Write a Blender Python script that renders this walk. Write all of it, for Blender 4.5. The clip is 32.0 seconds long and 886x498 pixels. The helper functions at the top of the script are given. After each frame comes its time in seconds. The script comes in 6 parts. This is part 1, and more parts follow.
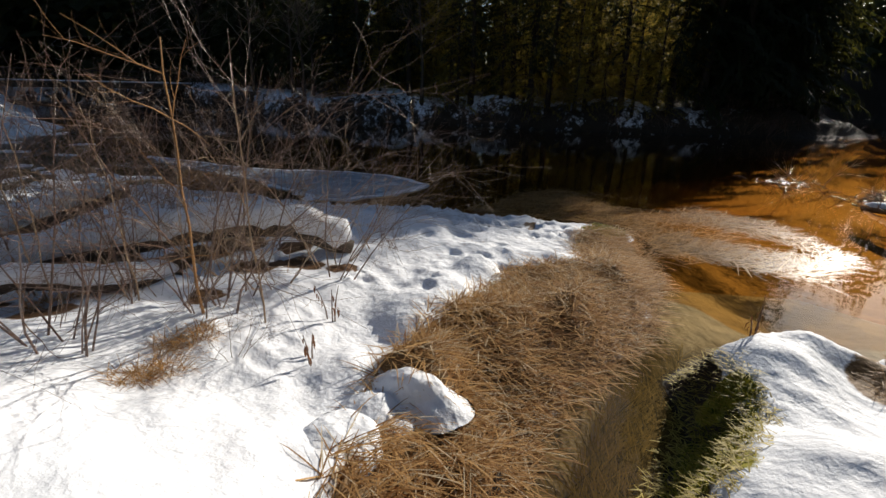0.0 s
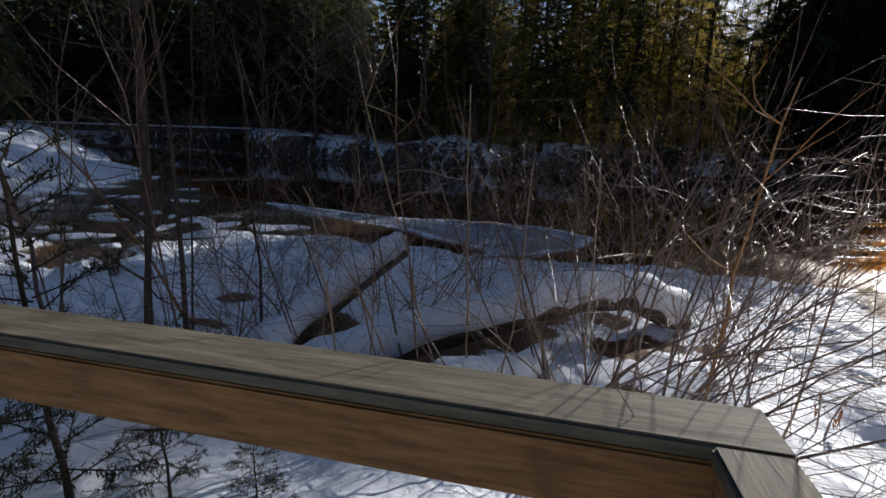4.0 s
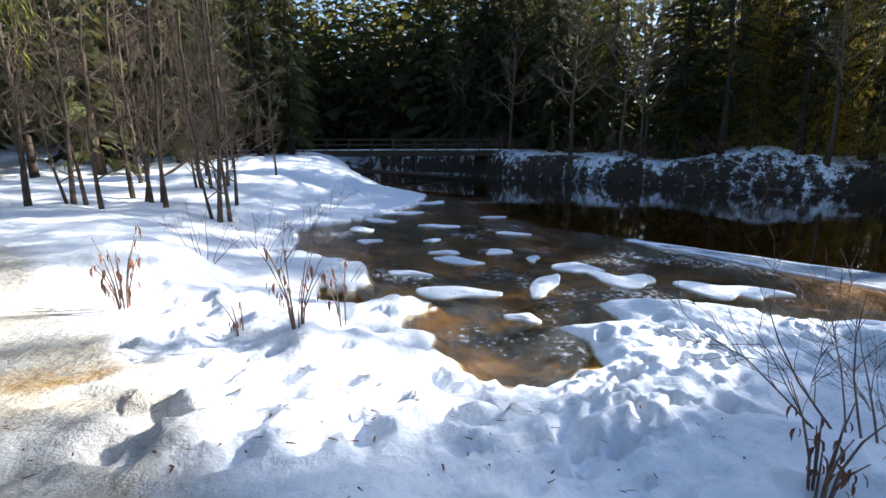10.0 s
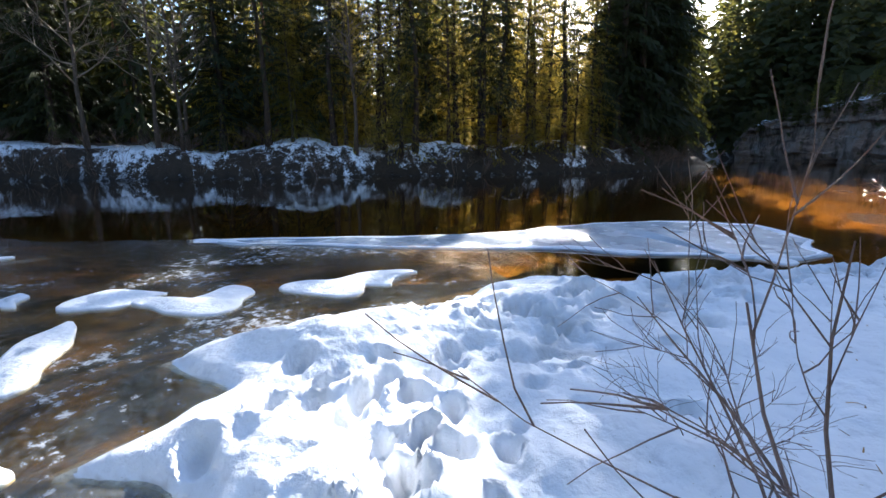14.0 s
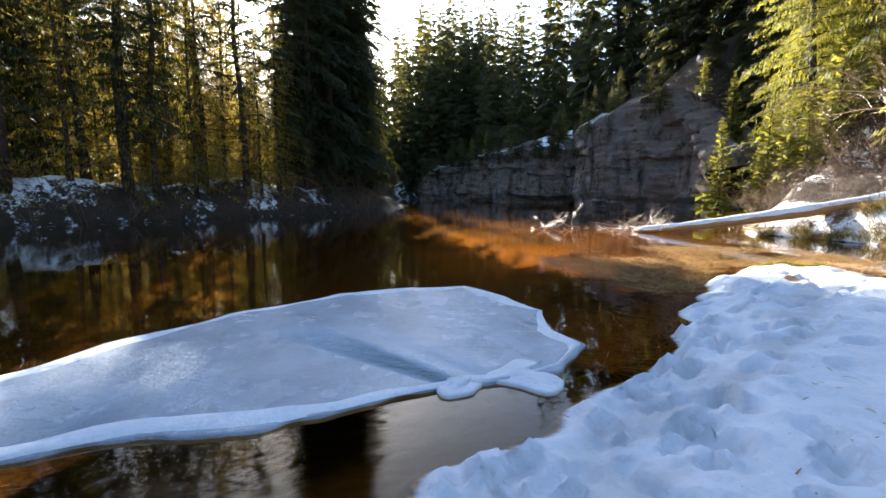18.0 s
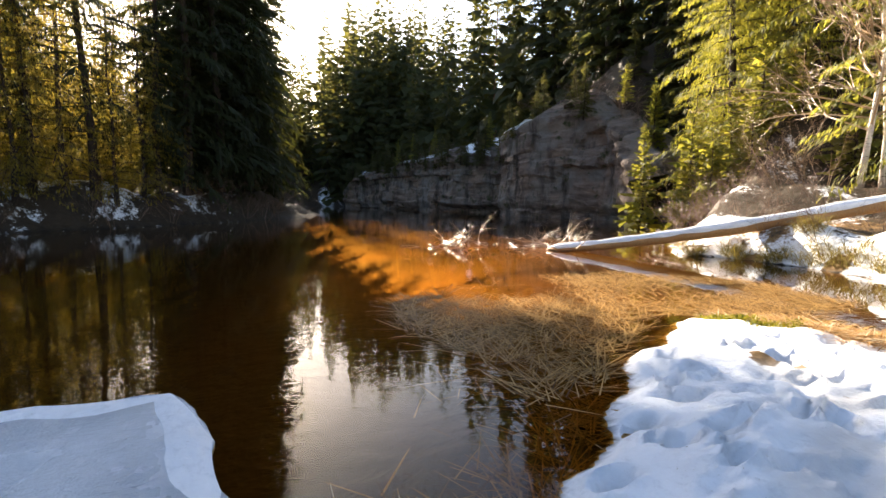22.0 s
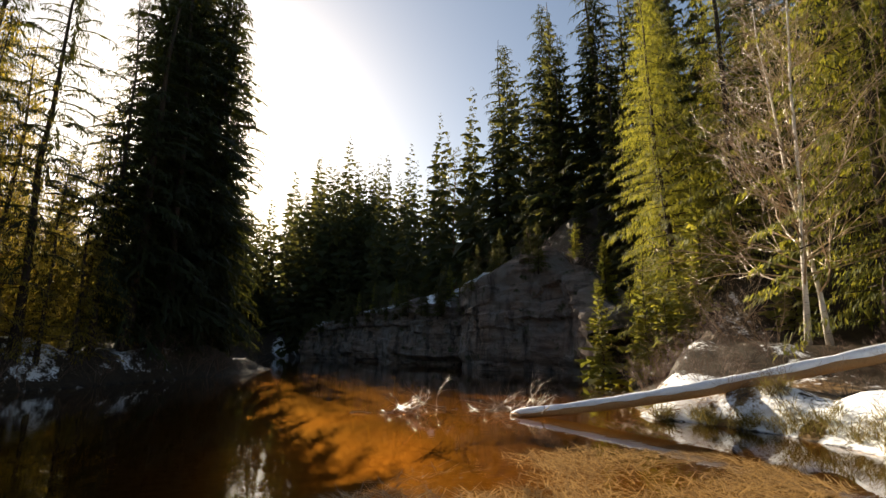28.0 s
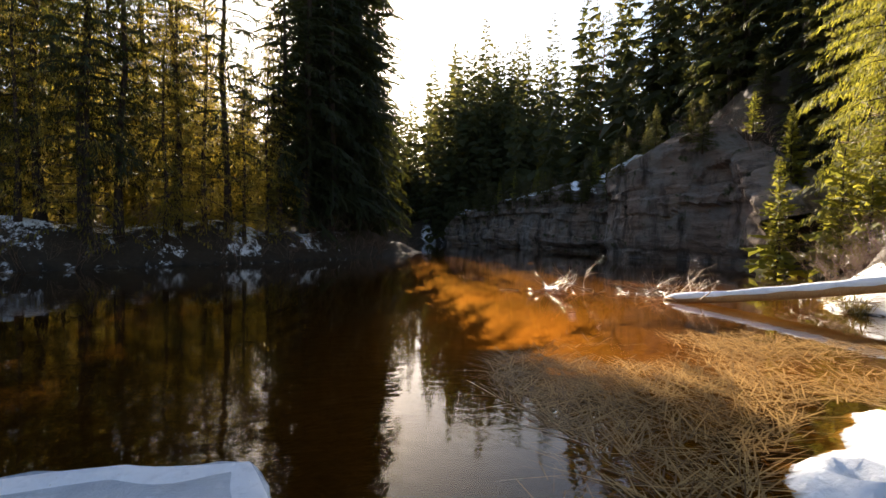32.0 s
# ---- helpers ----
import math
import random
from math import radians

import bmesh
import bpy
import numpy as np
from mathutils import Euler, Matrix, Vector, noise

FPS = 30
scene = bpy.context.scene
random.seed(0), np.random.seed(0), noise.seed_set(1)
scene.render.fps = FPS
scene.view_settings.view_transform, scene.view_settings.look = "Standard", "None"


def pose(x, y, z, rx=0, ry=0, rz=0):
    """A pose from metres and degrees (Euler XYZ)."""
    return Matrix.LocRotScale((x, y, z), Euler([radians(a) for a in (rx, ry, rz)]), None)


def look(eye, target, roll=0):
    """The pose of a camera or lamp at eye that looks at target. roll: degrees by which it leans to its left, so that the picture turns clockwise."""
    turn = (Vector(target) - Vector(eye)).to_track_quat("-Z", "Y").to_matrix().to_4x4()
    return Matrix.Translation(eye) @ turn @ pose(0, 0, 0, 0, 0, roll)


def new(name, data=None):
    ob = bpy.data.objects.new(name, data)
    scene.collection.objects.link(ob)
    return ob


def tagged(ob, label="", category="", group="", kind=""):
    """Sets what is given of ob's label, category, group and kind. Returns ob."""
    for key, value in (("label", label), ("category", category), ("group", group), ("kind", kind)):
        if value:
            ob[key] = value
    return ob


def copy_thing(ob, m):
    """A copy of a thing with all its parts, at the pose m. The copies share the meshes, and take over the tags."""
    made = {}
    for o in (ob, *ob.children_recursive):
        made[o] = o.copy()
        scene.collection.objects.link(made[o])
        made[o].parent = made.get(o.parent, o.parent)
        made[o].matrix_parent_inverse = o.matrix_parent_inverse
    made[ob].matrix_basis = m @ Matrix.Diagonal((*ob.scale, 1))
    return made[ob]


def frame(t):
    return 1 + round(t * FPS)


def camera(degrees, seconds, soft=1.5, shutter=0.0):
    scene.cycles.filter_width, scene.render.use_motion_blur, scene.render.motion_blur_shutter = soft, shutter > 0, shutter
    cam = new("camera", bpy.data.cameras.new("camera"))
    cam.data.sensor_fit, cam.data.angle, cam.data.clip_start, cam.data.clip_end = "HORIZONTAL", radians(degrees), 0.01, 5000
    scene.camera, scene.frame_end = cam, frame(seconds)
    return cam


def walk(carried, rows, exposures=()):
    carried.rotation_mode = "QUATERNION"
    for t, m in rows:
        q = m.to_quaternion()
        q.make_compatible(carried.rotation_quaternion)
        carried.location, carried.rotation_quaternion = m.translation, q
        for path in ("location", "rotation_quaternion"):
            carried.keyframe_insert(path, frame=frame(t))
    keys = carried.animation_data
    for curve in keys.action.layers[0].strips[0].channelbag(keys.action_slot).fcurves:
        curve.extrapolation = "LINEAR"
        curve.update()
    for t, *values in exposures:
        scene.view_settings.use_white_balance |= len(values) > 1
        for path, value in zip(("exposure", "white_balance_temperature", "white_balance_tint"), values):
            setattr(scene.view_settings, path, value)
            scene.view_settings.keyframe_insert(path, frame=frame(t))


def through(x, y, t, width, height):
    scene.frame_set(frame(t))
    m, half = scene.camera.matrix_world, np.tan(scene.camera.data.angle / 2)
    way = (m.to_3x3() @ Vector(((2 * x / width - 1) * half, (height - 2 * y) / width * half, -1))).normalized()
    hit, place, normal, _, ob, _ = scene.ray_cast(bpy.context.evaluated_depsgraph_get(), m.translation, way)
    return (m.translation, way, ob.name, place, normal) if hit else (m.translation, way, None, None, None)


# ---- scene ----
# camera and walk
cam = camera(86.9, 32.0)
PATH = [
    (0.0, 4.246, -6.374, 3.054, 70.50, -1.65, -40.77),
    (0.5, 4.195, -6.037, 3.044, 71.52, -2.45, -54.36),
    (1.0, 3.950, -5.695, 3.067, 73.75, -3.05, -65.69),
    (1.5, 3.677, -5.326, 3.106, 76.75, -3.54, -75.67),
    (2.0, 3.440, -4.933, 3.119, 78.78, -3.60, -80.25),
    (2.5, 2.906, -4.372, 3.081, 78.16, -3.63, -72.25),
    (3.0, 2.372, -3.709, 3.026, 77.09, -3.34, -60.58),
    (3.5, 1.813, -3.059, 2.998, 76.32, -2.97, -51.23),
    (4.0, 1.465, -2.511, 2.948, 75.67, -2.11, -39.65),
    (4.5, 1.211, -1.886, 2.910, 74.27, -1.32, -26.36),
    (6.5, 0.000, 0.000, 2.533, 75.34, -0.00, 0.00),
    (7.0, -0.137, 0.700, 2.511, 75.44, 0.06, 0.61),
    (7.5, -0.292, 1.353, 2.542, 76.04, 0.24, -0.27),
    (8.0, -0.351, 2.066, 2.497, 76.55, 0.20, -2.02),
    (8.5, -0.507, 2.799, 2.446, 76.68, 0.25, -4.20),
    (9.0, -0.585, 3.489, 2.386, 77.05, 0.14, -7.37),
    (9.5, -0.644, 4.260, 2.406, 77.38, 0.03, -12.61),
    (10.0, -0.644, 4.884, 2.404, 77.96, 0.22, -17.18),
    (10.5, -0.585, 5.523, 2.378, 77.87, 0.14, -22.09),
    (11.0, -0.585, 6.076, 2.335, 77.73, 0.11, -28.31),
    (11.5, -0.449, 6.538, 2.254, 77.12, 0.09, -35.81),
    (12.0, -0.312, 6.893, 2.222, 76.89, 0.23, -43.19),
    (12.5, -0.098, 7.066, 2.116, 76.72, 0.28, -50.88),
    (13.0, 0.351, 7.292, 1.976, 76.96, 0.24, -57.79),
    (13.5, 0.819, 7.431, 1.738, 77.29, 0.23, -64.18),
    (15.5, 3.354, 7.747, 1.635, 81.41, 0.03, -76.93),
    (16.0, 4.056, 7.672, 1.655, 82.13, -0.03, -82.45),
    (16.5, 4.622, 7.648, 1.641, 82.89, 0.05, -88.07),
    (17.0, 5.168, 7.434, 1.596, 82.64, -0.02, -93.97),
    (17.5, 5.694, 7.164, 1.566, 82.57, -0.07, -99.10),
    (18.0, 6.201, 6.909, 1.592, 82.89, 0.01, -102.69),
    (18.5, 6.727, 6.593, 1.615, 83.27, -0.17, -106.20),
    (19.0, 7.234, 6.333, 1.622, 83.27, -0.08, -108.63),
    (19.5, 7.663, 6.020, 1.583, 82.93, -0.05, -110.09),
    (20.0, 8.034, 5.637, 1.583, 81.59, -0.02, -111.55),
    (20.5, 8.365, 5.225, 1.549, 80.35, -0.01, -112.62),
    (21.0, 8.619, 4.714, 1.522, 79.63, -0.16, -112.15),
    (21.5, 8.931, 4.350, 1.516, 80.92, -0.34, -111.28),
    (22.0, 9.262, 4.082, 1.647, 83.83, -0.55, -110.13),
    (22.5, 9.575, 3.809, 1.839, 87.61, -0.79, -109.66),
    (23.0, 9.672, 3.782, 1.967, 92.19, -0.86, -109.96),
    (23.5, 9.691, 3.769, 2.071, 97.30, -0.88, -110.85),
    (24.0, 9.691, 3.718, 2.105, 102.46, -0.78, -111.91),
    (24.5, 9.691, 3.723, 2.124, 106.29, -0.69, -112.88),
    (26.5, 9.711, 3.684, 2.053, 104.91, -0.21, -114.60),
    (27.0, 9.711, 3.698, 2.029, 104.01, -0.21, -114.60),
    (27.5, 9.711, 3.698, 2.029, 102.83, -0.19, -114.69),
    (28.0, 9.730, 3.693, 2.011, 101.83, -0.29, -114.71),
    (28.5, 9.730, 3.688, 1.992, 100.76, -0.28, -114.80),
    (29.0, 9.730, 3.707, 1.987, 99.24, -0.34, -114.32),
    (29.5, 9.730, 3.702, 1.968, 97.82, -0.39, -113.83),
    (30.0, 9.730, 3.716, 1.944, 96.02, -0.39, -113.83),
    (30.5, 9.730, 3.711, 1.925, 94.28, -0.51, -113.65),
    (31.0, 9.750, 3.725, 1.901, 92.79, -0.59, -112.87),
    (31.5, 9.730, 3.795, 1.863, 90.26, -0.67, -109.85),
    (32.0, 9.750, 3.927, 1.828, 88.14, -0.92, -97.87),
]
EXPOSURES = [(0.0, 0.2, 6300, 10), (2.5, 0.2, 6300, 10), (3.4, 0.25, 6000, 12), (4.5, 0.35, 5700, 11), (6.5, 2.7, 5800, 6), (9.0, 2.4, 5850, 8), (11.0, 2.05, 5900, 10), (13.0, 2.4, 5900, 10), (16.0, 2.6, 6050, 10), (20.0, 2.6, 6400, 10), (22.0, 2.6, 7200, 12), (23.0, 2.5, 7700, 13), (24.0, 2.0, 7600, 13),
             (25.0, 1.5, 7300, 10), (27.0, 1.3, 7100, 8), (28.0, 1.3, 7400, 9), (30.0, 1.55, 7800, 13), (32.0, 2.1, 7200, 12)]
walk(cam, [(t, pose(x, y, z, rx, ry, rz)) for t, x, y, z, rx, ry, rz in PATH], EXPOSURES)

# world, sun
SUN_YAW, SUN_UP = -86.0, 23.5
world = bpy.data.worlds.new("sky")
scene.world = world
world.use_nodes = True
wn = world.node_tree.nodes
sky = wn.new("ShaderNodeTexSky")
sky.sky_type = "NISHITA"
sky.sun_disc = False
sky.sun_elevation = radians(SUN_UP)
sky.sun_rotation = radians(-SUN_YAW)
sky.air_density, sky.dust_density, sky.ozone_density = 1.0, 1.0, 1.6
world.node_tree.links.new(sky.outputs[0], wn["Background"].inputs[0])
wn["Background"].inputs[1].default_value = 0.063
sun_way = Vector((-math.sin(radians(SUN_YAW)) * math.cos(radians(SUN_UP)), math.cos(radians(SUN_YAW)) * math.cos(radians(SUN_UP)), math.sin(radians(SUN_UP))))
sun_data = bpy.data.lights.new("sun", "SUN")
sun_data.energy, sun_data.angle, sun_data.color = 5.0, radians(0.53), (1.0, 0.9, 0.76)
sun_lamp = new("sun", sun_data)
sun_lamp.matrix_world = look(sun_way * 150, (0, 0, 0))


# ---- materials ----
class Nodes:
    """A short way to write node materials."""

    def __init__(self, name):
        self.m = bpy.data.materials.new(name)
        self.m.use_nodes = True
        self.t = self.m.node_tree
        self.t.nodes.clear()
        self.out = self.t.nodes.new("ShaderNodeOutputMaterial")
        self.co = self.t.nodes.new("ShaderNodeTexCoord").outputs["Object"]

    def put(self, sock, v):
        if isinstance(v, bpy.types.NodeSocket):
            self.t.links.new(v, sock)
        elif v is not None:
            sock.default_value = (*v, 1.0) if isinstance(v, tuple) and len(v) == 3 and sock.type == "RGBA" else v

    def add(self, kind, out=0, **ins):
        n = self.t.nodes.new("ShaderNode" + kind)
        for k, v in ins.items():
            key = int(k[1:]) if k[0] == "i" and k[1:].isdigit() else k.replace("_", " ")
            self.put(n.inputs[key], v)
        return n.outputs[out]

    def noise(self, scale, detail=3.0, rough=0.6, co=None):
        return self.add("TexNoise", 0, Vector=co or self.co, Scale=scale, Detail=detail, Roughness=rough)

    def stretch(self, sx, sy, sz, co=None):
        return self.add("Mapping", 0, Vector=co or self.co, Scale=(sx, sy, sz))

    def ramp(self, fac, a, b):
        return self.add("MapRange", 0, Value=fac, From_Min=a, From_Max=b)

    def mix(self, fac, a, b):
        n = self.t.nodes.new("ShaderNodeMix")
        n.data_type = "RGBA"
        self.put(n.inputs[0], fac)
        self.put(n.inputs[6], a)
        self.put(n.inputs[7], b)
        return n.outputs[2]

    def math(self, op, a, b=0.0):
        n = self.t.nodes.new("ShaderNodeMath")
        n.operation = op
        self.put(n.inputs[0], a)
        self.put(n.inputs[1], b)
        return n.outputs[0]

    def attr(self, name):
        n = self.t.nodes.new("ShaderNodeAttribute")
        n.attribute_name = name
        return n.outputs["Fac"]

    def rand(self):
        return self.t.nodes.new("ShaderNodeObjectInfo").outputs["Random"]

    def island(self):
        return self.t.nodes.new("ShaderNodeNewGeometry").outputs["Random Per Island"]

    def bump(self, height, strength, dist, normal=None):
        return self.add("Bump", 0, Height=height, Strength=strength, Distance=dist, Normal=normal)

    def bsdf(self, color, rough=0.7, normal=None, spec=0.5, **more):
        return self.add("BsdfPrincipled", 0, Base_Color=color, Roughness=rough, Normal=normal, Specular_IOR_Level=spec, **more)

    def done(self, shader):
        self.t.links.new(shader, self.out.inputs[0])
        return self.m


def snow_colour(n):
    c = n.mix(n.ramp(n.noise(1.3), 0.35, 0.7), (0.88, 0.90, 0.94), (0.79, 0.82, 0.87))
    c = n.mix(n.ramp(n.noise(7.0, 5.0, 0.7), 0.55, 0.75), c, (0.66, 0.69, 0.74))
    return n.mix(n.ramp(n.noise(34.0, 2.0), 0.72, 0.78), c, (0.45, 0.42, 0.36))


def snow_bump(n):
    b = n.bump(n.noise(2.6, 3.0, 0.5), 0.6, 0.12)
    b = n.bump(n.noise(11.0, 4.0, 0.6), 0.5, 0.035, b)
    return n.bump(n.noise(55.0, 3.0, 0.7), 0.22, 0.008, b)


def make_snow():
    n = Nodes("snow")
    return n.done(n.bsdf(snow_colour(n), 0.62, snow_bump(n), 0.35))


def make_ground():
    n = Nodes("snowy_ground")
    wob = n.math("MULTIPLY", n.math("SUBTRACT", n.noise(2.2, 5.0, 0.65), 0.5), 1.1)
    fine = n.math("MULTIPLY", n.math("SUBTRACT", n.noise(9.0, 4.0, 0.7), 0.5), 0.7)

    def cover(name, lo=0.42, hi=0.58):
        return n.ramp(n.math("ADD", n.math("ADD", n.attr(name), wob), fine), lo, hi)

    c = snow_colour(n)
    ice = n.mix(n.ramp(n.noise(1.7, 5.0), 0.4, 0.62), (0.60, 0.585, 0.555), (0.44, 0.40, 0.33))
    ice = n.mix(n.ramp(n.noise(26.0, 3.0, 0.7), 0.6, 0.7), ice, (0.30, 0.24, 0.17))
    c = n.mix(cover("path", 0.2, 1.0), c, ice)
    # leaf litter; the same brown paints the shade in hollows by the logs
    litter = n.mix(n.ramp(n.noise(24.0, 6.0, 0.85), 0.35, 0.68), (0.018, 0.011, 0.008), (0.26, 0.14, 0.06))
    c = n.mix(cover("litter"), c, litter)
    straw = n.mix(n.noise(18.0, 5.0, 0.8), (0.06, 0.035, 0.015), (0.30, 0.18, 0.075))
    c = n.mix(cover("grass"), c, straw)
    earth = n.mix(n.noise(5.0, 5.0, 0.75), (0.010, 0.008, 0.006), (0.075, 0.052, 0.032))
    c = n.mix(cover("earth", 0.42, 0.56), c, earth)
    moss = n.mix(n.noise(20.0, 4.0), (0.10, 0.12, 0.012), (0.42, 0.36, 0.03))
    c = n.mix(cover("moss"), c, moss)
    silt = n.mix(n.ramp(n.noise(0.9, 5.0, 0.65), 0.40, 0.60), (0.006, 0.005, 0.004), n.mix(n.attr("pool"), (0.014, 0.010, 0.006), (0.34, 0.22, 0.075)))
    # glow of sunlit water put into the bed colour; tree-shaded reaches stay near black
    bed = n.mix(n.attr("deep"), silt, n.mix(n.attr("sunlit_bed"), n.mix(n.ramp(n.noise(0.2, 4.0, 0.55), 0.45, 0.65), (0.005, 0.0035, 0.002), (0.015, 0.009, 0.004)), n.mix(n.ramp(n.noise(0.16, 4.0, 0.5), 0.38, 0.6), (0.07, 0.042, 0.02), (0.25, 0.14, 0.055))))
    bed = n.mix(n.attr("sand"), bed, n.mix(n.noise(2.2, 4.0), (0.09, 0.072, 0.045), (0.21, 0.175, 0.12)))
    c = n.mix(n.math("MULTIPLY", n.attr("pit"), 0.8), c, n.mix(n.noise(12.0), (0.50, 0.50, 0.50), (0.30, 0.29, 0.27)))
    c = n.mix(n.math("MULTIPLY", n.attr("mud"), n.ramp(n.noise(3.0, 4.0), 0.3, 0.6)), c, (0.40, 0.25, 0.08))
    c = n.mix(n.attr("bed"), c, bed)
    r = n.math("SUBTRACT", 0.68, n.math("MULTIPLY", cover("path", 0.2, 1.0), 0.33))
    tramp = n.math("MULTIPLY", cover("path", 0.1, 0.7), n.noise(14.0, 5.0, 0.75))
    return n.done(n.bsdf(c, r, n.bump(tramp, 0.8, 0.03, snow_bump(n)), 0.22))


def gloss_share(n, normal):
    """Schlick's reflectance of water."""
    w = n.t.nodes.new("ShaderNodeLayerWeight")
    w.inputs[0].default_value = 0.5
    n.put(w.inputs[1], normal)
    return n.math("ADD", n.math("MULTIPLY", n.math("POWER", w.outputs["Facing"], 5.0), 0.98), 0.02)


def make_water(name, tint, chop):
    n = Nodes(name)
    flow = n.stretch(1.0, 0.55, 1.0)
    calm = n.ramp(n.noise(0.22, 3.0, 0.5), 0.35, 0.65)
    b = n.bump(n.noise(1.3, 2.0, 0.5, flow), 0.02 * chop, 0.05)
    b = n.bump(n.math("MULTIPLY", n.noise(6.0, 2.0, 0.5, flow), n.math("ADD", n.math("MULTIPLY", calm, 1.7), 0.08)), 0.24 * chop, 0.010, b)
    deep = n.add("BsdfTransparent", 0, Color=tint)
    shine = n.add("BsdfGlossy", 0, Color=(1.0, 1.0, 1.0), Roughness=0.004, Normal=b)
    return n.done(n.add("MixShader", 0, i0=gloss_share(n, b), i1=deep, i2=shine))


def make_slush():
    n = Nodes("wet_river_ice")
    zone = n.noise(0.7, 5.0, 0.6, n.stretch(1.0, 0.6, 1.0))
    speck = n.noise(9.0, 6.0, 0.75)
    white = n.ramp(n.math("ADD", zone, n.math("MULTIPLY", n.math("SUBTRACT", speck, 0.5), 0.9)), 0.60, 0.74)
    b = n.bump(n.noise(7.0, 5.0, 0.7), 0.25, 0.03)
    clear = n.add("BsdfTransparent", 0, Color=(0.95, 0.89, 0.74))
    milky = n.bsdf(n.mix(n.noise(4.0, 4.0), (0.30, 0.31, 0.30), (0.13, 0.155, 0.17)), 0.15, b)
    frost = n.bsdf(n.mix(n.noise(5.0), (0.70, 0.72, 0.74), (0.42, 0.43, 0.43)), 0.35, b)
    glaze = n.add("BsdfGlossy", 0, Color=(1, 1, 1), Roughness=0.10, Normal=b)
    cloud = n.math("ADD", n.math("MULTIPLY", n.ramp(n.noise(1.3, 9.0, 0.8), 0.42, 0.62), 0.34), n.math("MULTIPLY", n.ramp(n.noise(30.0, 4.0, 0.8), 0.5, 0.66), 0.28))
    wet = n.add("MixShader", 0, i0=cloud, i1=clear, i2=milky)
    wet = n.add("MixShader", 0, i0=gloss_share(n, b), i1=wet, i2=glaze)
    return n.done(n.add("MixShader", 0, i0=white, i1=wet, i2=frost))


def make_floe():
    n = Nodes("floe_ice")
    c = n.mix(n.ramp(n.noise(0.6, 6.0, 0.6), 0.35, 0.68), (0.58, 0.65, 0.73), (0.30, 0.36, 0.43))
    c = n.mix(n.ramp(n.noise(3.5, 6.0, 0.75), 0.55, 0.72), c, (0.66, 0.71, 0.77))
    c = n.mix(n.ramp(n.noise(13.0, 3.0), 0.72, 0.78), c, (0.16, 0.13, 0.09))
    brush = n.noise(16.0, 5.0, 0.7, n.stretch(1.0, 0.35, 1.0))
    b = n.bump(n.noise(3.0, 5.0, 0.6), 0.5, 0.06)
    b = n.bump(brush, 0.7, 0.022, b)
    b = n.bump(n.noise(48.0, 3.0, 0.7), 0.5, 0.006, b)
    return n.done(n.bsdf(c, n.add("MapRange", 0, Value=n.noise(1.4, 4.0), From_Min=0.35, From_Max=0.65, To_Min=0.08, To_Max=0.36), b, 0.8))


def make_bark(name, dark, light, scale=6.0, rough=0.9, spec=0.25):
    n = Nodes(name)
    v = n.noise(scale, 6.0, 0.7, n.stretch(3.0, 3.0, 0.6))
    c = n.mix(n.ramp(v, 0.3, 0.7), dark, light)
    c = n.mix(n.math("MULTIPLY", n.rand(), 0.35), c, dark)
    return n.done(n.bsdf(c, rough, n.bump(v, 0.8, 0.03), spec))


def make_birch():
    n = Nodes("birch_bark")
    v = n.noise(5.0, 4.0, 0.7, n.stretch(1.0, 1.0, 4.0))
    c = n.mix(n.ramp(v, 0.56, 0.66), (0.66, 0.58, 0.50), (0.07, 0.05, 0.04))
    return n.done(n.bsdf(c, 0.7, n.bump(v, 0.4, 0.02), 0.3))


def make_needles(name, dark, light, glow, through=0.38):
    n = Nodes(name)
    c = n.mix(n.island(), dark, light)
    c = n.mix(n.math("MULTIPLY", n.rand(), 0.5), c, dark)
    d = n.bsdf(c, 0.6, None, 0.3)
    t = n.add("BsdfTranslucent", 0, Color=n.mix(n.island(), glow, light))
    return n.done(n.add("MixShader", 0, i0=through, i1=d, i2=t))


def make_blades(name, dark, light, through=0.3, rough=0.55):
    n = Nodes(name)
    c = n.mix(n.island(), dark, light)
    d = n.bsdf(c, rough, None, 0.15)
    t = n.add("BsdfTranslucent", 0, Color=c)
    return n.done(n.add("MixShader", 0, i0=through, i1=d, i2=t))


def make_wood(name, dark, light, along=(0.7, 7.0, 7.0), rough=0.75):
    n = Nodes(name)
    v = n.noise(7.0, 6.0, 0.65, n.stretch(*along))
    c = n.mix(n.ramp(v, 0.3, 0.7), dark, light)
    c = n.mix(n.ramp(n.noise(3.0, 3.0), 0.6, 0.75), c, dark)
    return n.done(n.bsdf(c, rough, n.bump(v, 0.5, 0.008), 0.35))


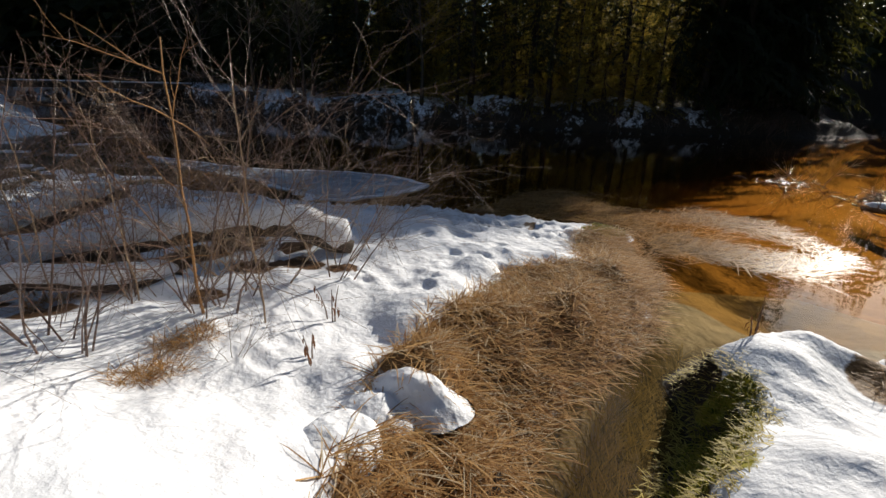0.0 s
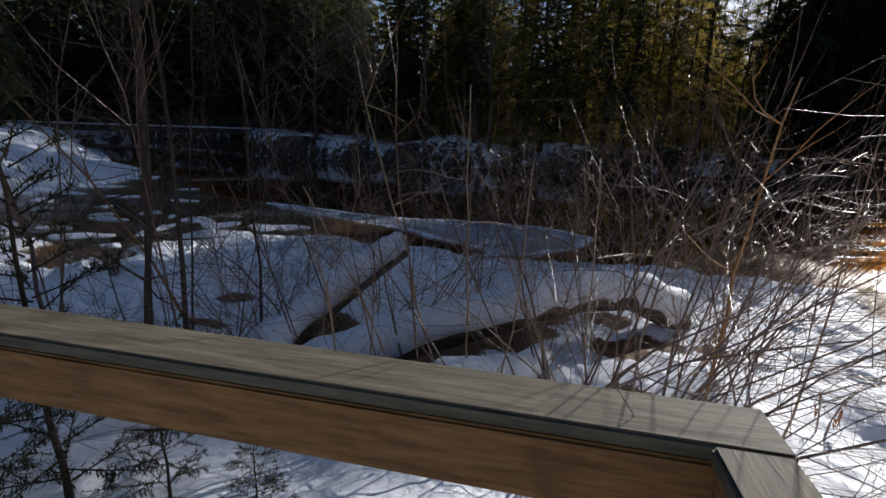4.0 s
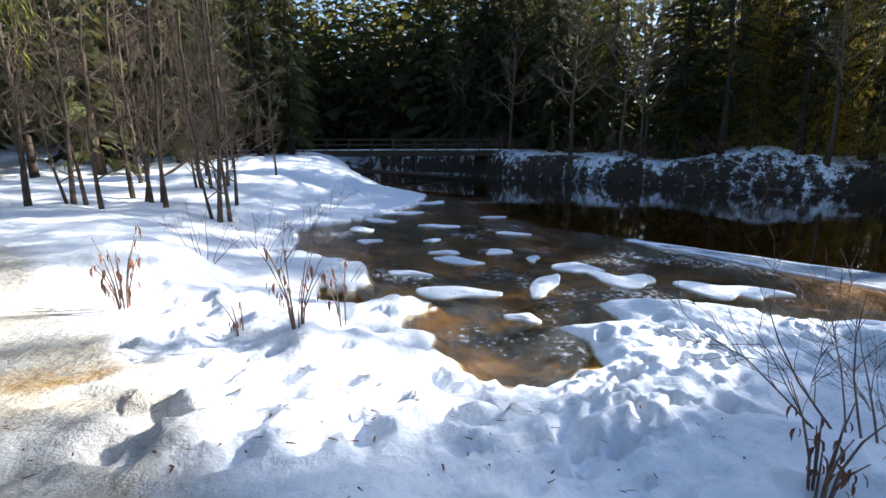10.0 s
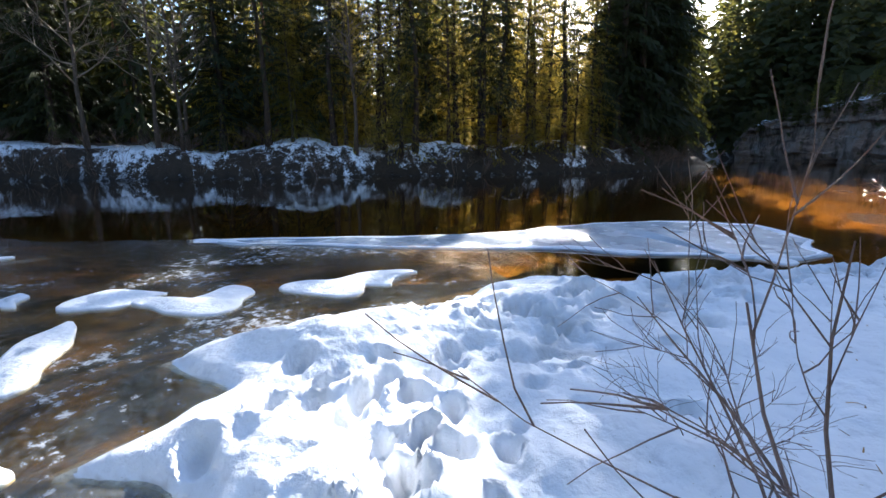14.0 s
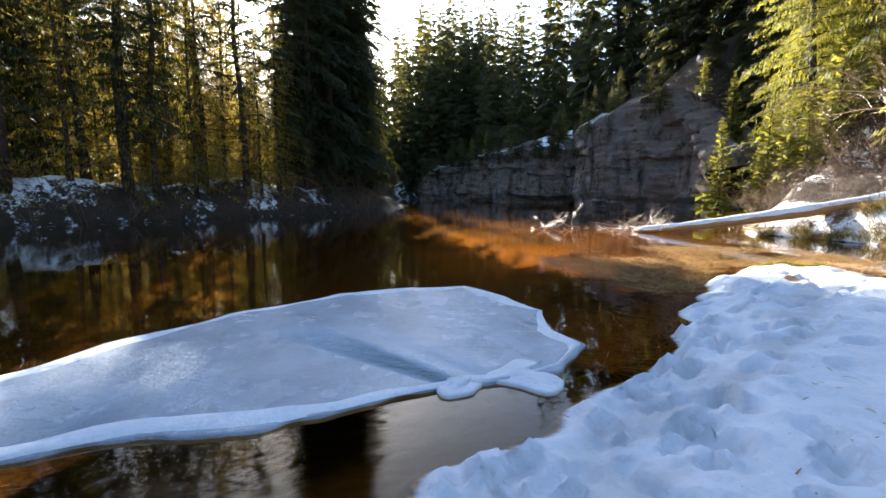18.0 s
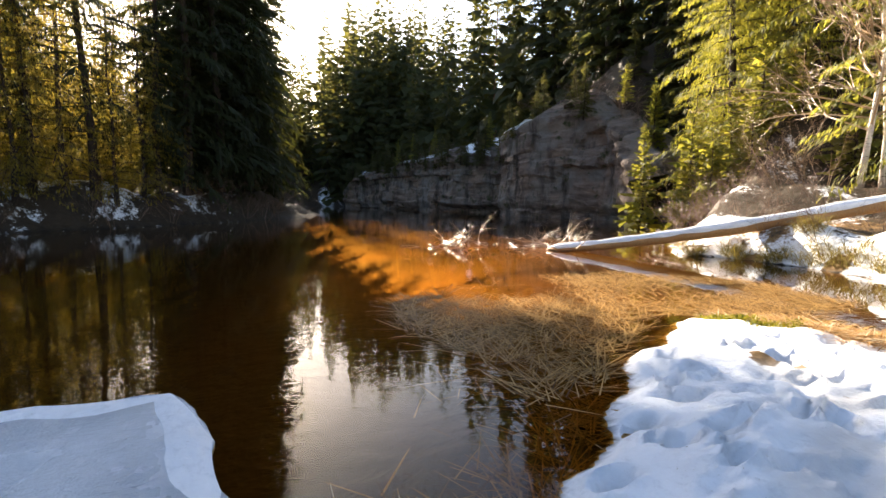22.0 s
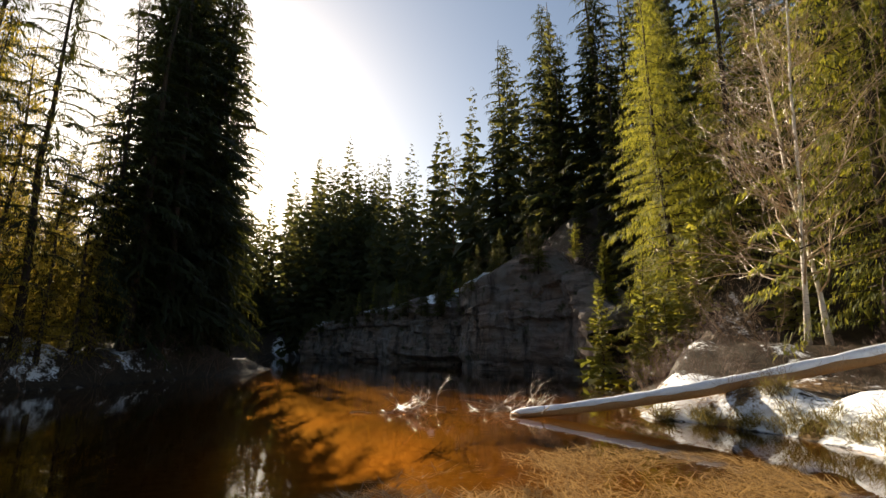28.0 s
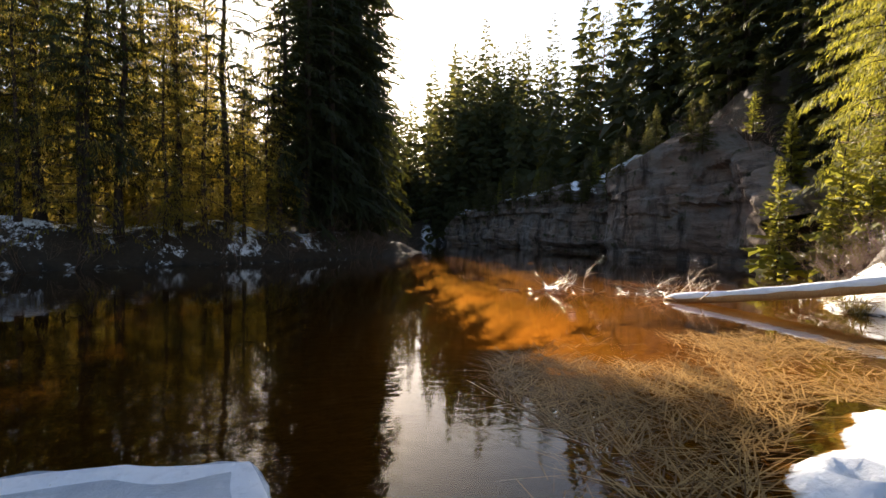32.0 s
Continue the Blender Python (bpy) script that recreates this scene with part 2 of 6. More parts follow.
def make_rock():
    n = Nodes("sandstone")
    layers = n.noise(1.1, 6.0, 0.7, n.stretch(0.35, 0.35, 1.6))
    c = n.mix(n.ramp(layers, 0.35, 0.65), (0.10, 0.07, 0.055), (0.29, 0.22, 0.18))
    c = n.mix(n.ramp(n.noise(0.35, 5.0, 0.6), 0.45, 0.6), c, n.mix(n.noise(2.2, 5.0, 0.7), (0.27, 0.245, 0.225), (0.13, 0.115, 0.105)))
    c = n.mix(n.ramp(n.noise(0.7, 6.0, 0.7, n.stretch(1.0, 1.0, 0.22)), 0.50, 0.66), c, (0.05, 0.042, 0.036))
    crack = n.add("TexVoronoi", 0, Vector=n.stretch(0.5, 0.5, 0.28), Scale=1.0)
    c = n.mix(n.ramp(n.noise(0.9, 4.0), 0.58, 0.68), c, (0.045, 0.055, 0.022))
    c = n.mix(n.ramp(n.math("ADD", n.attr("snow"), n.math("MULTIPLY", n.noise(3.0, 4.0), 0.5)), 0.6, 0.75), c, (0.82, 0.85, 0.9))
    b = n.bump(layers, 0.9, 0.35)
    b = n.bump(crack, 0.3, 0.15, b)
    return n.done(n.bsdf(c, 0.9, n.bump(n.noise(6.0, 6.0, 0.7), 0.8, 0.09, b), 0.2))


SNOW, GROUND, SLUSH, FLOE = make_snow(), make_ground(), make_slush(), make_floe()
WATER = make_water("river_water", (0.86, 0.56, 0.21), 0.8)
CLEAR_WATER = make_water("shallow_water", (0.92, 0.82, 0.62), 0.6)
SPRUCE_BARK = make_bark("spruce_bark", (0.022, 0.016, 0.012), (0.095, 0.066, 0.048))
PINE_BARK = make_bark("pine_bark", (0.10, 0.05, 0.025), (0.36, 0.18, 0.08))
ALDER_BARK = make_bark("alder_bark", (0.045, 0.033, 0.025), (0.17, 0.125, 0.09), 9.0)
TWIG = make_bark("red_brown_twig_bark", (0.07, 0.035, 0.022), (0.24, 0.13, 0.075), 20.0, 0.32, 0.8)
GREY_TWIG = make_bark("grey_twig_bark", (0.11, 0.08, 0.055), (0.32, 0.25, 0.18), 20.0, 0.55)
ALDER_TWIG = make_bark("alder_twig_bark", (0.07, 0.05, 0.035), (0.22, 0.16, 0.11), 20.0, 0.6)
# twig bark with the sunlight put into a paler tan colour
PALE_TWIG = make_bark("sunlit_twig_bark", (0.20, 0.12, 0.06), (0.46, 0.31, 0.17), 20.0, 0.32, 0.8)
BIRCH = make_birch()
# one foliage in several lightings: sun and back light put into the needle colours
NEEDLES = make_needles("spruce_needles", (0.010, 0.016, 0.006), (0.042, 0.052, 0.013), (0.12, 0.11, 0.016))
SUNNY_NEEDLES = make_needles("sunlit_spruce_needles", (0.045, 0.06, 0.012), (0.18, 0.19, 0.03), (0.55, 0.48, 0.06), 0.46)
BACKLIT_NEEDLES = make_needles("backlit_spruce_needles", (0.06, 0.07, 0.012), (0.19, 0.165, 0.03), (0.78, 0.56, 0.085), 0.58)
# paler copy: haze and back light on distant spruces put into the colour
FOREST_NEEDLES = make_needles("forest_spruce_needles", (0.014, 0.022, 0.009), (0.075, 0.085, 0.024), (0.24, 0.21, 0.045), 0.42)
PINE_NEEDLES = make_needles("pine_needles", (0.035, 0.045, 0.018), (0.10, 0.11, 0.04), (0.26, 0.24, 0.06))
STRAW = make_blades("dead_grass", (0.20, 0.09, 0.03), (0.66, 0.42, 0.18))
REED = make_blades("floating_reed", (0.10, 0.05, 0.018), (0.50, 0.30, 0.11), 0.15, 0.4)
DRY_LEAF = make_blades("dry_leaf", (0.10, 0.045, 0.025), (0.24, 0.11, 0.055))
GREY_WOOD = make_wood("weathered_wood", (0.055, 0.048, 0.032), (0.17, 0.15, 0.105))
BROWN_WOOD = make_wood("brown_timber", (0.12, 0.055, 0.018), (0.36, 0.19, 0.065))
DARK_WOOD = make_wood("dark_wet_wood", (0.025, 0.018, 0.013), (0.10, 0.07, 0.045))
LOG_WOOD = make_wood("peeled_log", (0.22, 0.10, 0.035), (0.48, 0.27, 0.11))
MOSS = make_blades("moss", (0.07, 0.09, 0.01), (0.42, 0.36, 0.03))
ROCK = make_rock()
WEED = make_blades("brook_weed", (0.035, 0.03, 0.008), (0.20, 0.145, 0.035), 0.2, 0.35)


# ---- geometry helpers ----
def part(name, data, material, parent=None, label=""):
    """data: a bmesh, or (verts, faces). One mesh object, under parent if there is one."""
    me = bpy.data.meshes.new(name)
    if isinstance(data, bmesh.types.BMesh):
        data.to_mesh(me)
        data.free()
    else:
        me.from_pydata([tuple(v) for v in data[0]], [], [tuple(f) for f in data[1]])
    me.materials.append(material)
    ob = new(name, me)
    if parent:
        ob.parent = parent
    if label:
        ob["label"] = label
    return ob


def smooth(ob):
    ob.data.polygons.foreach_set("use_smooth", [True] * len(ob.data.polygons))
    return ob


def thing(name, label, category, place=(0, 0, 0), rz=0.0, group="", kind=""):
    ob = new(name)
    ob.empty_display_size = 0.2
    ob.matrix_basis = pose(*place, 0, 0, rz)
    return tagged(ob, label, category, group, kind)


def tube(verts, faces, pts, radii, sides=5, cap=True):
    """A bent tapering rod added to verts and faces."""
    first = len(verts)
    for i, p in enumerate(pts):
        a = Vector(pts[max(i - 1, 0)])
        b = Vector(pts[min(i + 1, len(pts) - 1)])
        d = (b - a).normalized()
        u = d.cross(Vector((0.31, 0.17, 0.93)) if abs(d.z) < 0.9 else Vector((1, 0.1, 0))).normalized()
        w = d.cross(u)
        for k in range(sides):
            t = 2 * math.pi * k / sides
            verts.append(Vector(p) + radii[i] * (math.cos(t) * u + math.sin(t) * w))
    for i in range(len(pts) - 1):
        for k in range(sides):
            q, r = first + i * sides, (k + 1) % sides
            faces.append((q + k, q + r, q + sides + r, q + sides + k))
    if cap:
        faces.append(tuple(first + k for k in reversed(range(sides))))
        faces.append(tuple(first + (len(pts) - 1) * sides + k for k in range(sides)))


def box(bm, sx, sy, sz, m, bevel=0.006):
    """A bevelled block of that size, set by the matrix m, added to bm."""
    b = bmesh.new()
    bmesh.ops.create_cube(b, size=1.0, matrix=Matrix.Diagonal((sx, sy, sz, 1)))
    if bevel:
        bmesh.ops.bevel(b, geom=b.edges[:], offset=bevel, segments=2, affect="EDGES")
    b.transform(m)
    tmp = bpy.data.meshes.new("tmp")
    b.to_mesh(tmp)
    b.free()
    bm.from_mesh(tmp)
    bpy.data.meshes.remove(tmp)
    return bm


def beam(a, b, w, h, bevel=0.006, roll=0.0):
    """A bmesh of a squared timber from a to b."""
    a, b = Vector(a), Vector(b)
    d = b - a
    m = Matrix.Translation((a + b) / 2) @ d.to_track_quat("X", "Z").to_matrix().to_4x4() @ pose(0, 0, 0, roll)
    return box(bmesh.new(), d.length, w, h, m, bevel)


# ---- plan of the river ----
NEAR_SHORE = [(-60, 76), (-14, 62), (-2, 57), (4, 51.5), (5.2, 46), (4.8, 36), (6.0, 29.2), (5.2, 27), (4.1, 24.2), (1.4, 21.2), (-0.7, 19.4), (-0.75, 16.6), (-0.2, 15.6), (0.75, 14.8), (0.6, 13.2), (0.1, 12.75), (-0.35, 13.2), (-0.35, 12.6), (0.2, 12.0), (0.7, 12.3), (1.3, 11.8), (1.3, 11.4), (0.65, 11.1), (0.5, 10.8), (0.85, 10.45), (0.7, 10.0), (1.0, 9.65), (1.05, 9.2), (1.6, 8.8),
              (2.5, 9.0), (2.7, 9.6), (2.6, 10.2), (3.6, 10.1), (3.7, 11.0), (4.3, 10.9), (5.4, 10.0), (5.75, 9.5), (6.6, 9.1), (7.4, 8.5), (7.5, 7.6), (8.0, 7.2), (8.5, 6.5), (8.9, 5.6), (9.3, 5.05), (9.6, 4.55)]
SPIT_SHORE = [(9.85, 4.1), (10.1, 3.5), (10.5, 3.35), (10.85, 2.75), (11.4, 2.5), (11.75, 2.0), (12.5, 1.1), (13.05, 0.6), (13.4, -0.3), (14.0, -1.1), (13.8, -1.9), (12.6, -2.2), (11.6, -3.4), (9.6, -4.1), (7.5, -4.15), (6.5, -4.6), (4.5, -5.0), (0, -5.6), (-12, -6.5), (-60, -8)]
SOUTH_SHORE = [(-60, -9), (-12, -7.3), (0, -6.4), (4.6, -5.8), (6.6, -5.6), (8.0, -5.4), (9.0, -4.7), (9.7, -4.9), (11.0, -6.0), (12.6, -7.0), (14.4, -7.8), (15.6, -8.2), (17.2, -8.5), (18.9, -8.3), (20.3, -7.6),
               (22.0, -9.2), (25, -12.5), (30, -17), (37, -21), (43, -21.6), (50, -20.6), (56, -21), (66, -19.5), (75, -17.5), (85, -14), (91, -11.5)]
FAR_SHORE = [(95, -8), (96, -3), (88, 2), (75, 6), (62, 4), (58, 1.2), (55, -0.4), (49, 2.0), (43, 5.5), (38.5, 9.5), (34, 14), (31, 18.5), (26.5, 25.6), (21, 33), (15.8, 43), (13.8, 50), (9, 59), (-4, 67), (-58, 86)]
RIVER = np.array(NEAR_SHORE + SPIT_SHORE + SOUTH_SHORE + FAR_SHORE, float)


def shore_distance(x, y, ring=RIVER):
    """Metres from the ring's edge: positive outside, negative inside."""
    px, py = np.asarray(x, float), np.asarray(y, float)
    best = np.full(px.shape, 1e9)
    inside = np.zeros(px.shape, bool)
    for (ax, ay), (bx, by) in zip(ring, np.roll(ring, -1, 0)):
        dx, dy = bx - ax, by - ay
        t = np.clip(((px - ax) * dx + (py - ay) * dy) / (dx * dx + dy * dy), 0, 1)
        best = np.minimum(best, (px - ax - t * dx) ** 2 + (py - ay - t * dy) ** 2)
        if ay != by:
            inside ^= ((ay > py) != (by > py)) & (px < (bx - ax) * (py - ay) / (by - ay) + ax)
    d = np.sqrt(best)
    return np.where(inside, -d, d)


def step(v, a, b):
    t = np.clip((v - a) / (b - a), 0, 1)
    return t * t * (3 - 2 * t)


def wave(x, y, scale, seed=0):
    """A smooth uneven field of about -1 to 1, from a few turned sines."""
    rng = np.random.default_rng(seed)
    out = np.zeros(np.shape(x))
    for k in range(7):
        a, f, p = rng.uniform(0, 6.28), scale * rng.uniform(0.6, 1.7), rng.uniform(0, 6.28)
        out = out + np.sin((x * math.cos(a) + y * math.sin(a)) * f + p + 0.8 * np.sin((y * math.cos(a) - x * math.sin(a)) * f * 0.7 + p * 2))
    return out / 4.0


# heights of the land away from the water: x, y, z
NEAR_LAND = [(0, 0, 0.95), (-0.5, 3, 0.93), (-0.6, 5, 0.88), (-0.4, 6.5, 0.72), (0.3, 7.4, 0.5), (1.1, 7.1, 0.34), (2.3, 6.4, 0.48), (3.4, 7.8, 0.2), (4.6, 7.6, 0.2), (6.2, 6.9, 0.16), (7.2, 6.3, 0.17), (8.4, 5.2, 0.16), (9.7, 3.7, 0.2), (12.3, -0.6, 0.2),
             (9.1, -1.7, 0.4), (6.7, -3.3, 0.34), (5, -1, 0.6), (3.5, 1.4, 0.45), (2, -0.3, 0.85), (1.2, -1.9, 1.32), (2.6, -3.2, 1.42), (-3, 0, 1.1), (-2.3, 7.3, 0.75), (-0.7, 10.2, 0.48), (-2.8, 11.5, 0.62), (-4.3, 12.5, 0.95)]
FAR_LAND = [(-7, 17, 0.85), (-2, 20, 0.75), (0.5, 24, 0.5), (2.5, 29, 0.45), (-2.5, 27, 1.3), (-1, 36, 2.0), (-9, 28, 1.2), (-16, 6, 2.0), (-16, -10, 2.4), (5.5, 2.5, 0.42), (6.5, 4.3, 0.32), (4.4, -7.3, 1.45), (9.3, -5.6, 0.5), (12, -7.9, 0.5), (14.5, -9.4, 0.7), (8, -8, 0.8), (5.5, -9.5, 1.5),
            (19, -10.4, 0.8), (20, -15, 2.1), (25, -21, 6), (33, -25, 12.5), (37, -27, 15), (42, -27, 13.5), (48, -27, 11.5), (28, -24, 10), (24, -25, 9), (30, -30, 16), (38, -33, 18), (50, -26, 9.5), (66, -27, 9), (86, -20, 7.5), (10, -18, 3), (-4, -20, 3)]
BEYOND = [(24, 34, 1.9), (38, 13, 1.9), (46, 6.5, 1.7), (54, 1.5, 0.9), (36, 25, 2.2), (52, 15, 2.2), (18, 55, 2), (102, -9, 9), (125, 0, 17), (120, -20, 18), (110, 30, 8), (60, 60, 5), (-30, 60, 4), (-60, 0, 5), (0, -60, 9), (60, -70, 14), (150, -60, 16), (0, 130, 6), (1, 48, 2.2), (20, 49, 2.4)]
HEIGHTS = np.array(NEAR_LAND + FAR_LAND + BEYOND, float)


def land_height(x, y):
    num, den = np.zeros(np.shape(x)), np.zeros(np.shape(x))
    for hx, hy, hz in HEIGHTS:
        w = 1.0 / ((x - hx) ** 2 + (y - hy) ** 2 + 0.25) ** 1.7
        num, den = num + w * hz, den + w
    return num / den


LITTER_RING = np.array([(-2.0, 6.9), (-2.4, 6.3), (-2.8, 5.2), (-2.4, 3.9), (-2.7, 3.2), (-3.6, 2.3), (-7.5, 2.0), (-9, 9), (-6, 10.6), (-3.7, 8.1), (-2.6, 7.5)])
TRAIL = [(4.2, -6.6), (1.8, -3.0), (0.9, -1.2), (-0.2, 0.3), (-0.9, 3.2), (-1.3, 5.8), (-2.4, 8.6), (-5.2, 12.8), (-9.4, 19), (-14.2, 28), (-18, 45)]


def line_distance(x, y, line):
    best = np.full(np.shape(x), 1e9)
    for (ax, ay), (bx, by) in zip(line, line[1:]):
        dx, dy = bx - ax, by - ay
        t = np.clip(((x - ax) * dx + (y - ay) * dy) / (dx * dx + dy * dy), 0, 1)
        best = np.minimum(best, np.hypot(x - ax - t * dx, y - ay - t * dy))
    return best


def trail_distance(x, y):
    return line_distance(x, y, TRAIL)


# footprints trodden along the bank: centre x, y, direction, length
rng_foot = np.random.default_rng(5)
FOOT_LINE = np.array([(0.2, 7.6), (1.6, 8.1), (3.2, 8.5), (4.6, 8.6), (6.2, 7.9), (7.4, 6.7), (8.6, 5.2), (9.7, 3.8), (10.8, 2.1), (12.0, 0.4), (13.0, -0.6)])


def foot_marks():
    marks = []
    for (ax, ay), (bx, by) in zip(FOOT_LINE, FOOT_LINE[1:]):
        run = math.hypot(bx - ax, by - ay)
        for _ in range(int(run * 28)):
            t, o = rng_foot.uniform(0, 1), rng_foot.normal(0, 0.55)
            nx, ny = -(by - ay) / run, (bx - ax) / run
            marks.append((ax + t * (bx - ax) + o * nx, ay + t * (by - ay) + o * ny, math.atan2(by - ay, bx - ax) + rng_foot.normal(0, 0.5), rng_foot.uniform(0.055, 0.12), rng_foot.uniform(0.02, 0.15)))
    for _ in range(70):
        marks.append((rng_foot.uniform(5.2, 12.0), rng_foot.uniform(-4.0, 0.5), rng_foot.uniform(0, 6.3), rng_foot.uniform(0.10, 0.2), rng_foot.uniform(0.02, 0.07)))
    for _ in range(150):
        marks.append((rng_foot.uniform(-2.4, 1.4), rng_foot.uniform(7.4, 12.0), rng_foot.uniform(0, 6.3), rng_foot.uniform(0.10, 0.2), rng_foot.uniform(0.03, 0.11)))
    for _ in range(130):
        marks.append((rng_foot.uniform(-2.2, 2.4), rng_foot.uniform(0.0, 7.2), rng_foot.uniform(0, 6.3), rng_foot.uniform(0.09, 0.15), rng_foot.uniform(0.015, 0.05)))
    for _ in range(60):
        marks.append((rng_foot.uniform(0.2, 3.2), rng_foot.uniform(2.6, 7.5), rng_foot.uniform(0, 6.3), rng_foot.uniform(0.08, 0.15), rng_foot.uniform(0.03, 0.10)))
    return marks


TROUGH = [(5.2, 7.9), (6.6, 7.2), (7.6, 6.5), (8.2, 5.8), (8.6, 5.05), (9.1, 4.15), (9.6, 3.1), (10.3, 1.85), (10.8, 1.25), (11.2, 0.35), (12.0, -0.35)]

# lumps of deeper snow: x, y, radius, height
MOUNDS = [(9.65, -5.45, 0.55, 0.22), (8.95, -5.75, 0.5, 0.16), (10.3, -5.75, 0.5, 0.16), (11.2, -6.55, 0.5, 0.2), (12.3, -7.5, 0.6, 0.34), (13.2, -8.2, 0.6, 0.36), (14.4, -8.9, 0.7, 0.42), (15.4, -9.6, 0.7, 0.4), (12.7, -8.8, 0.6, 0.2), (6.65, -3.35, 0.34, 0.3), (6.2, -3.0, 0.4, 0.16), (9.0, -1.75, 0.35, 0.2),
          (8.2, -1.9, 0.5, 0.16), (7.4, -2.3, 0.5, 0.14), (7.5, -6.6, 0.8, 0.22), (9.9, -7.6, 0.8, 0.2), (11.5, -9.6, 0.9, 0.2), (2.5, 6.5, 0.5, 0.12), (-0.5, 10.0, 0.7, 0.16), (-2.9, 12.9, 0.8, 0.3), (1.2, 9.9, 0.4, 0.12), (10.7, 1.6, 0.8, 0.1), (9.2, 2.6, 1.2, 0.14), (19.6, -11.5, 1.6, 0.3)]


GRASS_RING = np.array([(13.9, -1.5), (12.2, -1.3), (10.6, -2.6), (9.6, -1.9), (8.6, -2.3), (7.3, -2.65), (6.2, -3.2), (5.2, -4.2), (4.6, -5.0), (6.5, -4.65), (7.5, -4.25), (9.6, -4.15), (11.6, -3.45), (12.9, -2.3)])


def ground_at(x, y):
    x, y = np.asarray(x, float), np.asarray(y, float)
    d = shore_distance(x, y) + (0.10 * wave(x, y, 3.0, 1) + 0.05 * wave(x, y, 9.0, 6)) * step(np.hypot(x - 6, y - 2), 40, 20)
    land = land_height(x, y)
    wide = 0.9 + 14 * step(x, 84, 92) - 0.5 * step(y, -4.2, -4.6) * step(x, 10.5, 9.8) * step(x, 5.8, 6.4) + 1.1 * step(x, 14, 30) + 5.0 * step(x, 22, 26) * step(x, 41, 36) * step(y, -8, -11) + 2.6 * step(y, 11, 16) * step(x, 9, 7) + 1.0 * step(y, 7, 9) * step(x, 3, 1)
    h = 0.09 * step(d, 0.0, 0.16) + (land - 0.09) * step(d, 0.08, wide)
    rough = step(d, 0.15, 0.8) * (1 - 0.75 * step(trail_distance(x, y), 1.5, 0.8))
    h = h + rough * (0.065 * wave(x, y, 2.4, 2) + 0.035 * wave(x, y, 7.0, 3) + 0.014 * wave(x, y, 19.0, 8))
    trod = step(line_distance(x, y, FOOT_LINE), 1.3, 0.7) * step(d, 0.1, 0.3)
    rut = step(line_distance(x, y, TROUGH) + 0.10 * wave(x, y, 3.5, 19), 0.42, 0.2) * step(d, 0.1, 0.3)
    h = h - 0.05 * rut
    h = h + trod * (0.016 * wave(x, y, 15.0, 17) + 0.012 * wave(x, y, 34.0, 18))
    for mx, my, size, up in MOUNDS:
        near = (np.abs(x - mx) < 2.5 * size) & (np.abs(y - my) < 2.5 * size)
        h = np.where(near & (d > 0), h + up * np.exp(-((((x - mx) ** 2 + (y - my) ** 2) / size**2) ** 1.6)) * step(d, 0.0, 0.15), h)
    turf = step(shore_distance(x, y, GRASS_RING), 0.1, -0.2)
    h = np.where(d > 0, h + turf * (0.035 * wave(x, y, 4.5, 13) + 0.025 * wave(x, y, 9.0, 14)), h)
    clod = step(d, 0.1, 0.7) * step(d, 9, 4) * np.maximum(step(x - y * 0.0, 21, 25) * step(y, 2, 5), step(x, 15, 17) * step(y, -7.5, -9))
    beyond = step(y, -3, 1)
    h = h * (1 + 0.2 * beyond * clod * wave(x, y, 0.55, 43)) + clod * (0.16 + 0.04 * beyond) * (np.maximum(wave(x, y, 1.5, 41), -0.5) + 0.5 * np.abs(wave(x, y, 3.6, 42)))
    far = step(d, 6, 25) * step(np.hypot(x - 6, y), 25, 60)
    h = h + far * 0.8 * wave(x, y, 0.12, 4)
    bed = -0.12 - 0.5 * step(-d, 0.1, 2.2) - 0.5 * step(-d, 3, 9)
    brook = step(x, 12.5, 9.5) * step(y, -2.5, -3.5)
    bed = bed * (1 - 0.72 * brook)
    return np.where(d > 0, np.maximum(h, 0.03 * step(d, 0, 0.1)), bed * step(-d, 0.0, 0.22)), d


def lines(lo, hi, a, b, c, d):
    """Grid lines: finest between c and d, fine between a and b, wider and wider outside."""
    out, v = [], lo
    while v < hi:
        out.append(v)
        gap = max(a - v, v - b, 0.0)
        near = max(c - v, v - d, 0.0)
        v += min(0.042 + 0.05 * near, 0.09) if gap == 0 else (min(0.09 + 0.11 * gap, 0.52) if gap < 42 else max(0.52, 0.12 * (gap - 38)))
    return np.array(out)


def tread(gx, gy, X, Y, H, D, marks):
    """Presses the footprints into H; returns how wet and trodden each point is."""
    wet = np.zeros(H.shape)
    for mx, my, a, size, deep in marks:
        i0, i1 = np.searchsorted(gx, (mx - 0.5, mx + 0.5))
        j0, j1 = np.searchsorted(gy, (my - 0.5, my + 0.5))
        x, y = X[j0:j1, i0:i1] - mx, Y[j0:j1, i0:i1] - my
        along, cross = x * math.cos(a) + y * math.sin(a), y * math.cos(a) - x * math.sin(a)
        q = (along / (size * 1.35)) ** 2 + (cross / (size * 0.85)) ** 2
        dry = D[j0:j1, i0:i1] > 0.05
        press = deep * np.exp(-(q**2.6)) - 0.25 * deep * np.exp(-((q - 2.0) ** 2))
        H[j0:j1, i0:i1] -= np.where(dry, press, 0)
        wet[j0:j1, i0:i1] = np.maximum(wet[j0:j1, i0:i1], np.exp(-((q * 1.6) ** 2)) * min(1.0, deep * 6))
    np.maximum(H, 0.02, out=H, where=D > 0.1)
    return wet


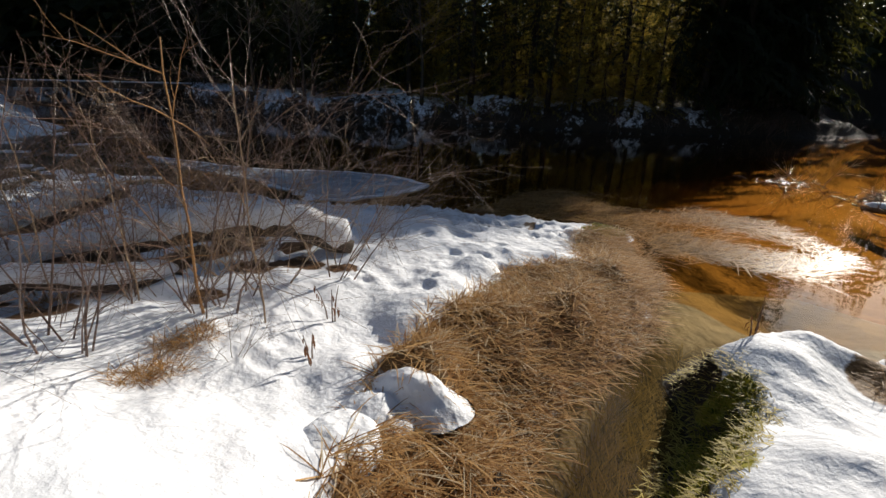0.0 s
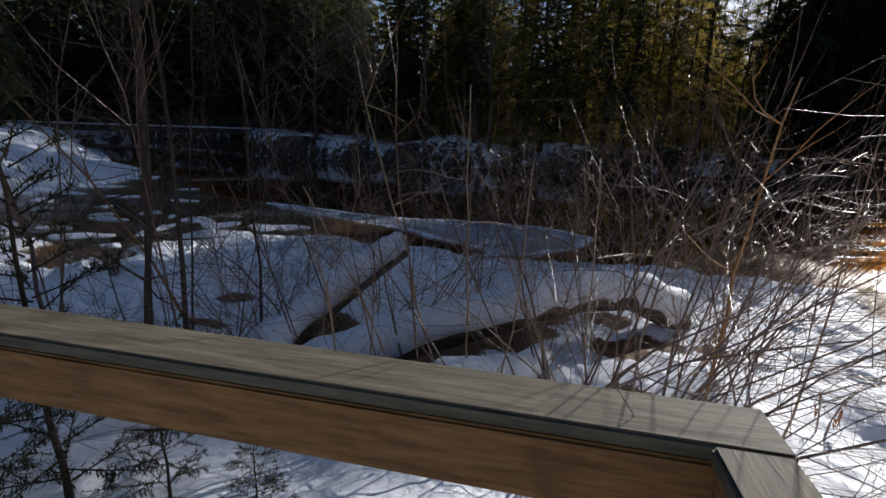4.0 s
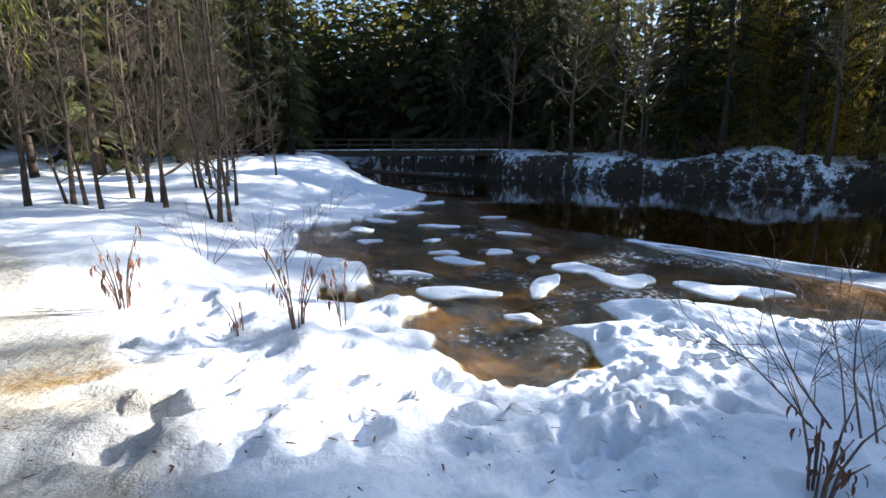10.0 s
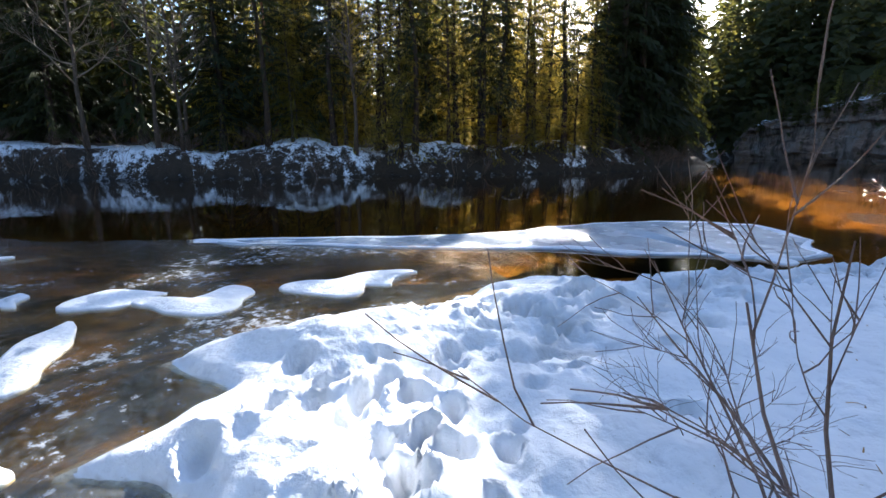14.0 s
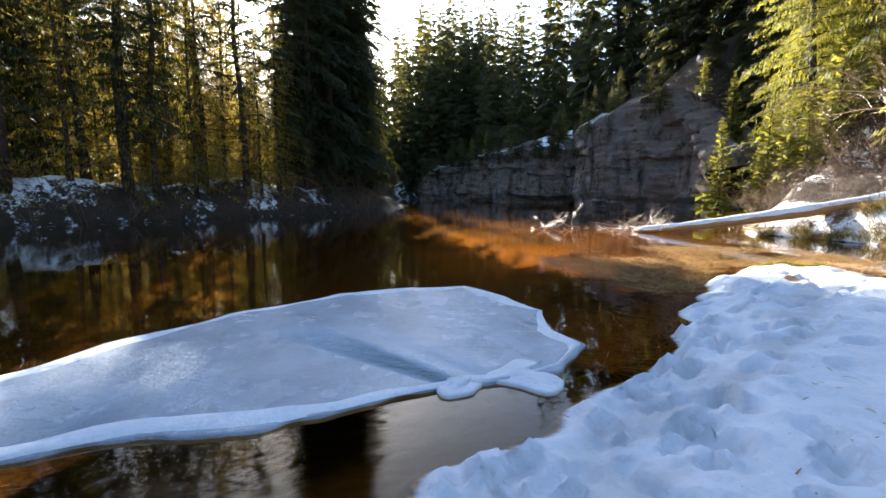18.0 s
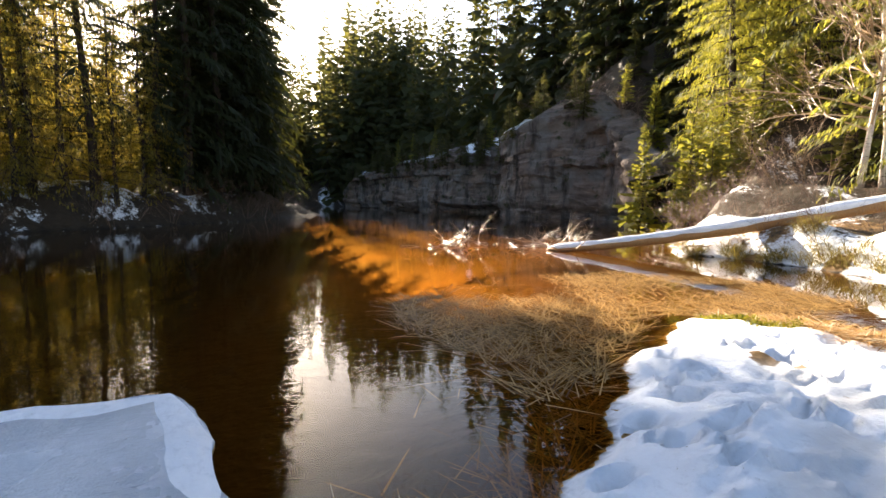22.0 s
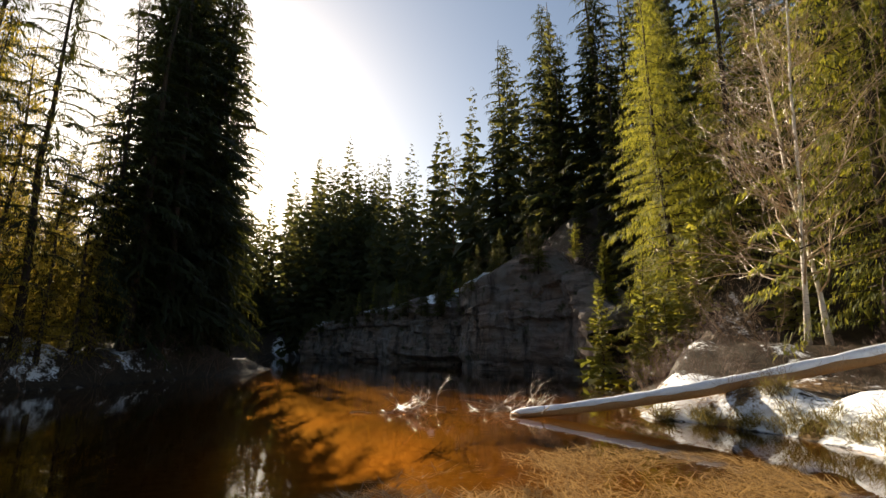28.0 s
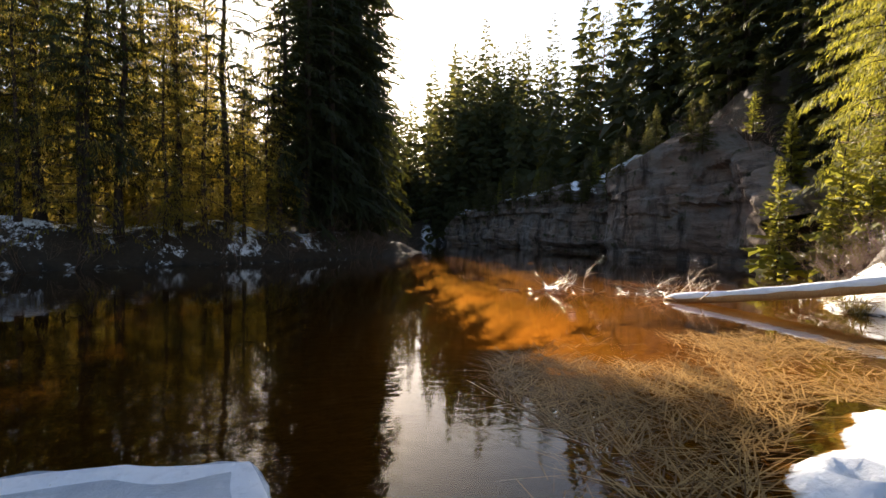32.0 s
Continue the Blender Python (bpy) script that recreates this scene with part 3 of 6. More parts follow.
STRAW_SPOTS = [(9.9, -6.45, 0.55), (10.5, -6.9, 0.45), (9.6, -6.9, 0.4), (10.9, -7.3, 0.25), (12.6, -9.6, 0.4), (13.2, -10.4, 0.5), (13.3, -11.2, 0.5), (13.8, -10.5, 0.6), (13.6, -11.3, 0.5), (16.4, -8.6, 0.35), (18.6, -8.45, 0.4), (12.2, -0.2, 0.16), (12.0, -0.4, 0.14), (11.4, -9.0, 0.35), (15.4, -11, 0.6)]


def spots(x, y, rows):
    out = np.zeros(np.shape(x))
    for sx, sy, r in rows:
        out = np.maximum(out, 1 - step(np.hypot(x - sx, y - sy), 0.4 * r, 1.2 * r))
    return out


def valley_snow(x, y, d):
    """Two tongues of snow on the dark slope at the valley's end."""
    t = 1.1 * wave(x, y, 0.45, 45)
    return np.clip(np.exp(-(((y + 5.0 + t) / 0.9) ** 2)) + np.exp(-(((y + 8.6 + t - 0.2 * (x - 94)) / 1.1) ** 2)), 0, 1) * step(d, 9, 5) * step(wave(x, y, 1.1, 49), -0.75, -0.35)


HILL_SNOW = [(45.8, -22.0, 1.2), (47.2, -21.6, 1.0), (43.2, -25.2, 1.3), (44.4, -25.0, 1.0), (42.4, -28.6, 1.2), (55.0, -23.4, 1.3), (61.0, -22.6, 1.5), (68.0, -21.6, 1.6), (74.0, -19.6, 1.5), (51.0, -22.4, 1.0)]
# dark spots that paint the shade and dark ground under logs and scrub
HOLLOW_SHADE = [(4.7, 1.3, 0.7), (5.9, 1.1, 0.6), (3.9, 2.7, 0.6), (6.6, 1.4, 0.6), (3.0, 2.3, 0.5), (5.0, 2.2, 0.5), (6.9, -0.2, 0.45), (4.0, -0.3, 0.4), (3.3, 1.75, 0.5), (4.3, 1.6, 0.8), (5.0, 1.9, 0.6), (5.5, 0.95, 0.5), (4.6, 0.45, 0.5), (6.4, 0.0, 0.5), (3.4, 0.75, 0.4), (7.2, 0.6, 0.4), (3.3, 4.3, 0.35), (2.7, 3.3, 0.3), (3.9, 3.2, 0.4), (5.5, -0.6, 0.3), (7.3, -0.7, 0.3)]


def build_ground():
    gx, gy = lines(-700, 900, -3.6, 14.6, 2.0, 11.2), lines(-800, 900, -8.8, 11.0, 2.4, 9.2)
    X, Y = np.meshgrid(gx, gy)
    H, D = ground_at(X, Y)
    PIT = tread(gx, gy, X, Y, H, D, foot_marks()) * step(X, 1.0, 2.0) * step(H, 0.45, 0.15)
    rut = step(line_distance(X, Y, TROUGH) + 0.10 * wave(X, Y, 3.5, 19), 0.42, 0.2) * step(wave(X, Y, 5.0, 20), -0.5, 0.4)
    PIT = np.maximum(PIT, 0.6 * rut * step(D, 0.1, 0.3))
    nx, ny = len(gx), len(gy)
    i = np.arange(nx * ny).reshape(ny, nx)
    quads = np.stack([i[:-1, :-1], i[:-1, 1:], i[1:, 1:], i[1:, :-1]], -1).reshape(-1, 4)
    me = bpy.data.meshes.new("ground")
    me.vertices.add(nx * ny)
    me.vertices.foreach_set("co", np.stack([X, Y, H], -1).ravel())
    me.loops.add(quads.size)
    me.loops.foreach_set("vertex_index", quads.ravel())
    me.polygons.add(len(quads))
    me.polygons.foreach_set("loop_start", np.arange(0, quads.size, 4))
    me.polygons.foreach_set("use_smooth", np.ones(len(quads), bool))
    me.update()
    me.validate()
    bank_x = np.interp(Y, [p[1] for p in FAR_SHORE[6:]], [p[0] for p in FAR_SHORE[6:]])
    far_side = step(X - bank_x, -0.5, 0.5) * step(Y, -2, 0)
    forest = step(D, 3.0, 7.0) * np.maximum(step(X, 16, 22), step(Y, -12, -16))
    south = step(X, 14.5, 17) * step(X, 37, 33) * step(Y, -8.4, -9.0) * step(Y, -25, -22)
    hill = spots(X, Y, HILL_SNOW)
    channel = line_distance(X, Y, [(5.2, -5.4), (6.8, -4.85), (7.8, -4.4), (8.6, -4.25), (9.6, -4.15), (10.6, -4.1), (11.8, -4.4)])
    covers = {
        "grass": np.maximum(1 - step(shore_distance(X, Y, GRASS_RING), -0.35, 0.25), np.maximum(spots(X, Y, STRAW_SPOTS), south * (0.44 + 0.3 * wave(X, Y, 1.3, 48)))),
        # leaf litter under the spruce, plus the shade painted around the logs
        "litter": np.maximum(1 - step(shore_distance(X, Y, LITTER_RING), -0.5, 0.3), 0.85 * spots(X, Y, HOLLOW_SHADE)),
        "path": (1 - step(trail_distance(X, Y), 0.35, 1.15)) * step(D, 0, 0.4),
        "earth": np.max([
            0.8 * spots(X, Y, [(53.0, 1.2, 4.0), (50.0, 2.6, 2.5)]),
            far_side * (0.26 + 0.12 * step(X, 27, 35) + 0.3 * step(X, 42, 46) + 0.17 * wave(X, Y, 1.6, 46) + 0.30 * step(D, 2.6, 1.0) + 0.4 * step(D, 0.7, 0.2)),
            np.maximum(forest, step(X, 25, 28) * step(Y, -16, -18)) * (0.8 - 0.85 * hill * step(wave(X, Y, 1.6, 52), -0.5, 0.0) + 0.08 * wave(X, Y, 0.9, 51)),
            south * (0.5 + 0.3 * wave(X, Y, 1.2, 47) + 0.25 * step(Y, -10.6, -12.6)),
            0.95 * step(X, 80, 85) * step(Y, 6, 2) * (1 - valley_snow(X, Y, D)),
            # second term: bank earth that also paints the hollow's shade under the brook's snow lip
            step(D, 0.25, 0.02) * 0.5 * step(X, 12, 16) + 1.2 * step(D, 0.42, 0.2) * step(X, 6, 6.8) * step(X, 10.2, 9.4) * step(Y, -4.3, -4.6),
        ], 0),
        "moss": (1 - step(np.hypot((X - 13.4) / 0.55, (Y + 1.5) / 0.28), 0.5, 1.2)) + spots(X, Y, [(8.0, -5.55, 0.3), (8.6, -5.4, 0.25), (7.4, -5.7, 0.3)]),
        "bed": step(-D, -0.03, 0.015),
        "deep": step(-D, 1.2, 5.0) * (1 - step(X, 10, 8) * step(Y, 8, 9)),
        "sand": np.maximum(step(channel + 0.05 * wave(X, Y, 3.0, 55), 0.42, 0.2), 0.6 * step(np.hypot((X - 11.6) / 1.8, (Y + 4.3) / 0.7), 1.2, 0.7)) * step(Y, -2.8, -3.4),
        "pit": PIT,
        "mud": 1 - step(np.hypot((X + 2.7) / 0.9, (Y - 9.05 - 0.1 * (X + 2.7)) / 0.35) + 0.2 * wave(X, Y, 2.5, 61), 0.5, 1.1),
        "pool": step(X, 10.5, 9.0) * step(Y, 7.2, 7.8),
        # painted pool of sunlight: where the river bed turns orange
        "sunlit_bed": np.maximum(1 - step(np.hypot((X - 25.5) / 9.0, (Y - 0.2 + 0.12 * (X - 25)) / 3.6) + 0.18 * wave(X, Y, 0.5, 44), 0.4, 1.15), 0.3 - 0.3 * step(np.hypot((X - 28 + 0.4 * (Y + 4)) / 22.0, (Y + 6.0) / 9.0), 0.55, 1.15)),
    }
    for name, v in covers.items():
        me.attributes.new(name, "FLOAT", "POINT").data.foreach_set("value", v.ravel().astype(np.float32))
    me.materials.append(GROUND)
    return tagged(new("ground", me), "snow-covered river bank and forest floor with icy path and dead grass", "ground", kind="structure")


build_ground()


def ground_z(x, y):
    return float(ground_at(np.array([x]), np.array([y]))[0][0])


def sheet(name, ring, z, material, label, category, kind):
    bm = bmesh.new()
    f = bm.faces.new([bm.verts.new((x, y, z)) for x, y in ring])
    f.normal_update()
    bmesh.ops.triangulate(bm, faces=[f], ngon_method="EAR_CLIP")
    bm.normal_update()
    bmesh.ops.reverse_faces(bm, faces=[f for f in bm.faces if f.normal.z < 0])
    return tagged(part(name, bm, material), label, category, kind=kind)


SEAM = [(-14, -1), (10.4, -2.9), (11.6, -3.6), (12.9, -5.0), (12.9, -20)]
POOL = [(-14, 7.2), (6.5, 7.9), (7.2, 8.95), (7.8, 9.4), (8.4, 10.5), (7.9, 14.0), (6.6, 18.0), (6.2, 21.0), (6.7, 25.0), (6.7, 29.8), (-14, 31)]
sheet("river", [(140, -40), (140, 40), (60, 110), (-70, 110), (-70, 31)] + POOL[::-1] + SEAM, 0.0, WATER, "dark brown tannin river water with gentle ripples", "river", "structure")
sheet("brook", [(-70, -14), (-70, 0)] + SEAM, 0.0, CLEAR_WATER, "shallow sandy brook water running into the river", "brook", "structure")
sheet("backwater", POOL, 0.0, CLEAR_WATER, "shallow amber backwater under thin ice", "river", "structure")


def ragged(ring, amount, scale, seed, per=0.18):
    """The ring with points every per metres, pushed in and out."""
    out = []
    for (ax, ay), (bx, by) in zip(ring, ring[1:] + ring[:1]):
        n = max(1, int(math.hypot(bx - ax, by - ay) / per))
        for k in range(n):
            x, y = ax + (bx - ax) * k / n, ay + (by - ay) * k / n
            w = amount * float(wave(np.array([x]), np.array([y]), scale, seed)[0])
            v = amount * float(wave(np.array([x]), np.array([y]), scale, seed + 1)[0])
            out.append((x + w, y + v))
    return out


def slab(ring, z, thick, material, name, parent=None, dome=0.0, inset=0.12):
    """A plate with a rounded rim: a ring at the water, one at the shoulder and a top."""
    bm = bmesh.new()
    ring = [Vector((x, y, 0)) for x, y in ring]
    mid = sum(ring, Vector()) / len(ring)
    rows = []
    for shrink, lift in ((0.0, -thick), (0.0, 0.45 * thick), (0.35 * inset, 0.85 * thick), (inset, thick), (2.2 * inset, thick + 0.35 * dome), (4.5 * inset, thick + 0.7 * dome)):
        row = []
        for i, p in enumerate(ring):
            t = (ring[(i + 1) % len(ring)] - ring[i - 1]).normalized()
            nrm = Vector((-t.y, t.x, 0))
            if shrink > inset * 1.5:
                q = p + (mid - p) * min(0.6, (shrink / max((mid - p).length, 0.05)))
            else:
                q = p + (mid - p).normalized() * min(shrink, 0.4 * (mid - p).length)
            row.append(bm.verts.new((q.x, q.y, z + lift)))
        rows.append(row)
    for a, b in zip(rows, rows[1:]):
        for i in range(len(a)):
            j = (i + 1) % len(a)
            bm.faces.new((a[i], a[j], b[j], b[i]))
    f = bm.faces.new(rows[-1])
    f.normal_update()
    bmesh.ops.triangulate(bm, faces=[f], ngon_method="EAR_CLIP")
    bmesh.ops.recalc_face_normals(bm, faces=bm.faces[:])
    return smooth(part(name, bm, material, parent))


ICE_RING = [(7.7, 15.2), (7.9, 14.0), (8.3, 12), (8.5, 10.6), (7.9, 9.6), (7.2, 9.1), (6.5, 9.1), (5.6, 9.4), (4, 10.3), (2.4, 9.3), (1.5, 8.6), (0.6, 9.2), (0.3, 11), (0.4, 14), (-0.6, 16), (-1.4, 19), (0.2, 21.2), (3, 25.3), (4.8, 27.3), (6.6, 29.5), (6.8, 25), (6.2, 21), (6.6, 18)]
ice = sheet("ice_sheet", ragged(ICE_RING, 0.16, 1.6, 31, 0.3), 0.012, SLUSH, "thin wet brownish river ice with frosted patches", "ice", "")

FLOE_RING = [(7.6, 15.3), (9.1, 12.6), (10.0, 10.6), (10.9, 9.6), (11.5, 9.2), (12.5, 8.3), (13.3, 6.9), (13.6, 5.8), (13.5, 4.9), (12.6, 4.45), (11.7, 4.3), (10.9, 4.6), (10.4, 4.55), (9.95, 5.0), (9.75, 5.7), (9.6, 6.3), (9.45, 6.9), (9.35, 7.5), (9.4, 8.2), (9.2, 9.0), (8.8, 10.0), (8.25, 12), (7.8, 13.8)]
floe = slab(ragged(ragged(FLOE_RING[::-1], 0.10, 2.6, 7, 0.2), 0.022, 11.0, 9, 0.06), 0.0, 0.032, FLOE, "ice_floe", None, 0.012, 0.04)
tagged(floe, "long grey-white ice floe floating on the river", "ice floe")


def floe_rim(ring, wide, high, name, label):
    """A low uneven bank of frozen snow along the floe's edge."""
    pts = np.array(ragged(ring, 0.06, 2.6, 7, 0.12))
    n = len(pts)
    t = np.roll(pts, -3, 0) - np.roll(pts, 3, 0)
    inward = np.stack([-t[:, 1], t[:, 0]], -1) / np.maximum(np.linalg.norm(t, axis=1, keepdims=True), 1e-6)
    w = wide * (0.65 + 0.5 * wave(pts[:, 0], pts[:, 1], 1.1, 27) + 0.25 * wave(pts[:, 0], pts[:, 1], 5.0, 28)).clip(0.15)
    tall = high * (0.7 + 0.4 * wave(pts[:, 0], pts[:, 1], 2.2, 29)).clip(0.25)
    rows = [np.c_[pts + inward * (w * f + 0.015)[:, None], 0.026 + tall * g] for f, g in ((0.0, 0.0), (0.12, 0.8), (0.4, 1.0), (0.75, 0.7), (1.0, 0.0))]
    v = np.concatenate(rows)
    i = np.arange(n)
    q = [(a * n + k, a * n + (k + 1) % n, (a + 1) * n + (k + 1) % n, (a + 1) * n + k) for a in range(4) for k in i]
    return smooth(part(name, (v.tolist(), q), SNOW, floe, label))


floe_rim(FLOE_RING[::-1], 0.34, 0.03, "snow_rim", "crusted white snow along the floe's edge")

# patches of snow on the ice: x, y, half length, half width, turn
ISLANDS = [(1.91, 12.12, 0.65, 0.34, -44), (2.32, 10.66, 0.22, 0.17, -44), (3.5, 12.08, 0.8, 0.2, 53), (2.62, 14.3, 0.72, 0.24, -44), (4.71, 12.96, 0.42, 0.32, -44), (5.05, 12.05, 0.56, 0.42, -44), (3.88, 14.93, 0.36, 0.26, -44), (2.57, 15.17, 0.38, 0.18, -44), (4.27, 13.97, 0.26, 0.14, 60), (1.98, 20.76, 0.62, 0.3, -44),
           (1.15, 19.11, 0.62, 0.3, -44), (1.09, 17.16, 0.3, 0.22, -44), (6.22, 10.92, 0.56, 0.4, -44), (6.69, 10.47, 0.42, 0.28, -20), (2.7, 16.72, 0.24, 0.18, -44), (3.6, 19.0, 0.6, 0.25, -30), (6.0, 20.3, 0.4, 0.18, 0), (3.0, 22.5, 1.0, 0.4, 0), (5.2, 25.5, 0.8, 0.4, 10), (1.35, 13.6, 0.4, 0.2, -44), (9.85, 5.35, 0.35, 0.3, 0), (9.75, 5.95, 0.25, 0.2, 0), (5.2, 17.0, 0.5, 0.16, -40)]
for k, (x, y, a, b, turn) in enumerate(ISLANDS):
    ca, sa = math.cos(radians(turn)), math.sin(radians(turn))
    oval = [(a * math.cos(t) * (1 + 0.25 * math.sin(2 * t + 1.7 * k)), b * math.sin(t) * (1 + 0.3 * math.cos(3 * t + 2 * k)) + 0.3 * b * math.sin(2.4 * math.cos(t) + k)) for t in np.linspace(0, 2 * math.pi, 22, endpoint=False)]
    ring = ragged([(x + u * ca - v * sa, y + u * sa + v * ca) for u, v in oval], 0.14 * min(1, 2 * b), 4.5, 70 + k, 0.06)
    tagged(slab(ring, 0.012, 0.024, SNOW, "snow_patch", None, 0.02, 0.07), "small rounded patch of snow lying on river ice", "snow", "snow patches on the ice")


# ---- trees ----
def trunk_mesh(h, r, rng, lean=0.0, sides=8, top=0.1):
    v, f = [], []
    n = 9
    pts, rad, ox, oy = [], [], 0.0, 0.0
    for i in range(n):
        t = i / (n - 1)
        pts.append((ox + lean * h * t * t, oy, h * t - 0.3 * (i == 0)))
        rad.append(r * (1 - t * (1 - top)) * (1.45 if i == 0 else 1.0))
        ox, oy = ox + rng.normal(0, 0.006 * h), oy + rng.normal(0, 0.006 * h)
    tube(v, f, pts, rad, sides)
    return v, f, pts


def sprays_mesh(base, way, length, width, sag):
    """Diamond sprays as quads, folded along the middle: one pair of triangles on each side."""
    side = np.cross(way, np.array([0.0, 0.0, 1.0]))
    side /= np.maximum(np.linalg.norm(side, axis=1, keepdims=True), 1e-6)
    down = np.zeros_like(way)
    down[:, 2] = -sag * length
    mid = base + way * (0.45 * length)[:, None] + 0.3 * down
    tip = base + way * length[:, None] + down
    lift = np.zeros_like(way)
    lift[:, 2] = -0.3 * width
    a, b = mid + side * width[:, None] + lift, mid - side * width[:, None] + lift
    v = np.stack([base, a, tip, b], 1).reshape(-1, 3)
    q = np.arange(len(v)).reshape(-1, 4)
    return v, q


def fronds(boughs, rng, wide, steps, fall=1.0):
    """Each bough as a ragged drooping fan with a ridge along its middle."""
    z, L, a, rise, droop = (np.array(c)[:, None] for c in zip(*boughs))
    s = np.linspace(0.04, 1.0, steps + 1)[None, :] + rng.normal(0, 0.02, (len(z), steps + 1))
    cx, cy, cz = L * s * np.cos(a), L * s * np.sin(a), z + L * (rise * s - droop * s * s)
    rows = [np.stack([cx, cy, cz], -1)]
    for side in (-1, 1):
        tooth = np.where((np.arange(steps + 1) + (side > 0)) % 2, 1.0, 0.35) * rng.uniform(0.6, 1.4, cx.shape)
        w = wide * L * np.sin(np.clip(s, 0, 1) * 2.6 + 0.35) * tooth * side
        out = 0.5 * np.abs(w)
        rows.append(np.stack([cx - w * np.sin(a) + out * np.cos(a), cy + w * np.cos(a) + out * np.sin(a), cz - fall * (0.8 + 0.5 * rng.random(cx.shape)) * np.abs(w)], -1))
    v = np.stack(rows, 2)
    i = np.arange(v.shape[0] * (steps + 1) * 3).reshape(-1, steps + 1, 3)
    q = np.concatenate([np.stack([i[:, :-1, 0], i[:, :-1, k], i[:, 1:, k], i[:, 1:, 0]], -1).reshape(-1, 4) for k in (1, 2)])
    return v.reshape(-1, 3), q


def spruce_crown(h, reach, rng, branches=150, per=30, low=0.06, droop=0.45, fine=1.0, hang=0.4, taper=0.75, size=1.0, core=0.3, steps=6, fall=1.0):
    base, way, length, width, limbs_v, limbs_f, boughs = [], [], [], [], [], [], []
    for i in range(branches):
        u = ((i + rng.uniform(0, 1)) / branches) ** 0.9
        z = h * (low + (0.985 - low) * u)
        L = reach * (1 - u) ** taper * rng.uniform(0.32, 1.2) + 0.10 * reach * (1 - 0.8 * u)
        a = i * 2.39996 + rng.normal(0, 0.35)
        out = np.array([math.cos(a), math.sin(a), 0.0])
        across = np.array([-math.sin(a), math.cos(a), 0.0])
        rise = 0.12 + 0.5 * u + rng.normal(0, 0.06)
        boughs.append((z, L, a, rise, droop))
        n = max(3, int(per * (0.3 + 0.7 * L / reach)))
        s = rng.uniform(0.06, 1.0, n) ** 0.75
        p = out * (L * s)[:, None]
        p[:, 2] += z + L * (rise * s - droop * s * s)
        sgn = rng.choice([-1.0, 1.0], n)
        spread = 0.34 * L * (1 - 0.8 * s) * rng.uniform(0.0, 1.0, n)
        p += across * (sgn * spread)[:, None] + rng.normal(0, 0.03, (n, 3))
        w = out * rng.uniform(0.2, 1.0, n)[:, None] + across * (sgn * rng.uniform(0.0, 0.9, n))[:, None]
        w[:, 2] += rng.normal(-hang, 0.35, n)
        w /= np.linalg.norm(w, axis=1, keepdims=True)
        base.append(p)
        way.append(w)
        length.append((0.20 + 0.16 * L / (1 + 0.3 * L)) * rng.uniform(0.55, 1.45, n) * (0.55 + 0.45 * fine) * size)
        width.append(0.026 * fine * rng.uniform(0.6, 1.5, n) * (0.7 + 0.2 * L))
        if L > 0.8 and i % 2:
            tube(limbs_v, limbs_f, [tuple(out * L * t + np.array([0, 0, z + L * (rise * t - droop * t * t)])) for t in (0.0, 0.5, 0.95)], [0.012 * L + 0.006, 0.008 * L + 0.004, 0.003], 3, False)
    v, q = sprays_mesh(np.concatenate(base), np.concatenate(way), np.concatenate(length), np.concatenate(width), 0.22)
    if core:
        fv, fq = fronds(boughs, rng, core, steps, fall)
        v, q = np.concatenate([v, fv]), np.concatenate([q, fq + len(v)])
    return (v, q), (limbs_v, limbs_f)


def spruce(name, label, h, reach, r, seed, needles, place, group, **more):
    rng = np.random.default_rng(seed)
    t = thing(name, label, "tree", place, 0, group)
    v, f, _ = trunk_mesh(h, r, rng, 0.0)
    smooth(part("trunk", (v, f), SPRUCE_BARK, t))
    crown, limbs = spruce_crown(h, reach, rng, **more)
    part("crown", crown, needles, t)
    tagged(part("branchwork", limbs, SPRUCE_BARK, t), kind="stuff")
    return t


def pine(name, label, h, r, seed, place, group, detail=900, low=0.55):
    rng = np.random.default_rng(seed)
    t = thing(name, label, "tree", place, 0, group)
    v, f, pts = trunk_mesh(h, r, rng, 0.01)
    smooth(part("trunk", (v, f), PINE_BARK, t))
    base, way, lv, lf = [], [], [], []
    for i in range(34):
        u = rng.uniform(low, 0.98)
        L = h * 0.13 * (1.1 - u) / (1.1 - low) * rng.uniform(0.6, 1.3) + 0.4
        a = rng.uniform(0, 6.28)
        out = np.array([math.cos(a), math.sin(a), 0.35])
        root = np.array([pts[0][0], pts[0][1], h * u])
        k = int(np.clip(u * 8, 0, 8))
        root[:2] = pts[k][:2]
        tube(lv, lf, [tuple(root), tuple(root + out * L * 0.6), tuple(root + out * L)], [0.05, 0.03, 0.01], 3, False)
        n = detail // 34
        s = rng.uniform(0.45, 1.05, n)
        p = root + out * (L * s)[:, None] + rng.normal(0, 0.22 * L ** 0.5, (n, 3)) * [1, 1, 0.6]
        w = rng.normal(0, 1, (n, 3)) + [0, 0, 0.4]
        base.append(p)
        way.append(w / np.linalg.norm(w, axis=1, keepdims=True))
    b, w = np.concatenate(base), np.concatenate(way)
    part("crown", sprays_mesh(b, w, rng.uniform(0.25, 0.5, len(b)), rng.uniform(0.06, 0.13, len(b)), 0.05), PINE_NEEDLES, t)
    tagged(part("branchwork", (lv, lf), PINE_BARK, t), kind="stuff")
    return t


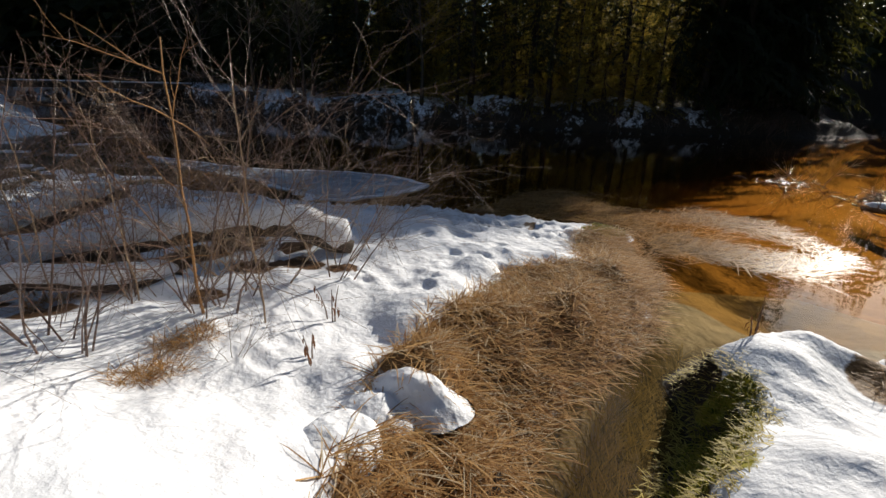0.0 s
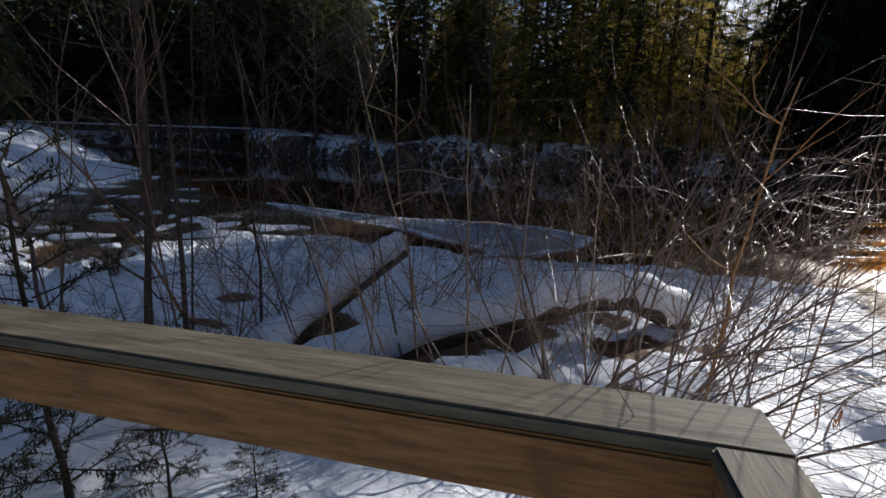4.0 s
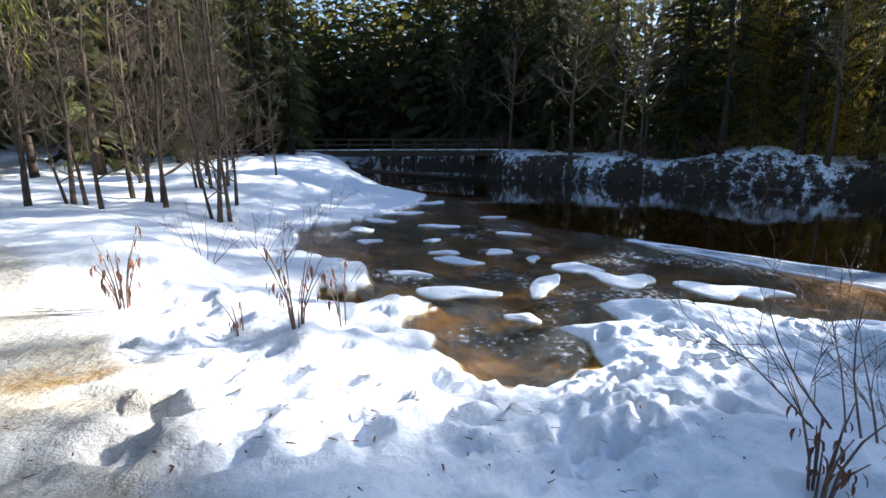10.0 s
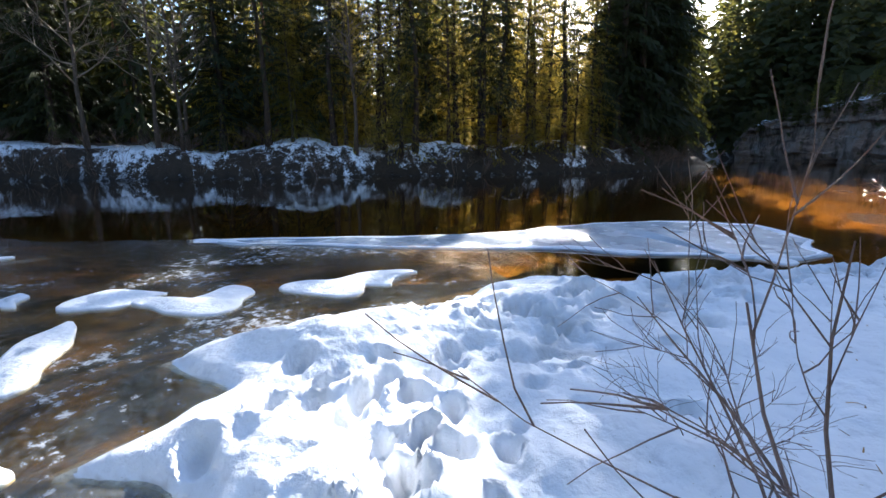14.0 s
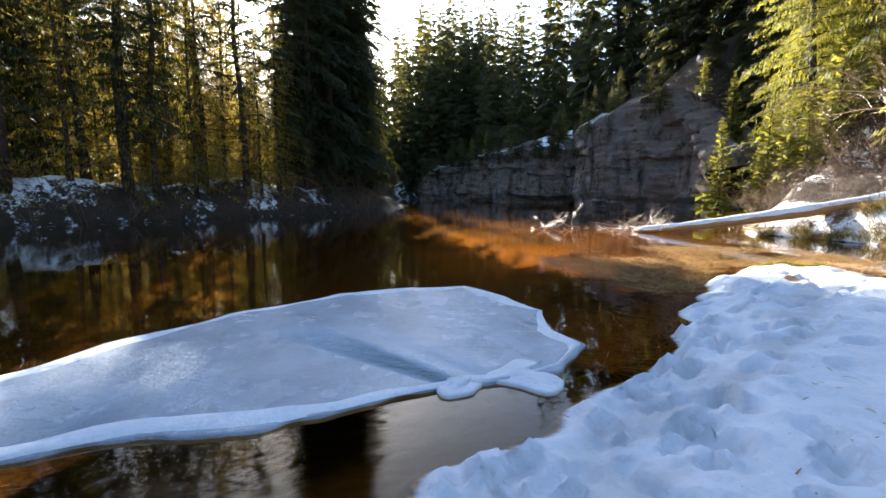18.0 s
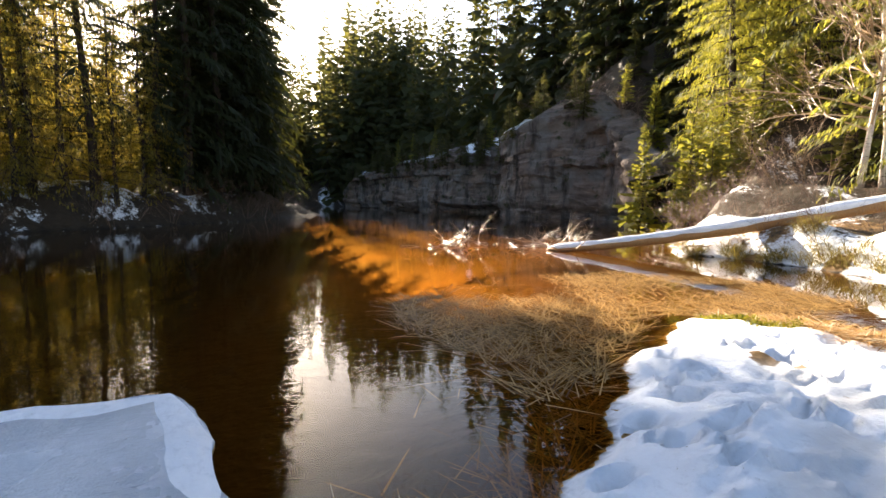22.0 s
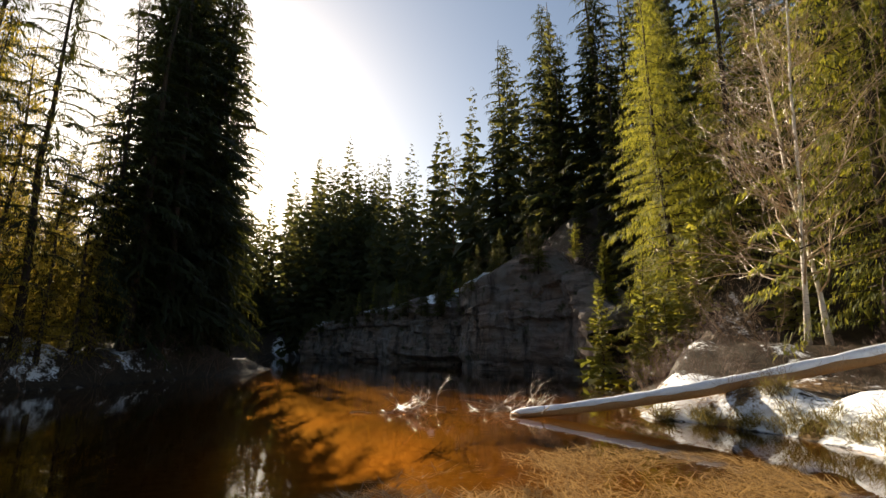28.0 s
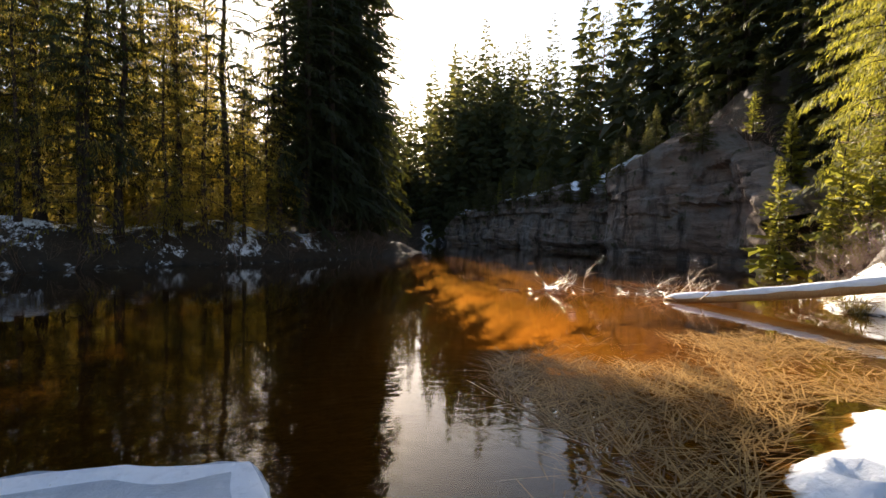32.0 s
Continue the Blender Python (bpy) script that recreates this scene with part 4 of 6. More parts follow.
def grow(v, f, p, d, L, r, depth, rng, bend=0.18, kids=3, up=0.12, sides=4, spread=0.7, ratio=0.62, least=0.0022, kids_to=None):
    """One bent branch and its twigs, added to v and f."""
    n = 4
    pts, rad, q, w = [p], [r], Vector(p), Vector(d).normalized()
    for i in range(n):
        w = (w + Vector(rng.normal(0, bend, 3)) + Vector((0, 0, up))).normalized()
        q = q + w * (L / n)
        pts.append(tuple(q))
        rad.append(max(r * (1 - (i + 1) / n * 0.72), 0.5 * least))
    tube(v, f, pts, rad, sides, False)
    if depth:
        v, f = kids_to or (v, f)
        for k in range(kids):
            t = rng.uniform(0.25, 1.0)
            i = min(int(t * n), n - 1)
            a = Vector(pts[i]).lerp(Vector(pts[i + 1]), t * n - i)
            along = (Vector(pts[i + 1]) - Vector(pts[i])).normalized()
            side = along.cross(Vector(rng.normal(0, 1, 3))).normalized()
            grow(v, f, tuple(a), along + side * spread * rng.uniform(0.6, 1.4), L * ratio * rng.uniform(0.6, 1.15) * (1.2 - 0.5 * t), max(rad[i] * 0.55, least), depth - 1, rng, bend, kids, up, 3, spread, ratio, least)


def bare_tree(name, label, h, r, seed, place, bark, twig, group="", limbs=16, depth=2, low=0.25, lean=0.0, spread=0.8, kids=4, reach=0.28, least=0.005):
    rng = np.random.default_rng(seed)
    t = thing(name, label, "tree", place, 0, group)
    v, f, pts = trunk_mesh(h, r, rng, lean, 8, 0.15)
    smooth(part("trunk", (v, f), bark, t))
    bv, bf = [], []
    for i in range(limbs):
        u = low + (0.97 - low) * (i + rng.uniform(0, 1)) / limbs
        k = min(int(u * 8), 7)
        p = Vector(pts[k]).lerp(Vector(pts[k + 1]), u * 8 - k)
        a = i * 2.4 + rng.normal(0, 0.4)
        d = Vector((math.cos(a), math.sin(a), rng.uniform(0.3, 1.0)))
        grow(bv, bf, tuple(p), d, h * reach * (1.15 - u) * rng.uniform(0.7, 1.3), r * 0.42 * (1.1 - u) + 0.004, depth, rng, 0.16, kids, 0.08, 4, spread, 0.62, least)
    tagged(part("branchwork", (bv, bf), twig, t), kind="stuff")
    return t


def shrub(name, label, h, stems, seed, place, bark, group="", depth=2, splay=0.5, r=0.012, kids=4, foot=0.25, up=0.06):
    rng = np.random.default_rng(seed)
    t = thing(name, label, "shrub", place, 0, group)
    for i in range(stems):
        v, f = [], []
        a, o = rng.uniform(0, 6.28), rng.uniform(0, foot)
        d = Vector((math.cos(a) * splay * rng.uniform(0.2, 1.3), math.sin(a) * splay * rng.uniform(0.2, 1.3), 1.0))
        tv, tf = [], []
        grow(v, f, (o * math.cos(a), o * math.sin(a), -0.12), d, h * rng.uniform(0.65, 1.15), r * rng.uniform(0.7, 1.3), depth, rng, 0.12, kids, up, 5, 0.75, kids_to=(tv, tf))
        stem = part("stem", (v, f), bark, t)
        tagged(part("twigwork", (tv, tf), bark, stem), kind="stuff")
    return t


def stand(ob, x, y, size=1.0, turn=0.0, sink=0.0, tilt=(0.0, 0.0), z=None):
    m = pose(x, y, (ground_z(x, y) if z is None else z) - sink, tilt[0], tilt[1], turn) @ Matrix.Scale(size, 4)
    return m


FAR_TREES = []


def again(ob, x, y, size=1.0, turn=0.0, sink=0.0, tilt=(0.0, 0.0), z=None):
    if (x - 8) ** 2 + (y - 3) ** 2 > (50**2 if ob in (FARS, FARP) else 56**2) and ob not in (PALE,) and ob.name.startswith(("spruce", "pine")):
        FAR_TREES.append((x, y, size * (1.15 if ob.name.startswith("pine") else 1.0), turn))
        return None
    c = copy_thing(ob, Matrix())
    c.matrix_basis = stand(ob, x, y, size, turn, sink, tilt, z)
    return c


FB = "spruces on the far bank"
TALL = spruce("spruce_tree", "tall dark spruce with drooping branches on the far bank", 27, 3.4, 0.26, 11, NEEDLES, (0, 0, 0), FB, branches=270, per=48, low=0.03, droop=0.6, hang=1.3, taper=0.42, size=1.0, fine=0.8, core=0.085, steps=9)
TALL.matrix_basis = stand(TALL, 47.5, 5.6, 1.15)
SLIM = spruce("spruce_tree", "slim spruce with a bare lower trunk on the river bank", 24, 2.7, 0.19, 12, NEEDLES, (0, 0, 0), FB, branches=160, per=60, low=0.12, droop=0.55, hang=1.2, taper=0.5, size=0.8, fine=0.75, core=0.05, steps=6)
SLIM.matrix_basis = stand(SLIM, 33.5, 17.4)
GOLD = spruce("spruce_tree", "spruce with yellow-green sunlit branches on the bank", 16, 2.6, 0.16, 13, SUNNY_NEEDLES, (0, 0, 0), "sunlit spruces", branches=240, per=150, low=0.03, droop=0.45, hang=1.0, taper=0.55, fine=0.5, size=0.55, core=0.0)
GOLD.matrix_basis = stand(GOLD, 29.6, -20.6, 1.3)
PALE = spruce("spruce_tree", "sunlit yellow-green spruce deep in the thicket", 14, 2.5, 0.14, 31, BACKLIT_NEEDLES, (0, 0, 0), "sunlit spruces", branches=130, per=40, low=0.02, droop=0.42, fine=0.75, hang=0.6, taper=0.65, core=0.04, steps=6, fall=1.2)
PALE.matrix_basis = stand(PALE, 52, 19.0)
OLIVE = spruce("spruce_tree", "spruce with backlit olive-gold branches hanging over the bank", 17, 3.1, 0.16, 33, BACKLIT_NEEDLES, (0, 0, 0), "sunlit spruces", branches=210, per=76, low=0.015, droop=0.5, hang=0.9, taper=0.5, fine=0.6, size=0.6, core=0.0)
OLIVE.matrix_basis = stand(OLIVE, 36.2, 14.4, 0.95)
YOUNG = spruce("young_spruce", "small young spruce standing before the cliff", 7.5, 1.7, 0.08, 14, SUNNY_NEEDLES, (0, 0, 0), "young spruces", branches=120, per=44, low=0.03, droop=0.2, hang=0.15, taper=0.85, fine=0.6, size=0.7, core=0.22, steps=5)
YOUNG.matrix_basis = stand(YOUNG, 30.0, -15.2, 0.85)
FARS = spruce("spruce_tree", "distant dark green spruce in the forest", 22, 2.6, 0.2, 15, FOREST_NEEDLES, (0, 0, 0), "forest spruces", branches=140, per=20, low=0.04, droop=0.42, fine=1.1, hang=1.0, taper=0.62, core=0.17, steps=5, fall=1.3)
FARS.matrix_basis = stand(FARS, 57, -25)
FARP = pine("pine_tree", "distant pine with a bare reddish trunk", 23, 0.2, 16, (0, 0, 0), "forest pines", 700)
FARP.matrix_basis = stand(FARP, 70, -26)
BARE = bare_tree("bare_tree", "leafless grey-brown alder on the bank", 13, 0.13, 17, (0, 0, 0), ALDER_BARK, GREY_TWIG, "leafless trees", limbs=24, depth=2, kids=5, least=0.008)
BARE.matrix_basis = stand(BARE, 24.3, 34.6)
THIN = bare_tree("bare_tree", "thin leafless alder with fine twigs", 8.5, 0.055, 18, (0, 0, 0), ALDER_BARK, ALDER_TWIG, "thin leafless trees", limbs=24, depth=2, low=0.08, kids=4, reach=0.2, spread=0.6)
THIN.matrix_basis = stand(THIN, -6.0, 20.4)
BIRCHES = bare_tree("birch_tree", "pale-barked leafless birch with fine brown twigs", 15, 0.10, 19, (0, 0, 0), BIRCH, PALE_TWIG, "birches", limbs=44, depth=2, low=0.12, kids=6, reach=0.3, lean=0.0, least=0.008)
BIRCHES.matrix_basis = stand(BIRCHES, 19.6, -15.0, 1.0, 0, 0, (-4, -7))
again(BIRCHES, 19.2, -15.5, 0.95, 140, 0, (2, -4))

rng_wood = np.random.default_rng(77)
far_line = np.array(FAR_SHORE)


def along_far(s):
    """A point on the far shore, s metres upstream from the bank's end, and the way inland."""
    pts = far_line[6:]
    for a, b in zip(pts, pts[1:]):
        L = np.hypot(*(b - a))
        if s < L or b is pts[-1]:
            d = (b - a) / L
            return a + d * s, np.array([d[1], -d[0]])
        s -= L
    return pts[-1], np.array([1.0, 0.0])


# the big dark spruces at the bank's end
for x, y, k, turn in ((46.0, 8.4, 1.05, 40), (50.2, 5.0, 0.98, 200), (49.5, 8.0, 1.1, 120), (52.0, 6.6, 0.95, 300), (44.6, 10.6, 0.5, 10), (53.5, 4.0, 0.8, 77), (43.0, 9.0, 0.95, 250), (45.0, 7.4, 1.0, 160), (48.4, 6.6, 1.12, 330), (51.0, 8.6, 1.1, 20), (47.8, 9.6, 0.9, 95), (42.2, 12.6, 0.45, 290)):
    again(TALL, x, y, k * (1.18 if k > 0.7 else 1.0), turn)
# trunks in the front row, upstream
ROW = [(18, 2.2, SLIM, 0.95), (22, 1.5, SLIM, 1.0), (24, 3.4, SLIM, 1.1), (27.6, 1.4, SLIM, 0.92), (30.4, 2.6, SLIM, 1.05), (32, 5.5, TALL, 0.9), (33.6, 1.6, SLIM, 1.0), (36, 3.8, SLIM, 1.1), (37.6, 1.4, BARE, 1.0), (39, 2.4, SLIM, 0.95), (41, 5.6, TALL, 0.95), (43, 2.0, SLIM, 1.0),
       (46, 3.5, TALL, 0.8), (48, 1.6, BARE, 0.9), (50, 2.5, BARE, 1.0), (52, 5.0, TALL, 0.95), (54, 2.2, BARE, 1.1), (57, 4.0, TALL, 0.85), (59, 7.0, TALL, 0.95), (61, 2.6, BARE, 0.9), (64, 5, TALL, 0.9), (66, 8, TALL, 1.0), (68, 3, BARE, 1.0), (73, 5, TALL, 0.9), (78, 4, BARE, 1.0), (82, 5, TALL, 0.9)]
for s, o, src, k in ROW:
    p, w = along_far(s)
    again(src, p[0] + w[0] * o, p[1] + w[1] * o, k, s * 37)
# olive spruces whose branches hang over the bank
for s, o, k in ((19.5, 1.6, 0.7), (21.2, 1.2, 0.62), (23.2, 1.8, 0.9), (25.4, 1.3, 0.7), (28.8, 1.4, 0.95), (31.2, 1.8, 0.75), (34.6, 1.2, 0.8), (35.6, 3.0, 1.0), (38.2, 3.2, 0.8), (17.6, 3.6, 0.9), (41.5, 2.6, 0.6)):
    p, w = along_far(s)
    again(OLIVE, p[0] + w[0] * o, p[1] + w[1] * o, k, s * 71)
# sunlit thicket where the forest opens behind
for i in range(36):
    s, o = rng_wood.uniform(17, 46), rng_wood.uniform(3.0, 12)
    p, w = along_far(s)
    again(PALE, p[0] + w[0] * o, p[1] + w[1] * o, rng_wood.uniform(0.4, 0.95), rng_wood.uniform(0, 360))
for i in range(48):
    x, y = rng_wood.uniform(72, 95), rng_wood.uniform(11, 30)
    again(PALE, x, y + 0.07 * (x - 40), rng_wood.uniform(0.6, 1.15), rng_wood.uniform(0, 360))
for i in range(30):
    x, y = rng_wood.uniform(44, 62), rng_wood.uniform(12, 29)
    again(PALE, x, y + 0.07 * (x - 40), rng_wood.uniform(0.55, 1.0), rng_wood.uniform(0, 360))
for x, y, k in ((38.0, 17.0, 1.0), (41.5, 20.5, 0.95), (37.0, 23.5, 1.05), (44.0, 25.0, 1.0), (50.5, 20.0, 1.0), (40.0, 28.0, 0.9), (34.5, 27.5, 1.0), (48.0, 27.5, 1.05)):
    again(SLIM, x, y, k, x * 53)
# forest behind
for i in range(190):
    s, o = rng_wood.uniform(-4, 98), rng_wood.uniform(4.5, 40)
    p, w = along_far(max(s, 0))
    x, y = p + w * o + rng_wood.normal(0, 0.6, 2)
    src = (SLIM, FARS, FARS, TALL, FARP, FARS)[i % 6] if o < 15 and s > 18 else (FARS, FARP, FARS, FARS)[i % 4]
    if (y < 3.5 + 0.07 * (x - 12) and x > 40) or (x < 100 and 10 < y - 0.07 * (x - 40) < 29):
        continue
    if s < 20 and o < 16:
        src = FARS if i % 3 else SLIM
    again(src, x, y, rng_wood.uniform(0.7, 1.05), rng_wood.uniform(0, 360))


def scatter(n, x0, x1, y0, y1, kinds, seed, low=0.7, high=1.1, keep=None, gap=2.2):
    rng = np.random.default_rng(seed)
    done = []
    for _ in range(n * 4):
        x, y = rng.uniform(x0, x1), rng.uniform(y0, y1)
        if len(done) >= n:
            break
        if float(shore_distance(np.array([x]), np.array([y]))[0]) < 1.5 or (keep and not keep(x, y)):
            continue
        if any((x - a) ** 2 + (y - b) ** 2 < gap * gap for a, b in done):
            continue
        done.append((x, y))
        again(kinds[len(done) % len(kinds)], x, y, rng.uniform(low, high), rng.uniform(0, 360))


# wooded hill over the cliff, the valley's end, and the woods behind and upstream
for k in range(22):
    s = k / 21
    x = 37 + 54 * s
    y = float(np.interp(x, [37, 43, 50, 56, 66, 75, 85, 91], [-24.4, -24.8, -23.8, -24.2, -23.0, -21, -17.6, -15])) - (k % 3) * 1.3
    again((FARS, TALL, FARS)[k % 3], x, y, (1.12, 0.92, 1.2)[k % 3] * (0.92 + 0.16 * math.sin(k * 2.1)) * float(np.interp(s, [0, 0.2, 0.5, 0.8, 1], [1.0, 1.12, 1.2, 1.08, 0.85])), k * 67)
scatter(110, 30, 94, -50, -24.5, (FARS, FARS, FARP, TALL, FARS), 21, 0.85, 1.2)
scatter(90, 96, 150, -45, -8, (FARS, FARP, FARS, FARP), 22, 1.0, 1.35)
scatter(40, 96, 106, -26, -4, (FARS, FARP, FARS), 36, 1.05, 1.35, None, 1.8)
scatter(34, 103, 113, -4, 14, (FARS, FARS), 38, 0.8, 1.0, None, 1.6)
scatter(60, -34, 40, 58, 74, (FARS, FARS), 39, 0.9, 1.2, None, 1.8)
scatter(40, 97, 150, -8, 40, (FARS, FARP, FARS, FARP), 28, 0.5, 0.7)
scatter(30, 60, 96, 8, 45, (FARS, FARP), 23, 0.7, 1.0, lambda x, y: not 9 < y - 0.07 * (x - 40) < 26)
scatter(26, 12, 30, -40, -21, (PALE, FARS, TALL), 24, 0.8, 1.1)
scatter(150, -30, 40, 52, 95, (FARS, FARP, FARS), 25, 0.9, 1.2, lambda x, y: y > 55 or abs(x - 8) > 8)
scatter(46, -26, 34, 50, 62, (TALL, FARS, SLIM), 35, 0.85, 1.1, lambda x, y: y > 55 or abs(x - 8) > 8)
scatter(95, -34, 1, 8, 58, (FARS, SLIM, FARS), 26, 0.7, 1.0, lambda x, y: float(trail_distance(np.array([x]), np.array([y]))[0]) > 2.5 and y > 34 + 1.1 * (x + 9))
scatter(16, -34, -12, -14, 20, (FARS, SLIM), 29, 0.7, 1.0)
scatter(24, -30, 14, -40, -14, (FARS, SLIM), 27, 0.7, 1.0)
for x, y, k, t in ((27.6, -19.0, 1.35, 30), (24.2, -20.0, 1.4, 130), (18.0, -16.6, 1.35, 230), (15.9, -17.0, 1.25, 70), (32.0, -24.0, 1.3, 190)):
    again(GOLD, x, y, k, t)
for x, y, k, t in ((28.4, -16.4, 0.6, 10), (26.2, -17.0, 0.7, 60), (23.5, -17.8, 0.6, 150), (21.2, -17.4, 0.7, 250), (26.0, -15.6, 0.75, 40), (27.4, -16.0, 0.9, 160), (24.6, -16.2, 0.6, 290), (25.2, -17.6, 1.0, 80)):
    again(YOUNG, x, y, k, t)
CLUMPS = [(-6.9, 21.0), (-5.1, 21.8), (-4.0, 24.0), (-2.9, 19.8)]
# leafless thicket on the near bank upstream
for x, y, k in ((-4.4, 20.5, 1.1), (-2.6, 21.5, 0.9), (-5.8, 22.5, 1.2), (-3.2, 24.5, 1.0), (-6.5, 26, 1.1), (-1.5, 27, 0.8), (-4.6, 29, 1.1), (-8.0, 21, 1.3), (-7.2, 17.5, 1.1)):
    again(THIN, x, y, k, x * 77)
# clumps of two or three stems by the path, and on the dark bank across the river
for x, y in CLUMPS:
    for k, (dx, dy, tx, ty) in enumerate(((0.0, 0.0, 2, -3), (0.28, 0.1, -4, 5), (-0.22, 0.2, 5, -6))):
        again(THIN, x + dx, y + dy, (1.15, 0.95, 0.75)[k], x * 91 + k * 130, 0.0, (tx, ty))


# distant woods round the valley, too far to tell the trees apart
def quick_mesh(name, v, q, material):
    me = bpy.data.meshes.new(name)
    me.vertices.add(len(v))
    me.vertices.foreach_set("co", np.asarray(v, np.float32).ravel())
    me.loops.add(q.size)
    me.loops.foreach_set("vertex_index", q.ravel().astype(np.int32))
    me.polygons.add(len(q))
    me.polygons.foreach_set("loop_start", np.arange(0, q.size, 4, dtype=np.int32))
    me.update()
    me.materials.append(material)
    return new(name, me)


def distant_woods():
    rng = np.random.default_rng(91)
    for _ in range(330):
        a, R = rng.uniform(-1.35, 2.2), rng.uniform(95, 170)
        FAR_TREES.append((20 + R * math.cos(a), 10 + R * math.sin(a), rng.uniform(0.75, 1.1) * (0.5 if 0 < math.sin(a) < 0.3 else 1.0), rng.uniform(0, 6.28)))
    shapes = []
    for k in range(5):
        r = np.random.default_rng(500 + k)
        (v, q), _ = spruce_crown(23, 2.6, r, branches=64, per=7, low=0.03, droop=0.42, fine=1.5, hang=0.9, taper=0.62, core=0.26, steps=3, fall=1.7)
        shapes.append((v, q))
    rows = np.array(FAR_TREES)
    z, d = ground_at(rows[:, 0], rows[:, 1])
    vs, qs, count = [], [], 0
    for i in np.flatnonzero(d > 2):
        x, y, size, turn = rows[i]
        c, s = math.cos(turn), math.sin(turn)
        v, q = shapes[i % 5]
        qs.append(q + count)
        count += len(v)
        vs.append(v * size @ np.array([[c, s, 0], [-s, c, 0], [0, 0, 1]]) + [x, y, z[i] - 0.3])
    v = np.concatenate(vs)
    ob = quick_mesh("distant_forest", v, np.concatenate(qs), FOREST_NEEDLES)
    return tagged(ob, "dark distant spruce forest on the valley sides", "forest", kind="stuff")


distant_woods()


# ---- timber ----
def timber(name, a, b, w, h, material, parent, label="", bevel=0.006, roll=0.0):
    """A squared timber from a to b, grained along its length."""
    a, b = Vector(a), Vector(b)
    d = b - a
    ob = part(name, box(bmesh.new(), d.length, w, h, Matrix(), bevel), material, parent, label)
    ob.matrix_basis = Matrix.Translation((a + b) / 2) @ d.to_track_quat("X", "Z").to_matrix().to_4x4() @ pose(0, 0, 0, roll)
    return ob


def rod(pts, radii, material, name, parent=None, label="", sides=8):
    v, f = [], []
    tube(v, f, pts, radii, sides)
    return smooth(part(name, (v, f), material, parent, label))


# railing beside the path
UP = Vector((0, 0, 1))
rail = thing("railing", "weathered wooden railing with a wide top board beside the path", "railing")
A, B, TOP = Vector((2.38, -2.28, 0)), Vector((1.0, -0.52, 0)), 2.42
run = (B - A).normalized()
crosswise = Vector((-run.y, run.x, 0))
timber("top_board", A - run * 0.08 + UP * TOP, B + run * 0.03 + UP * TOP, 0.15, 0.035, GREY_WOOD, rail, "grey weathered top board")
timber("side_board", A + crosswise * 0.05 + UP * (TOP - 0.095), B + crosswise * 0.05 + UP * (TOP - 0.095), 0.045, 0.145, BROWN_WOOD, rail, "brown side board")
R0 = A + crosswise * 0.078 + run * -0.005
timber("return_board", R0 + UP * (TOP + 0.002), R0 + crosswise * 0.42 + UP * (TOP + 0.002), 0.13, 0.035, GREY_WOOD, rail)
timber("return_side", R0 + UP * (TOP - 0.095) + run * 0.03, R0 + crosswise * 0.40 + UP * (TOP - 0.095) + run * 0.03, 0.04, 0.14, BROWN_WOOD, rail)
for q in (A + run * 0.02, B - run * 0.16, A + crosswise * 0.44):
    timber("post", Vector((q.x, q.y, ground_z(q.x, q.y) - 0.3)), Vector((q.x, q.y, TOP - 0.02)), 0.095, 0.095, BROWN_WOOD, rail)

# plank footbridge over the brook, under the walker
deck = thing("plank_bridge", "low plank footbridge with snow over the brook", "bridge")
S, N = Vector((4.95, -7.6, 1.44)), Vector((2.05, -3.35, 1.40))
lay = (N - S).normalized()
wide = Vector((-lay.y, lay.x, 0))
for s in (-0.55, 0.55):
    timber("bearer", S + wide * s - UP * 0.16, N + wide * s - UP * 0.16, 0.14, 0.2, BROWN_WOOD, deck)
count = int((N - S).length / 0.15)
for i in range(count):
    c = S + lay * (0.08 + i * 0.15)
    timber("plank", c - wide * 0.75 - UP * (0.03 + 0.001 * (i % 2)), c + wide * 0.75 - UP * (0.03 + 0.001 * (i % 2)), 0.151, 0.045, GREY_WOOD, deck)

# footbridge upstream
bridge = thing("footbridge", "long wooden footbridge with railings over the river", "bridge")
P, Q = Vector((-5.5, 48.4, 2.3)), Vector((17.0, 45.3, 2.3))
along = (Q - P).normalized()
over = Vector((-along.y, along.x, 0))
for s in (-0.95, 0.95):
    timber("girder", P + over * s - UP * 0.28, Q + over * s - UP * 0.28, 0.22, 0.42, DARK_WOOD, bridge)
    for z in (0.5, 0.95):
        timber("handrail", P + over * s * 1.06 + UP * z, Q + over * s * 1.06 + UP * z, 0.05, 0.09, DARK_WOOD, bridge)
    for i in range(13):
        c = P + (Q - P) * (i / 12) + over * s
        timber("post", c - UP * 0.2, c + UP * 1.0, 0.1, 0.1, DARK_WOOD, bridge)
for i in range(150):
    c = P + (Q - P) * ((i + 0.5) / 150)
    timber("plank", c - over * 1.0, c + over * 1.0, 0.135, 0.05, GREY_WOOD, bridge, "", 0.0)
timber("snow_strip", P + UP * 0.07 - over * 0.3, Q + UP * 0.07 - over * 0.3, 1.3, 0.09, SNOW, bridge, "snow on the deck", 0.03)
for i in (4, 8):
    c = P + (Q - P) * (i / 12)
    for s in (-0.8, 0.8):
        rod([c + over * s - UP * 3.2, c + over * s - UP * 0.4], [0.14, 0.13], DARK_WOOD, "pile", bridge)
tagged(rod([Vector((2.2, 43.6, 0.9)), Vector((9.5, 42.5, 0.35)), Vector((12.0, 41.9, 0.05))], [0.2, 0.17, 0.12], DARK_WOOD, "drift_log"), "dark fallen trunk lying across the water below the footbridge", "log")

